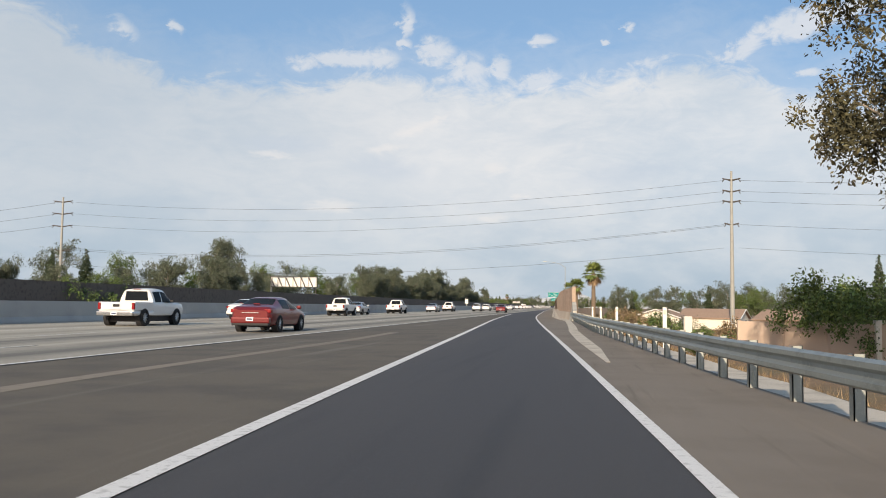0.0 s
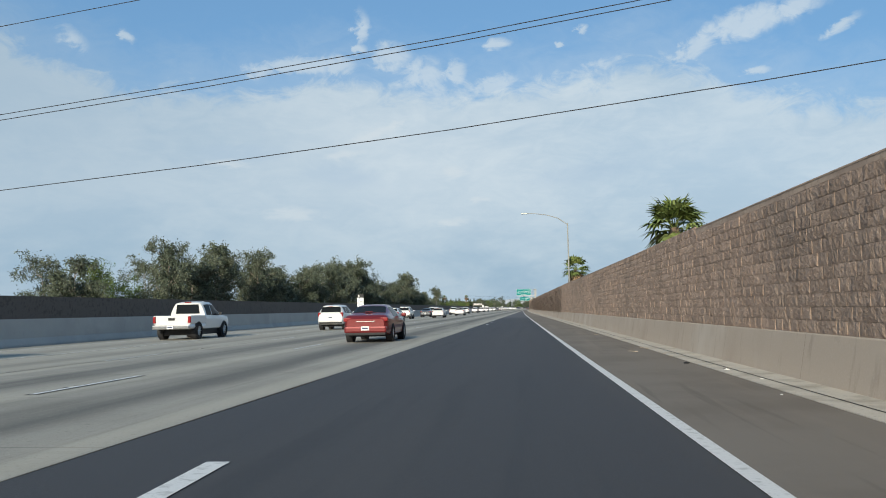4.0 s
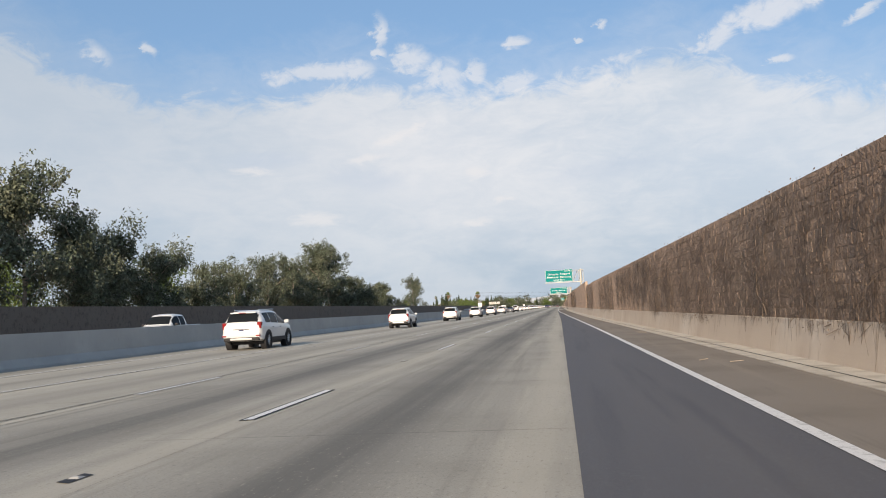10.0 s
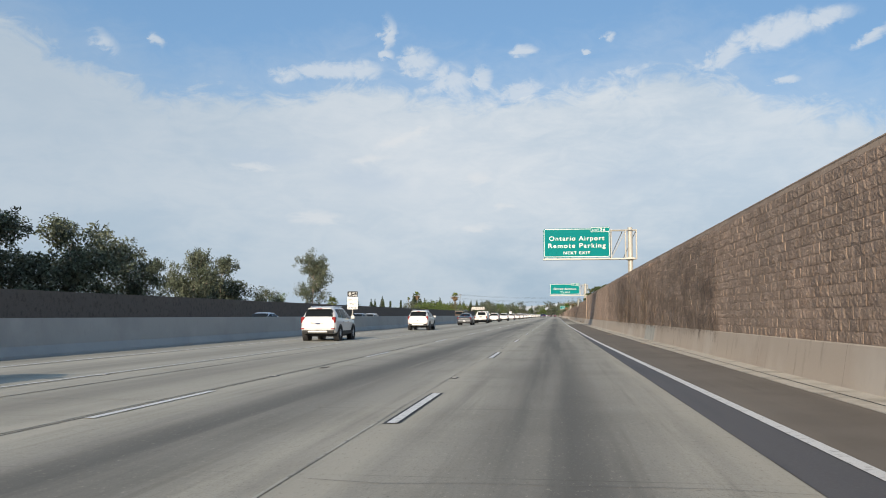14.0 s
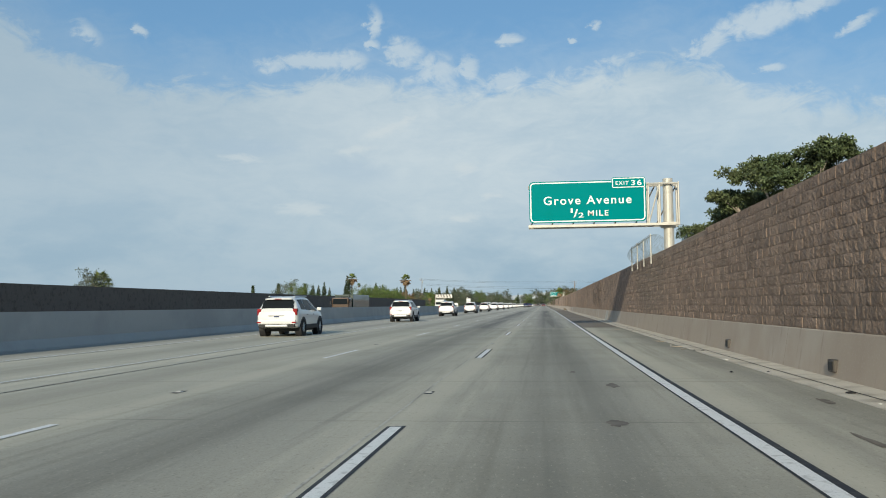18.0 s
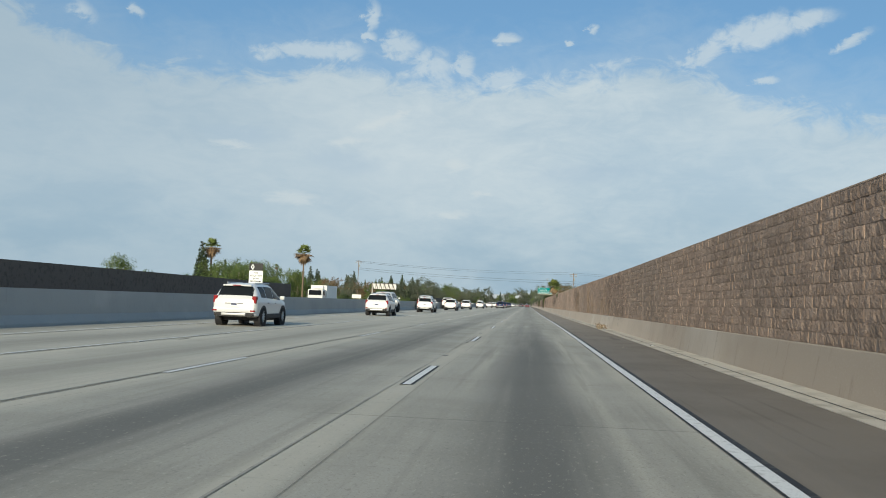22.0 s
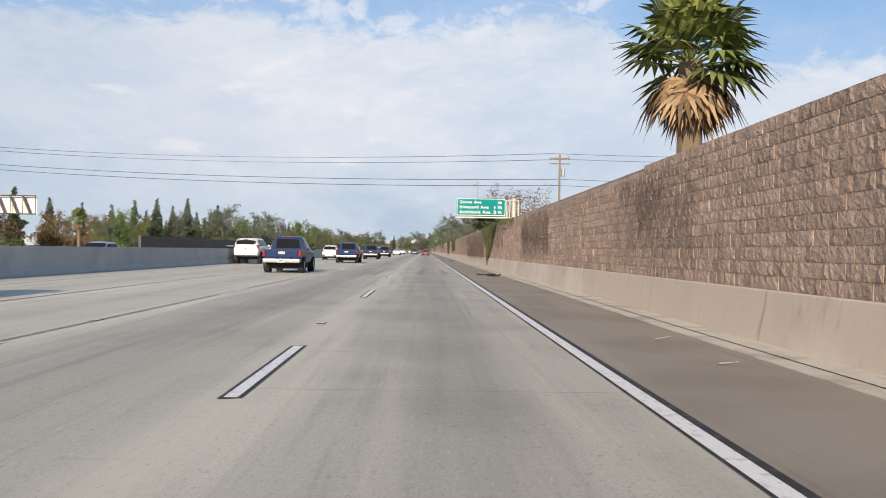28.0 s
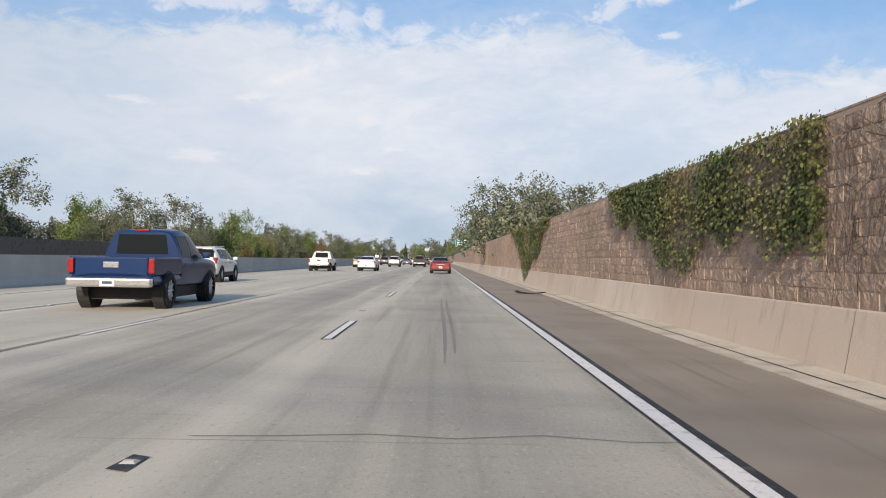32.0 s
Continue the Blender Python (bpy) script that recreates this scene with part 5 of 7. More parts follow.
placed(fan_palm("fan_palm", 8, 6.4, 2.2, 34, 18, .3), -60, 1003, -.4, "fan palm beside a utility pole", "palm tree", "tall palms")
placed(fan_palm("fan_palm", 9, 5.4, 2.0, 34, 24, .3), -62, 662, -.4, "fan palm with dry skirt behind the far wall", "palm tree", "tall palms")
placed(fan_palm("fan_palm", 10, 7.2, 1.7, 30, 26, .35), 64, 165, -2.4, "fan palm with brown skirt among houses", "palm tree", "tall palms")

placed(tree("roadside_tree", 31, 17.4, 4.6, "leaf_olive", .03, 70000, .20, .26, .13, 27), 28.1, 31, -2.4, "large drooping eucalyptus beside the ramp", "tree")
placed(shrub("feathery_bush", 32, 10.0, 7.0, "leaf_green", 18000, .26), 33.6, 62.6, -2.4, "broad feathery green bush growing over a block wall", "bush")
for k, (x, y, w, h) in enumerate(((20, 80, 4, 3.4), (22.5, 87, 5, 3.8), (19, 92, 4.5, 4.2), (25, 95, 5, 3.6), (21, 100, 5, 4.4), (24, 66, 3.5, 2.8), (28, 76, 4, 2.8), (18.6, 84, 3, 3.6))):
    placed(shrub("dry_bush", 40 + k, w, h, ("leaf_dry", "leaf_green", "leaf_dry", "leaf_euc")[k % 4], 2600, .2), x, y, -2.4, ("dry tan bush on the slope", "green bush on the slope", "dry straw-coloured bush on the slope", "grey-green bush on the slope")[k % 4], "bush", "bushes on the slope")


def umbrella_tree(seed, height, spread, n):
    """Bare rising limbs that end in flat dark pads of leaves with gaps between them."""
    r = random.Random(seed)
    t = empty("umbrella_tree")
    bm = bmesh.new()
    fork = Vector((0, 0, height * .45))
    tube(bm, (0, 0, -.3), fork, .24, .18)
    pads = []
    for k in range(11):
        a, q = k * 2.4, spread * math.sqrt((k + .4) / 11)
        tip = Vector((math.cos(a) * q, math.sin(a) * q, height * (.93 - .17 * (q / spread) ** 2) + r.uniform(-.3, .2)))
        elbow = fork.lerp(tip, .55) + Vector((0, 0, -.25))
        tube(bm, fork, elbow, .09, .06, 6)
        tube(bm, elbow, tip, .06, .025, 5)
        for c in range(3):
            w = tip + Vector((r.uniform(-.5, .5), r.uniform(-.5, .5), r.uniform(-.1, .25)))
            tube(bm, elbow.lerp(tip, .7), w, .03, .012, 4)
            pads.append((w.x, w.y, w.z, r.uniform(.55, .85), .6))
    part("trunk", bm, "bark", t)
    leaves("crown", pads, n, .11, "leaf_umbrella", t, r, droop=.1, aspect=.5)
    return t


placed(umbrella_tree(51, 9.3, 2.7, 44000), 10.6, 577.6, -2.4, "spreading dark green tree rising over the sound wall", "tree")
placed(umbrella_tree(52, 8.1, 2.3, 36000), 9.9, 582.0, -2.4, "spreading dark green tree rising over the sound wall", "tree")
placed(tree("broad_tree", 54, 11.0, 3.6, "leaf_rust", .06, 7000, .22, .25, .2, 11), 12.4, 955.5, -2.4, "bushy tree with reddish leaves behind the wall", "tree")
placed(shrub("flowering_shrub", 55, 4.6, 11.5, "leaf_euc", 2600, .17), 8.6, 983.5, -2.4, "straggly shrub with upright branches above the wall", "bush")
for k, (x, y, h) in enumerate(((9.5, 1085, 13), (13, 1094, 14), (17, 1100, 14.5), (11, 1110, 12), (20, 1090, 12.5), (9.2, 1068, 9), (14, 1130, 12), (10, 1150, 11), (10, 1050, 7.5))):
    placed(tree("eucalyptus", 60 + k, h, 4.0, "leaf_euc", .06, 5200, .4, .2, .2, 10), x, y, -2.4, "pale grey-green eucalyptus behind the sound wall", "tree", "trees behind the wall")
for k, (x, y, h) in enumerate(((9.6, 812, 7.6), (9.5, 817, 7.7), (9.6, 822, 7.8), (9.6, 829, 8.1), (9.5, 826, 7.8), (9.3, 1000, 7.0), (9.3, 1008, 7.0))):
    placed(shrub("wall_shrub", 70 + k, 3.4, h, "leaf_ivy", 2200, .2), x, y, -2.4, "leafy green shrub topping the sound wall", "bush", "shrubs behind the wall")


# ---- cars ----
def paint(name, c, metal=0.15, rough=0.32):
    return material(name, c, rough, metal, spots=[(1.5, .25, tuple(q * .8 for q in c), .5, .75)], coat=0.6, spec=0.5)


paint("paint_white", (0.66, 0.66, 0.65), 0.0)
paint("paint_red", (0.15, 0.011, 0.013), 0.3)
paint("paint_silver", (0.42, 0.44, 0.47), 0.6)
paint("paint_grey", (0.085, 0.092, 0.105), 0.5)
paint("paint_black", (0.018, 0.019, 0.022), 0.3)
paint("paint_tan", (0.36, 0.33, 0.28), 0.4)
material("paint_blue", (0.005, 0.024, 0.088), 0.3, 0.0, spots=[(1.5, .25, (.004, .018, .066), .5, .75)], coat=0.12, spec=0.18)
paint("paint_brown", (0.055, 0.030, 0.016), 0.1)
paint("paint_green", (0.011, 0.028, 0.021), 0.0)
material("car_glass", (0.014, 0.017, 0.020), 0.10, 0.0, spec=0.04)
material("trim", (0.022, 0.022, 0.024), 0.6, spots=[(8, .4, (.04, .04, .042), .5, .7)])
material("tyre", (0.020, 0.020, 0.021), 0.85, spots=[(6, .5, (.045, .042, .038), .5, .7)])
material("rim", (0.46, 0.47, 0.48), 0.35, 0.8)
material("tail_red", (0.24, 0.010, 0.012), 0.2, spec=0.6)
material("chrome", (0.62, 0.62, 0.62), 0.2, 0.9)
material("plate", (0.72, 0.73, 0.75), 0.5)
material("plate_bar", (0.05, 0.06, 0.12), 0.5)


def loft(sections, mat, name, parent, label="", sharp=38):
    """A skin through cross-sections with the same number of points, closed at both ends."""
    v = [p for s in sections for p in s]
    k = len(sections[0])
    f = []
    for i in range(len(sections) - 1):
        for j in range(k):
            a, b = i * k + j, i * k + (j + 1) % k
            f.append((a, b, b + k, a + k))
    f += [tuple(range(k - 1, -1, -1)), tuple(range(len(v) - k, len(v)))]
    ob = mesh_object(name, v, f, mat, parent, True)
    bm = bmesh.new()
    bm.from_mesh(ob.data)
    bmesh.ops.recalc_face_normals(bm, faces=bm.faces[:])
    bm.to_mesh(ob.data)
    bm.free()
    ob.data.set_sharp_from_angle(angle=radians(sharp))
    return tagged(ob, label)


def body_section(y, hw, zb, zt, crown=.04):
    half = [(hw * .86, zb), (hw * .97, zb + .06), (hw, zb + (zt - zb) * .42), (hw * .985, zt - .16), (hw * .93, zt - .03), (hw * .6, zt + crown * .6), (0.0, zt + crown)]
    return [(x, y, z) for x, z in half] + [(-x, y, z) for x, z in half[-2::-1]]


def panel(name, pts, mat, parent, out=0.006, label=""):
    """A thin pane or plate on the four corners given, lifted off the skin."""
    p = [Vector(q) for q in pts]
    n = (p[1] - p[0]).cross(p[3] - p[0]).normalized()
    bm = bmesh.new()
    a = [bm.verts.new(q + n * out) for q in p]
    b = [bm.verts.new(q - n * .01) for q in p]
    bm.faces.new(a)
    for i in range(4):
        bm.faces.new((a[i], b[i], b[(i + 1) % 4], a[(i + 1) % 4]))
    return part(name, bm, mat, parent, label)


def wheel(parent, x, y, r, w, side, rim="rim"):
    wh = empty("wheel", pose(x, y, r))
    wh.parent = parent
    v, f, n = [], [], 20
    prof = [(-w / 2, r * .66), (-w / 2, r * .93), (-w * .36, r), (w * .36, r), (w / 2, r * .93), (w / 2, r * .66)]
    for i in range(n):
        a = 2 * math.pi * i / n
        v += [(q, rr * math.cos(a), rr * math.sin(a)) for q, rr in prof]
    k = len(prof)
    for i in range(n):
        for j in range(k):
            f.append((i * k + j, i * k + (j + 1) % k, ((i + 1) % n) * k + (j + 1) % k, ((i + 1) % n) * k + j))
    mesh_object("tyre", v, f, "tyre", wh)
    bm = bmesh.new()
    o = side * w * .40
    tube(bm, (o * .2, 0, 0), (o * .62, 0, 0), r * .67, r * .67, 16)
    for q in range(10):
        a = 2 * math.pi * q / 10
        tube(bm, (o * .9, 0, 0), (o * .8, r * .62 * math.cos(a), r * .62 * math.sin(a)), r * .075, r * .07, 6)
    tube(bm, (o * .6, 0, 0), (o * 1.05, 0, 0), r * .16, r * .12, 10)
    part("rim", bm, rim, wh)


def shell_at(stations_, y):
    """Half a car's cross-section at y, from the sill up over the shoulder to the middle of the roof."""
    ys_ = [q[0] for q in stations_]
    hw, zb, zs, zr, tw = (sum(w * float(np.interp(y + d, ys_, [q[k] for q in stations_])) for d, w in ((-.07, .25), (0, .5), (.07, .25))) for k in range(1, 6))
    h = zs - zb
    ze = zs + (zr - zs) * .86
    sh = hw * .955
    pts = [(hw * .86, zb), (hw * .955, zb + .05), (hw * .985, zb + h * .25), (hw, zb + h * .5), (hw * .997, zb + h * .72), (hw * .985, zs - h * .12), (sh, zs)]
    for u in (.33, .66, 1.0):
        pts.append((sh + (tw - sh) * u + .03 * math.sin(u * math.pi), zs + (ze - zs) * u))
    pts += [(tw * .90, ze + (zr - ze) * .62), (tw * .62, ze + (zr - ze) * .92), (0.0, zr)]
    return pts


def skin_patch(name, stations_, ys_, lo, hi, mat, parent, both=0, out=.007, label=""):
    """A pane that follows the car's skin between two heights of its section; both=1/-1 for a side, 0 for right across."""
    v, f = [], []
    steps = [lo + (hi - lo) * k / 4 for k in range(5)]

    def on(y, c):
        sec = shell_at(stations_, y)
        i = min(int(c), len(sec) - 2)
        u = c - i
        return (sec[i][0] + (sec[i + 1][0] - sec[i][0]) * u, sec[i][1] + (sec[i + 1][1] - sec[i][1]) * u)

    for d in (out, -.02):
        for y in ys_:
            if both:
                v += [(both * (on(y, c)[0] + d), y, on(y, c)[1] + d * .3) for c in steps]
            else:
                left = [(-on(y, c)[0], y, on(y, c)[1] + d * 1.6) for c in steps]
                v += left + [(-x, yy, z) for x, yy, z in left[-2::-1]]
    k = 5 if both else 9
    n = len(ys_)
    for i in range(n - 1):
        for j in range(k - 1):
            a = i * k + j
            f.append((a, a + 1, a + k + 1, a + k))
    rim_ = list(range(k)) + [i * k + k - 1 for i in range(1, n)] + [(n - 1) * k + j for j in range(k - 2, -1, -1)] + [i * k for i in range(n - 2, 0, -1)]
    for a, b in zip(rim_, rim_[1:] + rim_[:1]):
        f.append((a, b, b + n * k, a + n * k))
    ob = mesh_object(name, v, f, mat, parent, True)
    bm = bmesh.new()
    bm.from_mesh(ob.data)
    bmesh.ops.recalc_face_normals(bm, faces=bm.faces[:])
    bm.to_mesh(ob.data)
    bm.free()
    ob.data.set_sharp_from_angle(angle=radians(50))
    return tagged(ob, label)


# y, half width, sill, shoulder, top, half width of the roof
CAR_KINDS = {
    "sedan": dict(name="sedan", r=.335, wheels=(1.42, -1.38), rear=(-1.66, -1.06), screen=(1.10, .46), sides=((.86, -.02), (-.09, -.98)), lamp=(.80, .95, .30),
                  shell=[(-2.40, .70, .45, .80, .86, .60), (-2.34, .80, .36, .93, 1.0, .66), (-2.2, .86, .30, .98, 1.06, .70), (-1.85, .90, .27, .98, 1.09, .70), (-1.62, .905, .26, .97, 1.15, .66), (-1.0, .91, .26, .96, 1.41, .58), (-.6, .91, .26, .95, 1.46, .57),
                         (0, .91, .26, .94, 1.465, .57), (.35, .91, .26, .93, 1.42, .57), (.75, .91, .26, .93, 1.23, .62), (1.15, .90, .26, .92, 1.0, .70), (1.35, .895, .26, .90, .95, .72), (1.9, .87, .26, .80, .86, .70), (2.25, .79, .28, .68, .73, .62), (2.40, .64, .36, .56, .60, .50)]),
    "hatch": dict(name="hatchback", r=.33, wheels=(1.3, -1.28), rear=(-1.99, -1.58), screen=(1.08, .46), sides=((.86, .0), (-.07, -.78), (-.85, -1.36)), lamp=(.86, 1.02, .26),
                  shell=[(-2.12, .72, .42, .86, .92, .62), (-2.06, .82, .34, .97, 1.03, .66), (-1.95, .86, .30, .99, 1.12, .64), (-1.6, .885, .28, .98, 1.38, .59), (-1.4, .89, .28, .97, 1.43, .58), (-.6, .89, .27, .95, 1.465, .58), (0, .89, .27, .94, 1.46, .58),
                         (.35, .89, .27, .93, 1.415, .58), (.75, .89, .27, .93, 1.22, .62), (1.12, .885, .27, .92, 1.0, .70), (1.3, .88, .27, .90, .95, .72), (1.7, .85, .27, .81, .87, .70), (2.0, .77, .29, .68, .73, .60), (2.12, .62, .36, .56, .60, .50)]),
    "suv": dict(name="suv", r=.36, wheels=(1.3, -1.28), rear=(-2.03, -1.78), screen=(1.18, .55), sides=((.95, .07), (.0, -.85), (-.92, -1.5)), lamp=(.86, 1.15, .17),
                shell=[(-2.13, .75, .46, .93, .99, .62), (-2.09, .83, .40, 1.03, 1.09, .66), (-2.0, .87, .36, 1.07, 1.20, .65), (-1.78, .885, .34, 1.09, 1.56, .61), (-1.55, .89, .33, 1.09, 1.63, .61), (-.8, .89, .33, 1.07, 1.665, .63), (0, .89, .33, 1.04, 1.655, .63), (.45, .89, .33, 1.03, 1.59, .61),
                       (.75, .89, .33, 1.02, 1.43, .63), (1.15, .885, .33, 1.0, 1.13, .70), (1.3, .88, .33, .99, 1.06, .74), (1.7, .86, .33, .94, 1.0, .74), (1.98, .80, .34, .83, .89, .70), (2.1, .70, .38, .66, .72, .60), (2.14, .60, .44, .58, .62, .50)]),
    "big_suv": dict(name="suv", r=.40, wheels=(1.5, -1.45), rear=(-2.44, -2.26), screen=(1.42, .92), sides=((1.2, .25), (.17, -.78), (-.9, -1.95)), lamp=(1.0, 1.32, .16),
                    shell=[(-2.50, .86, .50, 1.10, 1.16, .72), (-2.46, .93, .46, 1.18, 1.28, .74), (-2.3, .965, .44, 1.22, 1.74, .74), (-2.1, .975, .43, 1.22, 1.82, .74), (-1.0, .98, .42, 1.21, 1.86, .75), (.3, .98, .42, 1.20, 1.86, .74), (.75, .98, .42, 1.19, 1.80, .73),
                           (1.05, .98, .42, 1.18, 1.60, .74), (1.45, .975, .42, 1.16, 1.25, .80), (1.65, .97, .42, 1.15, 1.21, .82), (2.3, .95, .43, 1.10, 1.16, .82), (2.55, .88, .46, .96, 1.0, .76), (2.64, .76, .54, .78, .82, .62)]),
    "pickup": dict(name="pickup_truck", r=.40, wheels=(1.75, -1.62), rear=None, screen=(1.38, .86), sides=((1.12, .22), (.14, -.52)), lamp=None,
                   shell=[(-.70, .95, .47, 1.12, 1.76, .67), (-.62, .96, .46, 1.13, 1.83, .69), (.2, .96, .46, 1.13, 1.87, .69), (.7, .96, .46, 1.12, 1.83, .68), (1.0, .96, .46, 1.12, 1.62, .70), (1.42, .96, .46, 1.11, 1.20, .78), (1.6, .96, .46, 1.10, 1.16, .80),
                          (2.4, .94, .46, 1.05, 1.11, .80), (2.66, .87, .48, .92, .96, .75), (2.75, .76, .56, .76, .80, .62)]),
}


def car(kind, colour, clad=False, lift=0.0, far=False):
    """A car of a kind, its nose up the road."""
    K = CAR_KINDS[kind]
    shell = K["shell"]
    s = empty(K["name"])
    if lift:
        shell = [(q[0], q[1], *[z + lift for z in q[2:5]], q[5]) for q in shell]
    P, hw = "paint_" + colour, max(q[1] for q in shell)
    ys_ = sorted(set(round(a[0] + (b[0] - a[0]) * k / 2, 3) for a, b in zip(shell[:-1], shell[1:]) for k in range(2)) | {shell[-1][0]})
    sections = []
    for y in ys_:
        half = shell_at(shell, y)
        sections.append([(x, y, z) for x, z in half] + [(-x, y, z) for x, z in half[-2::-1]])
    body = loft(sections, P, "body", s, sharp=32)
    for a, b in K["sides"]:
        for q in (-1, 1):
            skin_patch("side_window", shell, [a + (b - a) * k / 4 for k in range(5)], 6.12, 8.72, "car_glass", body, q)
    a, b = K["screen"]
    skin_patch("windscreen", shell, [a + (b - a) * k / 3 for k in range(4)], 9.15, 12, "car_glass", body)
    rear = shell[0][0]
    if kind == "pickup":
        loft([body_section(q, w, b_, t) for q, w, b_, t in ((-2.60, .90, .60 + lift, .76 + lift), (-2.55, .94, .50 + lift, .80 + lift), (-1.0, .96, .46 + lift, .82 + lift), (-.68, .96, .46 + lift, .84 + lift))], P, "bed", s)
        panel("rear_window", [(-.62, -.70, 1.24 + lift), (.62, -.70, 1.24 + lift), (.56, -.70, 1.70 + lift), (-.56, -.70, 1.70 + lift)], "car_glass", body, .02)
        for q in (-1, 1):
            box_part("bed_side", (q * .86 - .09, q * .86 + .09, -2.55, -.66, .76 + lift, 1.16 + lift), P, s, "", .035)
            box_part("tail_light", (q * .88 - .065, q * .88 + .065, -2.625, -2.5, .80 + lift, 1.12 + lift), "tail_red", s, "", .025)
        gate = box_part("tailgate", (-.80, .80, -2.60, -2.53, .70 + lift, 1.15 + lift), P, s, "", .03)
        box_part("gate_handle", (-.17, .17, -2.625, -2.598, .92 + lift, 1.05 + lift), "trim" if colour != "blue" else "chrome", gate, "", .012)
        box_part("rear_bumper", (-.92, .92, -2.80, -2.56, .50 + lift, .70 + lift), "chrome", s, "chrome bumper", .05)
        box_part("brake_light", (-.16, .16, -.72, -.64, 1.79 + lift, 1.83 + lift), "tail_red", s)
        py, pz = -2.805, .60 + lift
    else:
        a, b = K["rear"]
        skin_patch("rear_window", shell, [a + (b - a) * k / 3 for k in range(4)], 8.6 if kind != "sedan" else 9.1, 12, "car_glass", body)
        z0, z1, wide = K["lamp"]
        for q in (-1, 1):
            x1 = hw - .045
            box_part("tail_light", (min(q * (x1 - wide), q * x1), max(q * (x1 - wide), q * x1), rear + .015, rear + .26, z0 + lift, z1 + lift), "tail_red", s, "", .035)
        roof_end = K["rear"][1]
        if kind != "sedan":
            box_part("spoiler", (-.56, .56, roof_end - .14, roof_end + .22, shell_at(shell, roof_end)[-1][1] - .02, shell_at(shell, roof_end)[-1][1] + .035), P, body, "", .02)
        low = (.52 + lift, .74 + lift) if kind == "big_suv" else (.50, .70) if kind == "suv" else (.36, .62)
        z0, z1 = z0 + lift, z1 + lift
        box_part("rear_bumper", (-hw * .91, hw * .91, rear - .07, rear + .22, *low), P, s, "", .07)
        box_part("valance", (-hw * .86, hw * .86, rear - .055, rear + .2, low[0] - .13 if clad else low[0] - .09, low[0] + .03), "trim", s, "black lower bumper", .03)
        box_part("hatch_trim", (-.36, .36, rear - .035, rear + .02, z0 - .02, z0 + .015), "chrome" if clad or kind == "sedan" else P, s, "", .008)
        if clad:
            box_part("skid_plate", (-.48, .48, rear - .085, rear, .39, .49), "rim", s, "silver skid plate", .025)
            for q in (-1, 1):
                box_part("sill", (q * hw * .985 - .03, q * hw * .985 + .03, -.95, .95, .30, .47), "trim", s, "", .012)
                tube_part("roof_rail", (q * .54, -1.5, 1.655), (q * .56, .25, 1.675), .024, .024, "rim", s, 6)
                box_part("reflector", (q * .74 - .09, q * .74 + .09, rear - .078, rear, .55, .61), "tail_red", s, "", .015)
        py, pz = rear - (.075 if kind == "sedan" else .02), (.54 if kind == "sedan" else .82 + (.2 + lift if kind == "big_suv" else 0))
        top = shell_at(shell, K["rear"][1])[-1][1]
        box_part("brake_light", (-.14, .14, roof_end - .17, roof_end - .10, top - .01, top + .02) if kind != "sedan" else (-.14, .14, -1.72, -1.66, 1.155, 1.175), "tail_red", s)
    plate = box_part("number_plate", (-.155, .155, py - .012, py + .03, pz - .078, pz + .078), "plate", s)
    if not far:
        box_part("plate_writing", (-.11, .11, py - .017, py - .012, pz - .03, pz + .03), "plate_bar", plate)
    mid = shell_at(shell, K["sides"][0][0])[6]
    for q in (-1, 1):
        my = K["sides"][0][0] - .12
        box_part("mirror", (q * (hw + .10) - .10, q * (hw + .10) + .10, my - .08, my + .08, mid[1] + .03, mid[1] + .18), P if kind != "pickup" or colour == "blue" else "trim", s, "", .045)
        if not far:
            for a, b in K["sides"][:2]:
                box_part("door_handle", (q * hw * .985 - .022, q * hw * .985 + .022, b + .08, b + .25, mid[1] - .13, mid[1] - .10), "trim" if clad else P, s, "", .008)
        nose = shell[-1]
        box_part("headlight", (q * hw * .7 - .15, q * hw * .7 + .15, nose[0] - .24, nose[0] - .05, nose[3] + .02, nose[3] + .15), "plate", s, "", .035)
        for wy in K["wheels"]:
            r = K["r"] + lift / 2
            # dark disc: cladding on clad cars, painted shade of the wheel gap elsewhere
            bm = bmesh.new()
            edge_ = 1.24 if clad else 1.13
            tube(bm, (q * (hw - .25), wy, r), (q * (hw + .004), wy, r), r * edge_, r * edge_, 22)
            part("wheel_arch", bm, "trim", s)
            wheel(s, q * (hw - .085), wy, r, .22 if "pickup" not in kind and "big" not in kind else .28, q, "trim" if lift else "rim")
    box_part("underbody", (-hw * .8, hw * .8, K["wheels"][1] - .3, K["wheels"][0] + .3, .2 + lift, .46 + lift), "trim", s)
    return s


MADE = {}


def park(kind, colour, x, y, label, heading=1, group="cars on the freeway", clad=False, lift=0.0, far=False):
    """Sets a car on the road, built the first time and copied after that."""
    key = (kind, colour, clad, lift, far)
    m = pose(x, y, 0.012, 0, 0, 0 if heading > 0 else 180)
    if key in MADE:
        ob = copy_thing(MADE[key], m)
    else:
        ob = MADE[key] = car(kind, colour, clad, lift, far)
        ob.matrix_basis = m
    return tagged(ob, label, "pickup truck" if kind == "pickup" else "car", group)


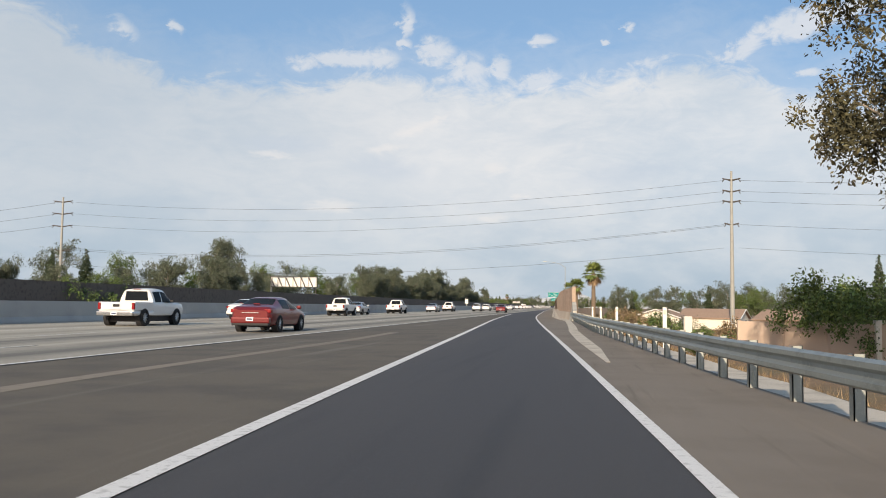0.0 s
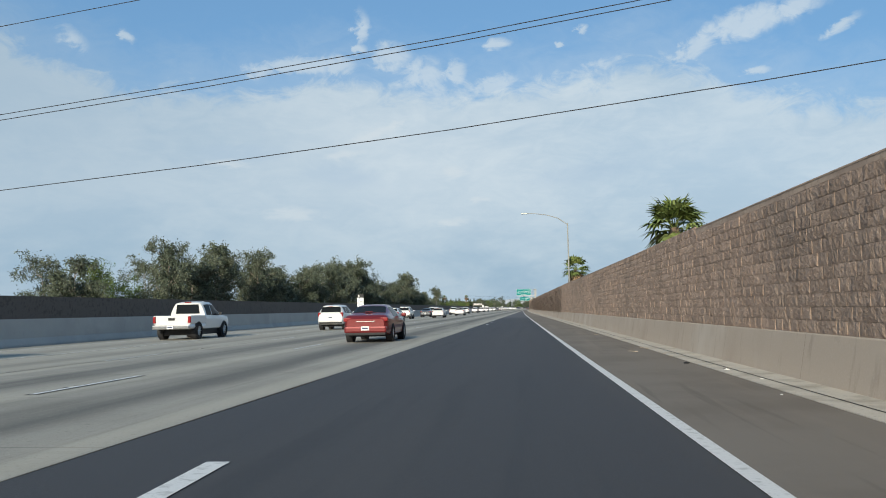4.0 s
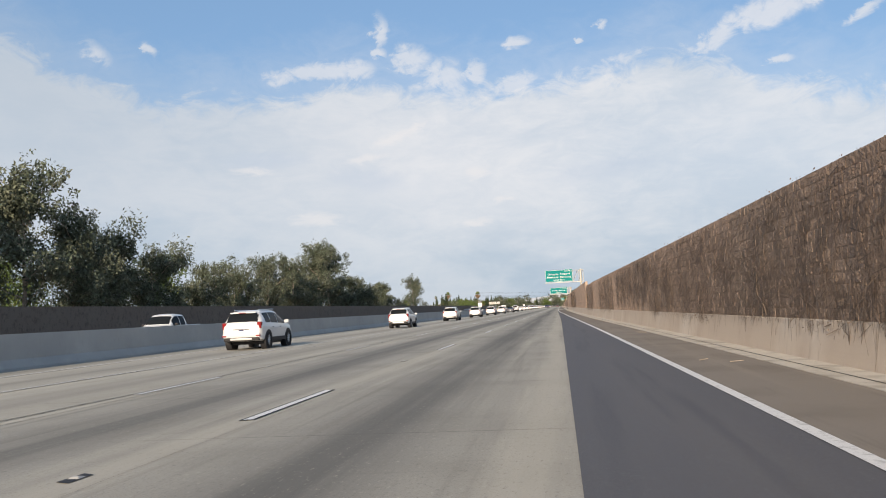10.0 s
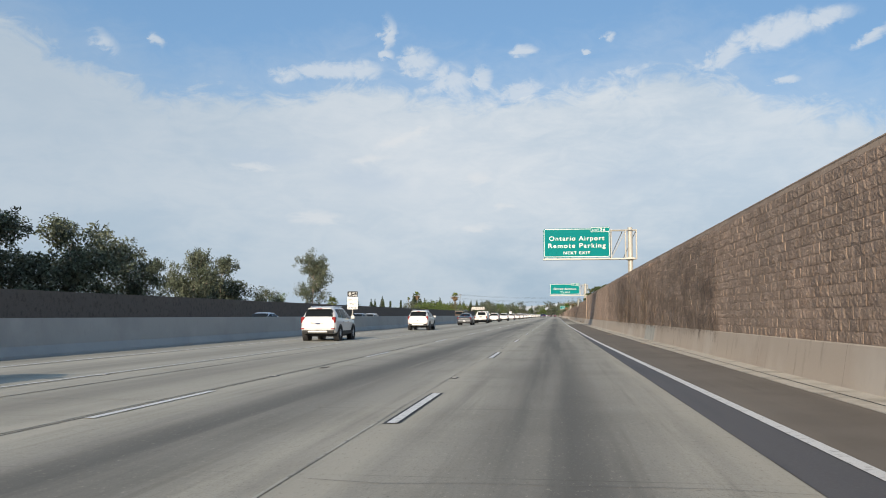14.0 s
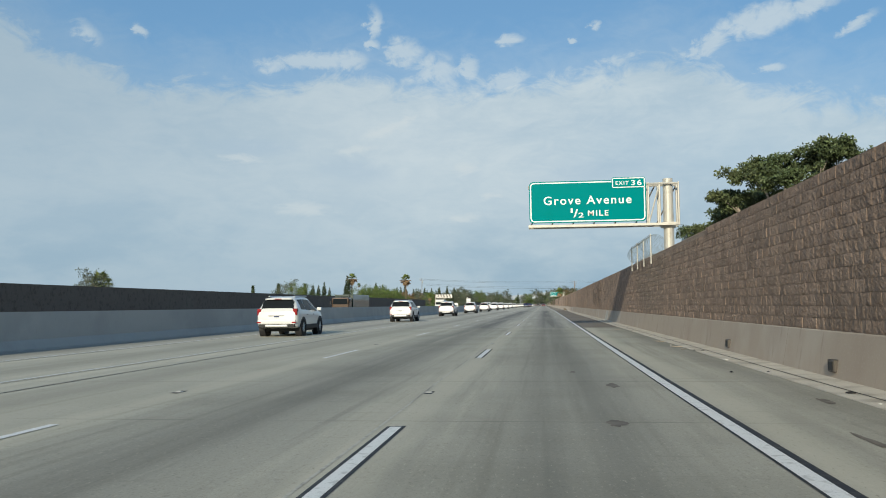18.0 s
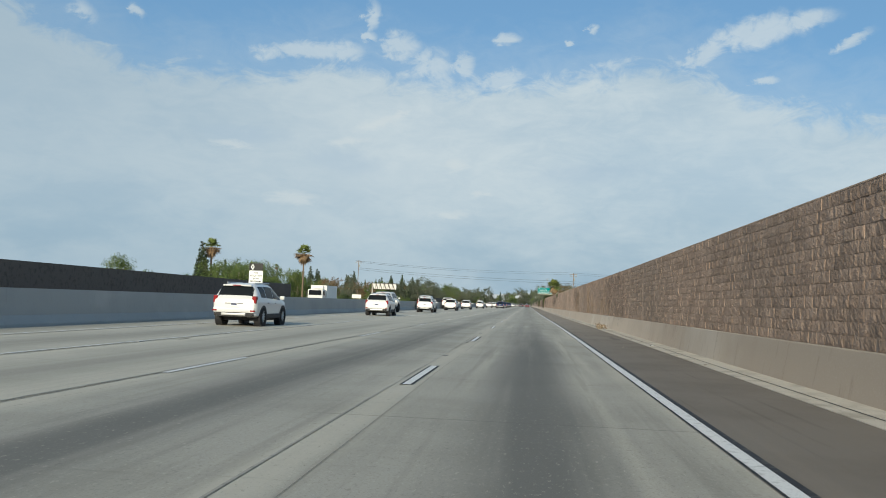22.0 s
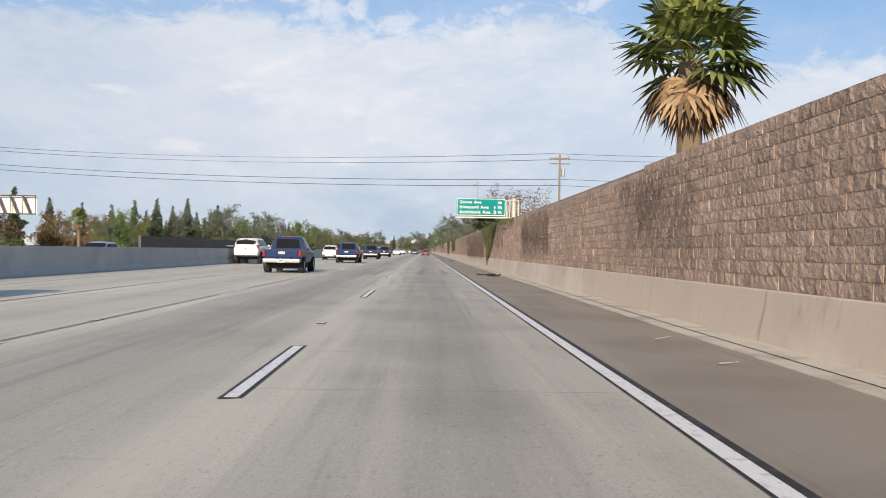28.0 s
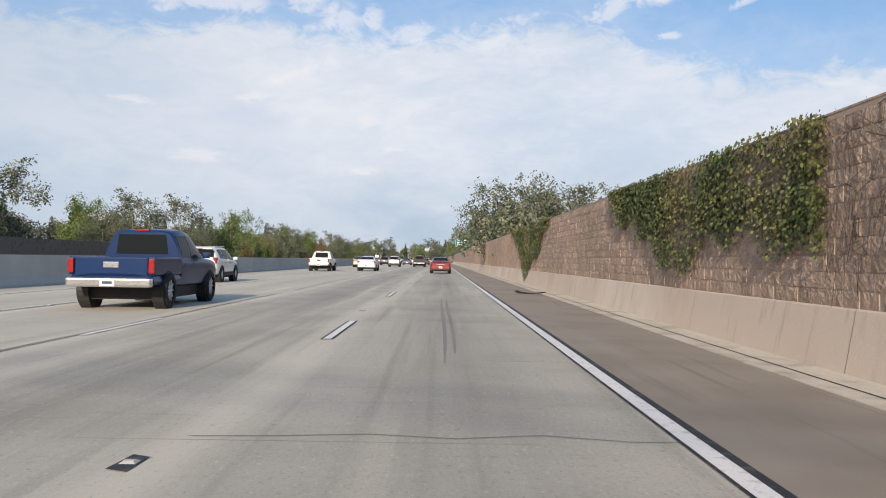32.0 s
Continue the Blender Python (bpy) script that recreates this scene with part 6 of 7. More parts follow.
HOV, L3, L2, L1 = -9.4, -5.5, -1.75, 1.7
WHITE_SUV = "white compact suv with black cladding and roof rails"
LIFTED = "large lifted white suv with black wheels"
TRAFFIC = [
    # by the ramp
    ("pickup", "white", -7.5, 37.4, "white crew-cab pickup truck in the carpool lane", False), ("sedan", "white", HOV, 57, "white sedan in the carpool lane", False), ("pickup", "white", HOV, 82, "white crew-cab pickup truck in the carpool lane", False),
    ("sedan", "silver", HOV - 1.0, 93, "silver sedan in the carpool lane", False), ("pickup", "white", HOV, 110, "white crew-cab pickup truck in the carpool lane", False), ("pickup", "white", HOV, 160, "white crew-cab pickup truck in the carpool lane", False),
    ("sedan", "red", 1.2, 32.6, "dark red sedan with silver trim", False), ("sedan", "red", L1 - .2, 153, "dark red sedan with silver trim", False),
    ("sedan", "silver", HOV, 141, "silver sedan in the carpool lane", False), ("suv", "white", L3, 176, "white suv in the middle lane", False),
    # along the wall
    ("hatch", "white", L3 - .9, 205, "white hatchback in the middle lane", False), ("hatch", "white", L3 - .5, 244, "white hatchback in the middle lane", False), ("hatch", "white", L3 - .3, 278.5, "white hatchback in the middle lane", False),
    ("sedan", "grey", HOV - .4, 259.4, "dark grey sedan in the carpool lane", False), 
    ("sedan", "grey", HOV, 530, "dark grey sedan in the carpool lane", False), ("pickup", "white", HOV, 553, "white pickup truck in the carpool lane", False),
    # side by side near the third sign
    ("big_suv", "white", HOV - 2.7, 751.2, LIFTED, False), ("big_suv", "white", HOV - 2.7, 784.2, LIFTED, False), ("big_suv", "white", HOV - 2.7, 816.6, LIFTED, False), ("big_suv", "white", HOV - 2.7, 917.0, LIFTED, False),
    ("pickup", "blue", L3, 894.2, "dark blue pickup truck with chrome bumper and silver wheels", False), ("pickup", "blue", L3, 928.2, "dark blue pickup truck with chrome bumper and silver wheels", False), ("pickup", "blue", L3, 961.4, "dark blue pickup truck with chrome bumper and silver wheels", False), ("pickup", "blue", L3, 997, "dark blue pickup truck with chrome bumper and silver wheels", False),
    ("pickup", "white", HOV, 1055, "white pickup truck in the carpool lane", False),
    ("sedan", "white", L3, 1060, "white sedan in the middle lane", False), ("sedan", "red", L1, 1052, "red sedan in the slow lane", False),
]
# the white compact suvs that keep pace in the carpool lane
TRAFFIC += [("suv", "white", HOV, y, WHITE_SUV, True) for y in (233.3, 268.0, 304.0, 338.0, 372.5, 405.1, 435.3, 465.0, 494.4, 581.2, 611.3, 641.8, 672.7, 703.0, 733.3, 762.5, 793.0, 823.7, 916.1, 949.2, 982.9, 1017.1, 868.5)]
for k, (kind, colour, x, y, label, clad) in enumerate(TRAFFIC):
    # y is where the rear stands
    back = {"sedan": 2.4, "hatch": 2.1, "suv": 2.15, "pickup": 2.7, "big_suv": 2.5}[kind]
    park(kind, colour, x, y + back, label, 1, clad=clad, lift=0.12 if "lifted" in label else 0.0)
far_rng = random.Random(5)
COLOURS = ["white", "silver", "grey", "black", "white", "tan", "red", "white", "silver", "grey"]
KINDS = ["sedan", "suv", "sedan", "pickup", "hatch", "sedan", "suv"]
for k in range(34):
    lane = (HOV, L3, L2, L1)[k % 4]
    y = 1094 + k * 13.5 + far_rng.uniform(-5, 5) + (14 if lane == L1 else 0)
    kind, colour = KINDS[far_rng.randrange(7)], COLOURS[far_rng.randrange(10)]
    park(kind, colour, lane, y, "distant " + {"tan": "tan", "red": "red"}.get(colour, colour) + " " + {"suv": "suv", "hatch": "hatchback", "pickup": "pickup truck", "sedan": "sedan"}[kind] + " in slow traffic", 1, "distant cars", far=True)
for kind, colour, x, y, label in (("sedan", "grey", -20, 94, "dark sedan on the opposite carriageway"), ("pickup", "white", -20, 353, "white pickup truck on the opposite carriageway"), ("sedan", "silver", -20, 487, "silver sedan on the opposite carriageway"),
                                  ("sedan", "silver", -20, 518, "silver car on the opposite carriageway"), ("hatch", "white", -20.5, 526, "white car on the opposite carriageway"), ("suv", "white", -21, 870, "white suv on the opposite carriageway"),
                                  ("sedan", "silver", -18.5, 905, "silver sedan on the opposite carriageway"), ("sedan", "white", -22, 955, "white sedan on the opposite carriageway")):
    park(kind, colour, x, y, label, -1, "cars on the opposite carriageway", far=True)


def truck(x, y, length, box_mat, cab_mat, box_h, label):
    """A box truck coming down the opposite carriageway, its cab towards the viewer."""
    s = empty("box_truck", pose(x, y, 0.0))
    tagged(s, label, "truck", "trucks")
    box_part("cargo_box", (-1.2, 1.2, 0, length, .95, box_h), box_mat, s, "", .04)
    cab = box_part("cab", (-1.1, 1.1, -2.1, -.15, .6, 2.35), cab_mat, s, "", .12)
    panel("windscreen", [(-.95, -2.09, 1.5), (.95, -2.09, 1.5), (.9, -2.09, 2.2), (-.9, -2.09, 2.2)], "car_glass", cab, .02)
    for q in (-1, 1):
        panel("side_window", [(q * 1.1, -1.9 if q > 0 else -1.0, 1.55), (q * 1.1, -1.0 if q > 0 else -1.9, 1.55), (q * 1.1, -1.0 if q > 0 else -1.9, 2.15), (q * 1.1, -1.9 if q > 0 else -1.0, 2.15)], "car_glass", cab, .01)
        box_part("mirror", (q * 1.3 - .08, q * 1.3 + .08, -1.95, -1.85, 1.5, 1.95), "trim", s)
        for wy in (-1.3, length * .7, length * .7 + 1.1):
            wheel(s, q * 1.0, wy, .48, .3, q)
    box_part("cooling_unit", (-.75, .75, -.5, -.02, 2.45, min(box_h - .1, 3.1)), box_mat, s, "", .05)
    box_part("chassis", (-.5, .5, -1.9, length - .3, .5, .9), "trim", s)


truck(-28.6, 791.8, 6.5, "white_paint", "paint_white", 2.95, "white refrigerated box truck on the opposite carriageway")
truck(-24, 653.6, 10.0, "paint_green", "paint_brown", 2.75, "brown cab truck with a dark green trailer")


# ---- vegetation beyond the far wall and down the road ----
far_kinds = [(tree("broad_tree", 81, 9, 3.6, "leaf_green", .05, 9500, .32, .02, .27, 13), 9), (tree("broad_tree", 82, 8, 3.6, "leaf_rust", .05, 8500, .32, .02, .27, 12), 8),
             (conifer("conifer", 83, 13, 2.6, "leaf_dark", 4200), 13), (tree("broad_tree", 84, 10, 3.6, "leaf_euc", .05, 9500, .34, .02, .25, 13), 10), (conifer("cypress", 85, 9, 1.0, "leaf_dark", 2000), 9)]
r = random.Random(21)
spots_ = [(-62, 838, 7.4, 0), (-60, 846, 7.0, 0), (-58, 855, 8.2, 0), (-64, 862, 8.6, 0), (-60, 870, 7.6, 0), (-56, 878, 7.4, 0), (-58, 888, 7.2, 0), (-62, 895, 7.6, 0), (-48, 812, 6.2, 0), (-52, 818, 6.6, 0), (-70, 850, 12.8, 2),
          (-40, 690, 5.0, 0), (-46, 700, 5.6, 3), (-45, 765, 5.0, 0), (-66, 120, 9.4, 2), (-70, 125, 8.2, 2), (-61.5, 122, 9.6, 2), (-72, 118, 7.6, 2), (-60, 760, 7.5, 4), (-58, 715, 6.0, 4), (-60, 738, 7.0, 4), (-50, 640, 5.2, 3), (-45, 560, 5.4, 3), (-44, 553, 4.8, 3), (-46, 567, 5.0, 0), (-60, 1046, 12.5, 2), (-57, 1060, 13.5, 2), (-63, 1068, 12, 2), (-55, 1082, 13, 2), (-58, 1054, 8.5, 3), (-52, 1074, 9.5, 3)]
for k in range(84):
    y = 880 + k * 8 + r.uniform(-5, 5)
    spots_.append((-62 - r.uniform(0, 30), y, r.uniform(4.2, 6.6) * (1 + (y - 880) / 1500) * (1.3 if y > 965 else 1.0), (0, 1, 3, 1, 0)[k % 5]))
for k in range(24):
    y = 940 + k * 22 + r.uniform(-8, 8)
    spots_.append((-88 - r.uniform(0, 40), y, r.uniform(11.5, 15.5) * (1 + (y - 940) / 2000), 2))
for k in range(34):
    spots_.append((-47 - r.uniform(0, 22), 1030 + k * 7 + r.uniform(-3, 3), r.uniform(4.8, 8.2), (3, 2, 0, 1, 2, 3)[k % 6]))
for k in range(22):
    spots_.append((-46 - r.uniform(0, 14), 1080 + k * 26 + r.uniform(-8, 8), r.uniform(8, 12.5), (3, 0, 3)[k % 3]))
for k in range(26):
    spots_.append((9.5 + r.uniform(0, 16), 1165 + k * 24 + r.uniform(-8, 8), r.uniform(8, 13), (3, 0, 3, 2)[k % 4]))
for k in range(44):
    spots_.append((-130 + k * 6.2 + r.uniform(-3, 3), 1905 + r.uniform(0, 160), r.uniform(12, 26), (3, 0, 2, 3)[k % 4]))
# behind the houses right of the ramp
for k in range(40):
    a = r.uniform(0, 1)
    spots_.append((58 + a * 95 + r.uniform(-6, 6), 150 + r.uniform(0, 60) + (1 - a) * 50, r.uniform(4.6, 7.2), (3, 3, 0, 2, 3)[k % 5]))
for k in range(64):
    spots_.append((30 + k * 2.2 + r.uniform(-4, 4), 262 - k * .9 + r.uniform(-22, 22), r.uniform(5.2, 8.0), (3, 3, 0, 2, 3, 3)[k % 6]))
for k in range(12):
    spots_.append((88 + k * 7 + r.uniform(-3, 3), 195 + r.uniform(0, 40), r.uniform(12, 16), (2, 4)[k % 2]))
for k in range(13):
    spots_.append((-150 + k * 5.5, 250 + k * 22 + r.uniform(-6, 6), r.uniform(12, 18), (3, 0)[k % 2]))
stand(far_kinds, spots_, ["leafy green tree beside the freeway", "rust-tinged tree beside the freeway", "tall dark conifer beyond the freeway", "grey-green tree beside the freeway", "slim dark cypress beyond the freeway"], "tree", "distant trees")
for k in range(16):
    y = 800 + k * 15
    if k % 2 or y > 1040:
        continue
    placed(shrub("hedge_bush", 300 + k, 6.5, 3.2, "leaf_green", 1500, .3), -44 - r.uniform(0, 6), y, -.4, "dense green bush beside the opposite lanes", "bush", "roadside bushes")

for x, y in ((-34.2, 74), (-34.4, 79), (-34.1, 84), (-34.6, 88.5)):
    placed(shrub("wall_ivy", int(300 + y), 5.5, 4.3, "leaf_green", 2600, .22), x, y, -.4, "yellow-green climber growing over the far sound wall", "bush", "climbers on the far wall")

# ---- distant hills ----
hv, hf = [], []
hr = random.Random(3)
for k in range(61):
    x = -2400 + k * 80
    h = (.45 if x > 150 else 1.0) * (34 + 26 * math.sin(k * .23 + .6) + 14 * math.sin(k * .61) + hr.uniform(-4, 4))
    hv += [(x, 4250, -3), (x, 4280, max(8, h)), (x, 4600, -3)]
for k in range(60):
    hf += [(3 * k, 3 * k + 3, 3 * k + 4, 3 * k + 1), (3 * k + 1, 3 * k + 4, 3 * k + 5, 3 * k + 2)]
material("hill_haze", (0.40, 0.43, 0.47), 1.0, spots=[(.004, .5, (.46, .49, .53), .4, .7)], space="World")
structure(mesh_object("backdrop", hv, hf, "hill_haze", smooth=True), "pale hazy hills on the horizon")

# ---- houses beyond the ramp ----
material("stucco", (0.52, 0.40, 0.32), 0.9, spots=[(1.5, .4, (.48, .40, .31), .5, .7)], bump_scale=30, bump_height=.01)
material("stucco_pale", (0.70, 0.66, 0.58), 0.9, spots=[(1.5, .4, (.6, .56, .5), .5, .7)])
material("roof_tile", (0.36, 0.25, 0.18), 0.9, spots=[(5, .6, (.22, .145, .105), .45, .7), (25, .4, (.40, .29, .21), .5, .7)], bump_scale=14, bump_height=.03)
material("window_dark", (0.03, 0.035, 0.04), 0.15, spec=0.6)


def house(x, y, w, d, h, rise, turn, wall_mat, label, base=-2.4):
    """A low gabled house: walls, tiled roof, white fascia, windows and a door."""
    s = empty("house", pose(x, y, base, 0, 0, turn))
    tagged(s, label, "house", "houses")
    bm = bmesh.new()
    box(bm, -w / 2, w / 2, -d / 2, d / 2, 0, h)
    for q in (-1, 1):
        a = [bm.verts.new(p) for p in ((-w / 2, q * d / 2, h), (w / 2, q * d / 2, h), (0, q * d / 2, h + rise))]
        bm.faces.new(a if q < 0 else a[::-1])
    part("wall", bm, wall_mat, s)
    for q in (-1, 1):
        e, t = .45, .12
        bm = bmesh.new()
        k = rise / (w / 2)
        lo, hi = (q * (w / 2 + e), h - k * e), (0, h + rise)
        vs = [bm.verts.new((px, py, pz + dz)) for dz in (.02, .02 + t) for px, py, pz in ((lo[0], -d / 2 - e, lo[1]), (hi[0], -d / 2 - e, hi[1]), (hi[0], d / 2 + e, hi[1]), (lo[0], d / 2 + e, lo[1]))]
        for c in ((3, 2, 1, 0), (4, 5, 6, 7), (0, 1, 5, 4), (1, 2, 6, 5), (2, 3, 7, 6), (3, 0, 4, 7)):
            bm.faces.new([vs[i] for i in c])
        bmesh.ops.recalc_face_normals(bm, faces=bm.faces[:])
        roof = part("roof", bm, "roof_tile", s)
        tube_part("fascia", (lo[0], -d / 2 - e - .03, lo[1] + .08), (hi[0], -d / 2 - e - .03, hi[1] + .08), .10, .10, "white_paint", roof, 4)
    for q in (-.28, .25):
        win = box_part("window", (q * w - .7, q * w + .7, -d / 2 - .05, -d / 2 + .02, 1.0, 2.1), "window_dark", s)
        box_part("sill", (q * w - .8, q * w + .8, -d / 2 - .12, -d / 2, .92, 1.0), "white_paint", win)
    box_part("vent", (-.3, .3, -d / 2 - .04, -d / 2, h + rise * .3, h + rise * .3 + .4), "window_dark", s)


house(50, 140, 13, 10, 2.5, 1.5, 62, "stucco", "low stucco house with a tan tiled roof", -2.9)
house(62, 118, 12, 11, 2.6, 1.5, 25, "stucco", "low tan stucco house with a tiled gable roof", -2.9)
house(40, 158, 11, 10, 2.5, 1.5, 70, "stucco_pale", "low pale house with a tan tiled roof and white fascia", -2.9)
house(74, 128, 12, 11, 2.6, 1.6, 60, "stucco", "low tan house with a broad tiled roof", -2.9)
for k in range(4):
    house(30 + k * 1.5, 152 + k * 12, 8, 8, 2.5, 1.3, -20 + 8 * k, "stucco_pale", "small pale house in a row of gables", -2.9)
house(-88, 905, 13, 11, 2.8, 2.0, 70, "stucco_pale", "white house with a tiled roof beyond the freeway", -.4)
house(-92, 930, 12, 11, 2.8, 1.8, 60, "stucco", "tan house with a tiled roof beyond the freeway", -.4)
house(-80, 985, 12, 10, 2.8, 1.9, 75, "stucco_pale", "pale house with a tiled roof among trees", -.4)

# the block wall of the lots below the ramp
lot = empty("wall_lot")
structure(lot, "tan stucco lot wall with pale pillars")
pts = [(26.4, 64.5), (34.4, 59.6), (40, 50), (46, 40)]
for (xa, ya), (xb, yb_) in zip(pts[:-1], pts[1:]):
    n = 3
    for k in range(n):
        x0, y0 = xa + (xb - xa) * k / n, ya + (yb_ - ya) * k / n
        x1, y1_ = xa + (xb - xa) * (k + 1) / n, ya + (yb_ - ya) * (k + 1) / n
        d = Vector((x1 - x0, y1_ - y0, 0))
        nrm = Vector((-d.y, d.x, 0)).normalized() * .1
        v = []
        for z in (-2.6, .35):
            for sx_, sy_, sg in ((x0, y0, 1), (x1, y1_, 1), (x1, y1_, -1), (x0, y0, -1)):
                v.append((sx_ + sg * nrm.x, sy_ + sg * nrm.y, z))
        mesh_object("wall_panel", v, [(0, 1, 5, 4), (1, 2, 6, 5), (2, 3, 7, 6), (3, 0, 4, 7), (4, 5, 6, 7), (3, 2, 1, 0)], "stucco", lot)
        box_part("pilaster", (x0 - .14, x0 + .14, y0 - .14, y0 + .14, -2.6, .4), "stucco", lot)
    if ya > 64:
        xa, ya = 23.2, 68.0
    box_part("pillar", (xa - .3, xa + .3, ya - .3, ya + .3, -2.6, .6), "stucco_pale", lot, "pale pillar", .04)

# grass and dry litter on the slope
gv, gf = [], []
r = random.Random(9)
for k in range(16000):
    y = r.uniform(-5, 110)
    x = right_foot(y) + abs(r.gauss(0, 1)) * 6 + 1.6
    z = float(np.interp(x - right_foot(y), [0, 1.2, 8, 30], [-.12, -.25, -2.4, -2.4])) - .03
    h, a = r.uniform(.08, .34), r.uniform(0, 6.28)
    lean = (r.uniform(-.2, .2), r.uniform(-.2, .2))
    i = len(gv)
    gv += [(x + math.cos(a) * .011, y + math.sin(a) * .011, z), (x - math.cos(a) * .011, y - math.sin(a) * .011, z), (x + lean[0], y + lean[1], z + h)]
    gf.append((i, i + 1, i + 2))
tagged(mesh_object("dry_grass", gv, gf, "leaf_dry"), "sparse dry tan grass on the slope behind the guardrail", "grass", "", "stuff")


# ---- climbers on the wall ----
def vine_mat(name, label, zones, count, size, mat, seed, twigs=False):
    """Leaves or dry stems spread over stretches (y0, y1, low, high) of the wall."""
    r = random.Random(seed)
    v, f = [], []
    for y0, y1, shape in zones:
        for _ in range(int(count * (y1 - y0))):
            y = r.uniform(y0, y1)
            top = wall_top(y) + .06
            low = shape((y - y0) / (y1 - y0))
            z = top - (top - low) * r.random() ** (.8 if twigs else 1.0)
            # it grows in patches
            if r.random() > .62 + .38 * math.sin(y * 1.1 + 2 * math.sin(z * 1.7)) * math.sin(z * 2.6 + y * .6):
                continue
            if r.random() < .12:
                z = low - r.uniform(0, .3)
            x = wall_x(y) - r.uniform(.01, .09 if twigs else .20)
            i = len(v)
            if twigs:
                L = r.uniform(.15, .6) * size
                a = r.choice((1.57, 1.57, 1.2, 1.9, .5, 2.6)) + r.uniform(-.35, .35)
                w = r.uniform(.004, .011)
                d, q = (math.cos(a), math.sin(a)), (-math.sin(a), math.cos(a))
                bow = r.uniform(-.06, .02)
                v += [(x, y - q[0] * w, z - q[1] * w), (x, y + q[0] * w, z + q[1] * w), (x + bow, y + d[0] * L + q[0] * w, z - d[1] * L + q[1] * w), (x + bow, y + d[0] * L - q[0] * w, z - d[1] * L - q[1] * w)]
            else:
                s = size * r.uniform(.6, 1.3)
                a = r.uniform(0, 6.28)
                n = Vector((-1, r.uniform(-.7, .7), r.uniform(-.2, .9))).normalized()
                t = n.cross(Vector((0, math.cos(a), math.sin(a)))).normalized()
                b = n.cross(t)
                p = Vector((x, y, z))
                v += [tuple(p - t * s * .5), tuple(p + b * s * .4), tuple(p + t * s * .5), tuple(p - b * s * .4)]
            f.append((i, i + 1, i + 2, i + 3))
    ob = mesh_object(name, v, f, mat)
    return tagged(ob, label, "climber", "", "stuff")


def stem_net(label, zones, per_metre, seed):
    """Woody creeper stems that climb the wall from the footing, fork and thin out."""
    r = random.Random(seed)
    v, f = [], []

    def limb(y, z, a, rad, steps):
        for _ in range(steps):
            L = r.uniform(.12, .26)
            y2, z2 = y + math.cos(a) * L, z + math.sin(a) * L
            if z2 > wall_top(y2) - .05 or z2 < FOOT - .1 or rad < .004:
                return
            i = len(v)
            for yy, zz, q in ((y, z, rad), (y2, z2, rad * .9)):
                x = wall_x(yy) - .03
                n = (-math.sin(a), math.cos(a))
                v.extend([(x, yy + n[0] * q, zz + n[1] * q), (x - q * 1.4, yy, zz), (x, yy - n[0] * q, zz - n[1] * q)])
            f.extend([(i, i + 1, i + 4, i + 3), (i + 1, i + 2, i + 5, i + 4), (i + 2, i, i + 3, i + 5)])
            y, z, rad = y2, z2, rad * .93
            a += r.uniform(-.8, .8) + (1.57 - a) * .06
            if r.random() < .34:
                limb(y, z, a + r.choice((-1, 1)) * r.uniform(.8, 1.7), rad * .72, steps - 2)

    for y0, y1 in zones:
        for _ in range(int((y1 - y0) * per_metre)):
            limb(r.uniform(y0, y1), FOOT + r.uniform(0, .9) * r.random(), r.choice((.35, 2.8, 1.2, 1.9)) + r.uniform(-.3, .3), r.uniform(.010, .026), r.randint(6, 14))
    tagged(mesh_object("creeper_stems", v, f, "stem"), label, "climber", "", "stuff")


material("stem", (0.20, 0.15, 0.11), 0.95, spots=[(6, .6, (.29, .22, .165), .45, .68)], space="World")
stem_net("woody dead creeper stems forking over the block wall", [(464, 488)], 1.0, 41)
stem_net("woody dead creeper stems in the dry mat on the wall", [(208, 345), (922, 950)], .10, 42)
stem_net("thin creeper stems on the block wall", [(724, 740), (752, 758)], .5, 43)

dry = lambda u: .80 + .25 * math.sin(u * 31) ** 2 + .2 * math.sin(u * 77) ** 2
half = lambda u: 1.3 + .7 * math.sin(u * 23) ** 2
vine_mat("dry_creeper", "dark dry creeper stems matted over the block wall", [(208, 345, dry), (345, 362, half), (365, 379.4, dry), (389.5, 406.5, dry), (452, 490, dry)], 430, 1.0, "twig", 1, True)
vine_mat("dry_creeper", "brown dry creeper stems matted over the block wall", [(922, 948, dry)], 430, 1.0, "twig", 2, True)
vine_mat("dry_creeper", "thin dry creeper stems on the block wall", [(716, 726, dry), (752, 760, half), (815, 833, half), (868, 874, half), (886, 895, half), (886, 895, half), (905, 912, half), (958, 964, half), (984, 989, half), (620, 632, half), (480, 500, half)], 170, 1.0, "twig", 8, True)
vine_mat("dry_creeper_leaves", "withered brown leaves caught in the creeper", [(212, 345, dry), (922, 948, dry)], 110, .045, "twig", 3)
ivy = lambda u: 3.0 - 2.6 * max(0.0, math.sin(math.pi * min(1, u * 1.05))) ** 1.6 * (.65 + .35 * math.sin(u * 9) ** 2)
vine_mat("ivy", "green ivy hanging over the wall", [(910.5, 922.5, ivy)], 1500, .072, "leaf_ivy", 4)
vine_mat("ivy", "green ivy hanging over the wall", [(989, 1001.5, lambda u: float(np.interp(u, [0, .25, .35, .5, .7, 1], [1.55, 1.95, 1.9, 1.2, 2.1, 2.75])) + .18 * math.sin(u * 40))], 1900, .072, "leaf_ivy", 5)
vine_mat("ivy", "green ivy hanging over the wall", [(1015, 1033, ivy)], 800, .10, "leaf_ivy", 6)
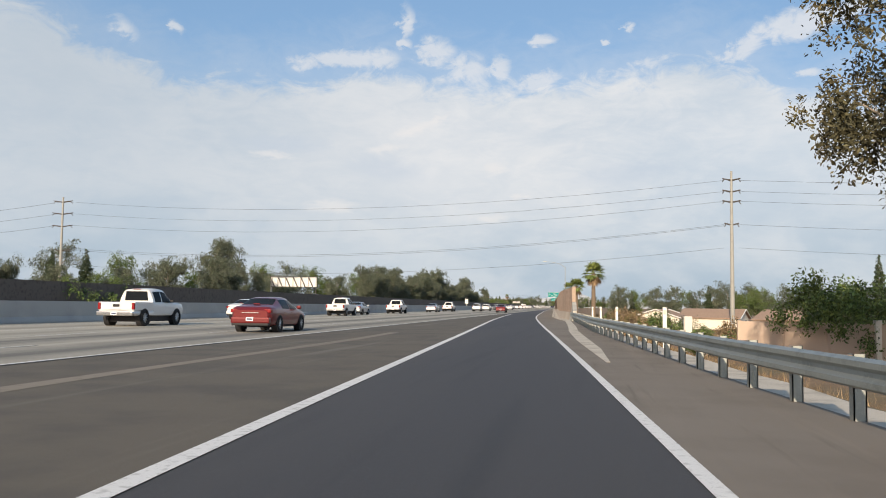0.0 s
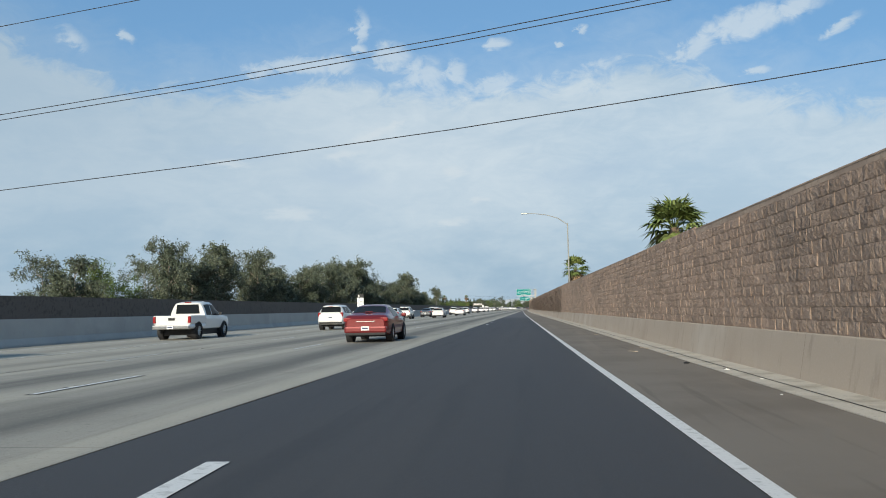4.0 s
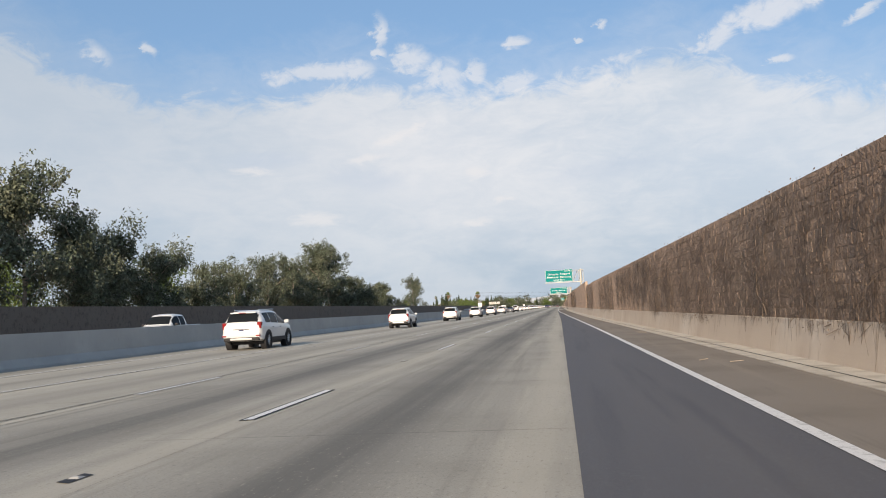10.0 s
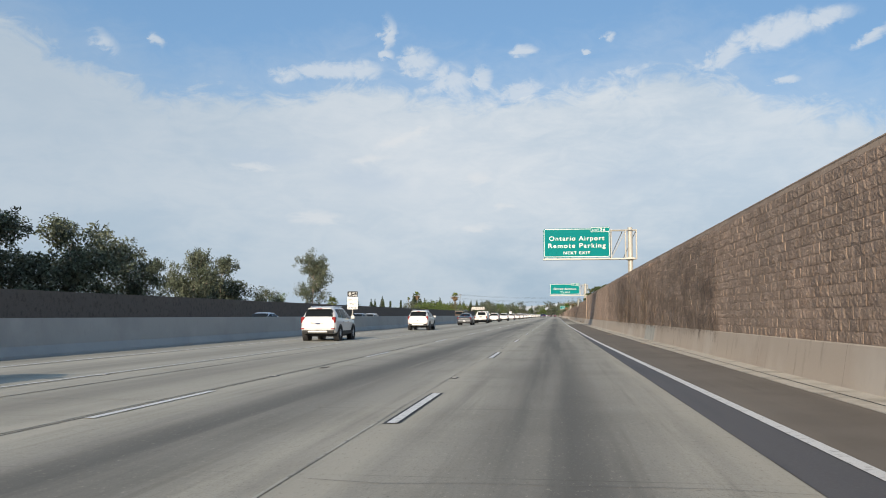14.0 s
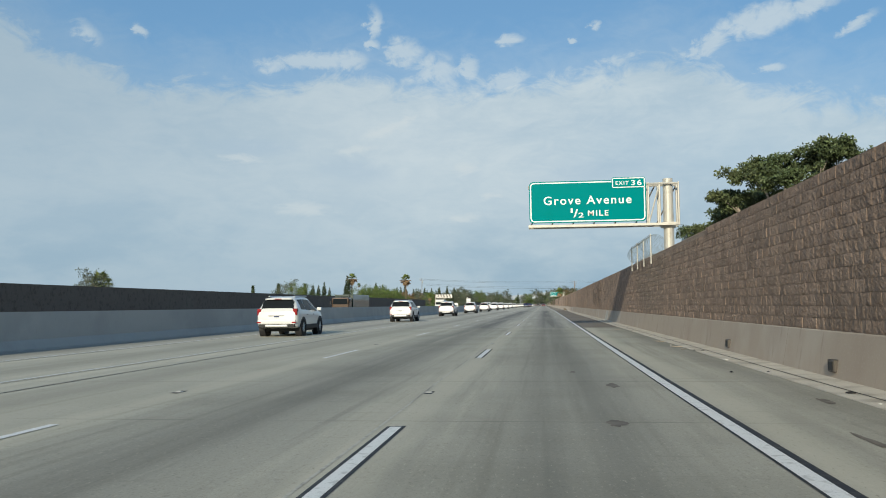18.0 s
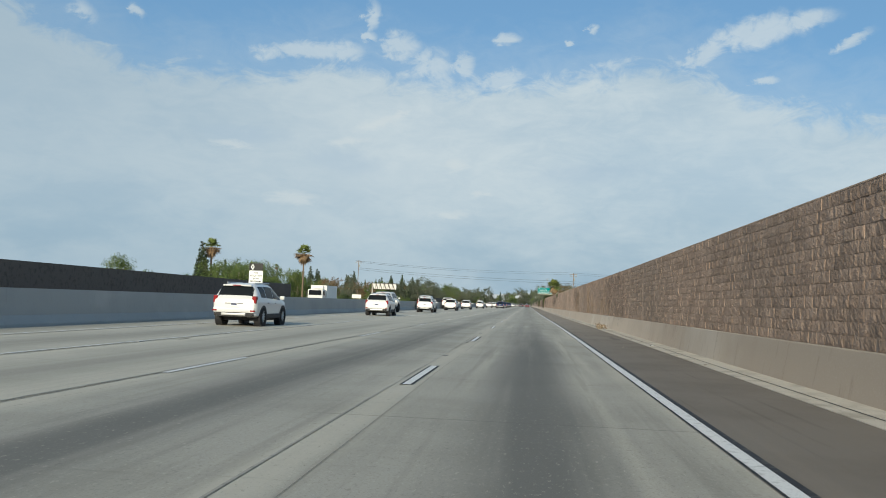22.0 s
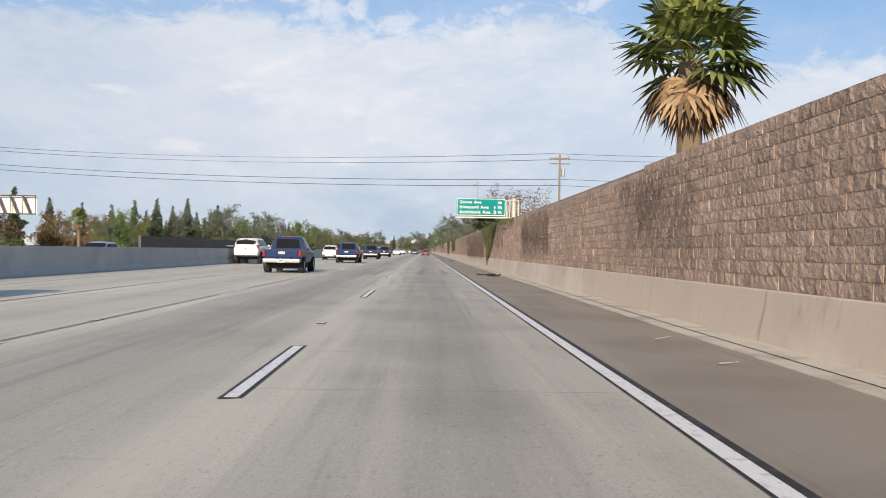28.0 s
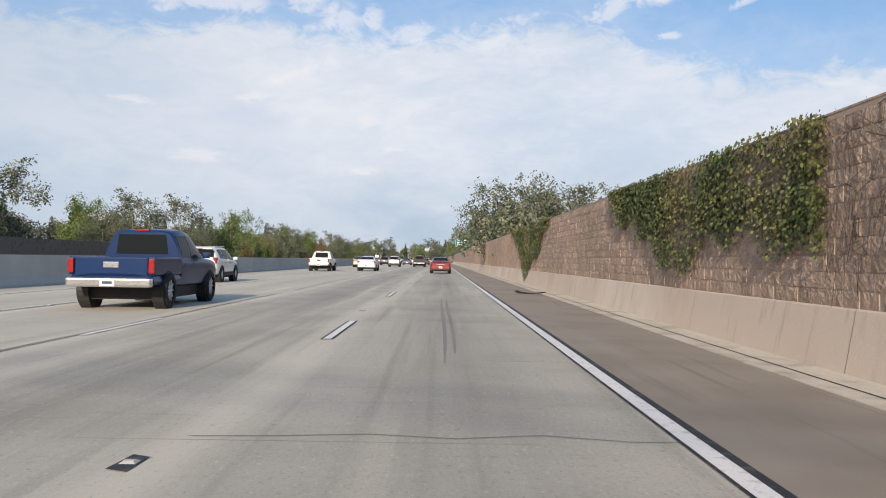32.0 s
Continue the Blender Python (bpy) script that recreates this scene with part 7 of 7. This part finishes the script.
vine_mat("ivy", "green ivy tufts along the wall top", [(806, 809.2, lambda u: 2.95 - .3 * math.sin(u * 3.14) ** 2), (806, 809.2, lambda u: 2.95 - .2 * math.sin(u * 3.14) ** 2), (806.5, 809, lambda u: 2.95), (899, 912, lambda u: 2.98 - .12 * math.sin(u * 20) ** 2)], 55, .12, "leaf_ivy", 7)

material("rubber", (0.018, 0.018, 0.019), 0.8, spots=[(12, .5, (.05, .048, .045), .5, .7)], bump_scale=30, bump_height=.01)
material("smear", (0.12, 0.104, 0.086), 0.8, spots=[(5, .9, (.17, .147, .12), .38, .6)], space="World")
smear = random.Random(23)
for x, y, L, w in ((4.6, 957.5, 1.9, .22), (4.3, 962.5, 1.2, .12), (4.9, 953.8, .8, .18), (5.2, 706, 2.2, .3), (4.5, 764, 1.6, .2), (4.4, 470, 1.4, .12), (4.9, 463.5, .9, .06), (8.0, 290, 1.3, .08), (7.6, 284, 1.6, .1), (12.3, 66.5, 1.0, .10), (4.3, 555.5, .7, .1), (4.9, 558.5, .5, .12), (2.2, 556.5, .35, .2), (2.5, 560.5, .5, .15), (2.0, 563, .3, .1)):
    n = 14
    v = [(x + .55 * w * math.cos(2 * math.pi * q / n) * smear.uniform(.45, 1.3), y + .8 * L * math.sin(2 * math.pi * q / n) * smear.uniform(.6, 1.1), .0068) for q in range(n)]
    mesh_object("oil_smear", v, [tuple(range(n))], "smear", shoulder2 if y > 592 else shoulder)
for k in range(46):
    # crumbs of rubber, gravel and paper along the gutter
    y = smear.choice((smear.uniform(940, 985), smear.uniform(545, 575), smear.uniform(90, 140), smear.uniform(700, 760)))
    x = gutter_in(y) - abs(smear.gauss(0, .45)) + .25
    q = smear.uniform(.02, .06)
    bm = bmesh.new()
    bmesh.ops.create_icosphere(bm, subdivisions=1, radius=q)
    for vert in bm.verts:
        vert.co = Vector((vert.co.x * smear.uniform(.7, 1.5), vert.co.y * smear.uniform(.7, 1.5), max(-.004, vert.co.z * .5 * smear.uniform(.5, 1.2))))
    ob = part("crumb", bm, "rubber" if k % 3 else "line_paint")
    ob.matrix_basis = pose(x, y, .016)
    tagged(ob, "small dark scrap of debris beside the gutter" if k % 3 else "small pale scrap of debris beside the gutter", "debris", "litter")

# ---- litter on the shoulder ----


def tread(x, y, length, turn, curl, label):
    """A torn strip of lorry tyre lying on the ground."""
    r = random.Random(int(y))
    v, f = [], []
    n = 14
    for k in range(n + 1):
        u = k / n
        bend = curl * (u - .5) ** 2
        for q, t in ((-.11, 0), (.11, 0), (.11, .035), (-.11, .035)):
            v.append((q + bend + r.uniform(-.015, .015), (u - .5) * length, .004 + t + .12 * abs(curl) * abs(u - .5) ** 3 * 4))
    for k in range(n):
        for j in range(4):
            f.append((4 * k + j, 4 * k + (j + 1) % 4, 4 * k + 4 + (j + 1) % 4, 4 * k + 4 + j))
    f += [(0, 1, 2, 3), tuple(range(4 * n + 3, 4 * n - 1, -1))]
    ob = mesh_object("tyre_tread", v, f, "rubber")
    ob.matrix_basis = pose(x, y, .012, 0, 0, turn)
    tagged(ob, label, "tyre debris", "tyre debris")


tread(5.45, 980, 2.0, 25, .5, "black strip of torn lorry tyre on the shoulder")
tread(4.50, 896.0, .62, 62, .5, "frayed black strip of torn tyre on the shoulder")
tread(4.83, 894.5, 1.5, 10, .35, "frayed black strip of torn tyre on the shoulder")
tread(4.78, 895.5, .35, -35, .9, "short curled scrap of torn tyre")
tread(4.93, 893.75, .35, 50, 1.2, "short curled scrap of torn tyre")
tread(4.9, 1010, 1.4, 40, .8, "black strip of torn tyre by the gutter")
tread(5.2, 960, 1.2, 70, .4, "short strip of torn tyre by the gutter")
lit = random.Random(17)
for k in range(60):
    y = lit.uniform(90, 1010)
    x = gutter_in(y) - abs(lit.gauss(0, .5)) + .2
    bm = bmesh.new()
    tube(bm, (0, 0, 0), (lit.uniform(.1, .35), lit.uniform(-.2, .2), .02), .012, .006, 5)
    ob = part("twig", bm, "bark")
    ob.matrix_basis = pose(x, y, .022, 0, 0, lit.uniform(0, 360))
    tagged(ob, "dry twig lying beside the gutter", "twig", "litter")
weed = shrub("dry_weed", 91, .75, .32, "leaf_dry", 260, .08)
placed(weed, wall_x(721) - .75, 721, .0, "clump of dry orange weeds in the gutter", "weed")

# pale scrawl on the footing: unreadable strokes as plain bars
for y, z, dy, dz in ((198.0, .50, .03, .16), (197.85, .52, .03, .12), (197.7, .47, .12, .025), (197.75, .36, .14, .025), (197.6, .27, .03, .1), (200.5, .48, .14, .025), (200.3, .30, .1, .025)):
    x = wall_x(y) - .045 - (FOOT - z) * .17 - .012
    mesh_object("scrawl", [(x, y - dy, z - dz), (x, y + dy, z - dz), (x + .17 * dz, y + dy, z + dz), (x + .17 * dz, y - dy, z + dz)], [(0, 1, 2, 3)], "white_paint", footing)
# dark scrawl at the wall's first footing
for y, z, dy, dz in ((77.2, .50, .04, .14), (77.0, .60, .12, .03), (77.35, .42, .12, .03), (77.9, .52, .04, .12), (77.75, .62, .10, .03), (78.3, .5, .04, .14), (78.1, .40, .10, .03)):
    x = wall_x(y) - .05 - (FOOT - z + dz) * .17 - .006
    mesh_object("scrawl", [(x, y - dy, z - dz), (x, y + dy, z - dz), (x, y + dy, z + dz), (x, y - dy, z + dz)], [(0, 1, 2, 3)], "sign_black", footing)
# darker patched panels of the footing
for y0, y1 in ((466.8, 470.6), (76.4, 78.6), (611, 613.5), (838, 842)):
    v = []
    for y in stations(y0, y1, .6):
        x = wall_x(y)
        v += [(x - .175, y, .012), (x - .124, y, .28), (x - .049, y, FOOT - .03)]
    mesh_object("footing_patch", v, [(3 * k + j, 3 * k + j + 1, 3 * k + j + 4, 3 * k + j + 3) for k in range(len(v) // 3 - 1) for j in range(2)], "wing_concrete", footing)
# small iron inlets let into the footing, the mouth's shade a flat black plate
for y in (556.3, 561.8, 569.5):
    x = wall_x(y)
    bm = bmesh.new()
    box(bm, x - .20, x - .09, y - .14, y + .14, .10, .30)
    bmesh.ops.bevel(bm, geom=bm.edges[:], offset=.015, segments=1, affect="EDGES")
    inlet = part("inlet", bm, "steel_dark", footing)
    box_part("inlet_mouth", (x - .207, x - .20, y - .10, y + .10, .13, .26), "seal", inlet)
# roots and stems that hang over the footing below the dry creeper
rt = random.Random(12)
v, f = [], []
for k in range(260):
    y = rt.choice((rt.uniform(210, 345), rt.uniform(923, 947)))
    z, x = FOOT + .1, wall_x(y) - .05
    for q in range(rt.randint(2, 4)):
        w = rt.uniform(.006, .014)
        y2, z2 = y + rt.uniform(-.10, .10), max(.3, z - rt.uniform(.06, .16))
        x2 = wall_x(y2) - .055 - (FOOT - z2) * .17
        i = len(v)
        v += [(x, y - w, z), (x, y + w, z), (x2, y2 + w * .8, z2), (x2, y2 - w * .8, z2)]
        f.append((i, i + 1, i + 2, i + 3))
        x, y, z = x2, y2, z2
tagged(mesh_object("creeper_roots", v, f, "twig"), "thin dead creeper stems hanging over the footing", "climber", "", "stuff")
# more growth between the guardrail and the houses
bushes = random.Random(33)
kinds = [(shrub("slope_bush", 120, 4.5, 3.0, "leaf_green", 4200, .17), 3.0), (shrub("slope_bush", 121, 4.0, 3.0, "leaf_dry", 3200, .15), 3.0), (shrub("slope_bush", 122, 4.4, 3.2, "leaf_euc", 4000, .17), 3.2)]
spots_ = []
for k in range(34):
    u = bushes.random()
    spots_.append((21 + 40 * u + bushes.uniform(-2, 2), 112 - 58 * u + bushes.uniform(-9, 9), bushes.uniform(1.5, 2.3), (0, 1, 2, 0)[k % 4]))
for k in range(20):
    spots_.append((18.6 + bushes.uniform(0, 5.5), 90 + k * 2.6, bushes.uniform(2.2, 3.4), (1, 0, 1, 2)[k % 4]))
spots_ = [(x, y, h, k) for x, y, h, k in spots_]
rs = len(spots_)
used = set()
for x, y, h, k in spots_:
    ob, h0 = kinds[k]
    m = pose(x, y, -2.4, 0, 0, bushes.uniform(0, 360))
    if k in used:
        ob = copy_thing(ob, m)
    else:
        used.add(k)
        ob.matrix_basis = m
    q = h / h0
    ob.scale = (q * 1.1, q * 1.1, q)
    tagged(ob, ("green bush on the waste ground below the ramp", "dry straw-coloured bush on the waste ground", "grey-green bush on the waste ground below the ramp")[k], "bush", "bushes below the ramp")

# ---- the wall's blocks ----
wall_blocks(76.1, 406.7, False)
wall_blocks(407.2, 545.7, False)
wall_blocks(546.2, 700, False)
wall_blocks(700, 709, True)
wall_blocks(709, 1110, False)
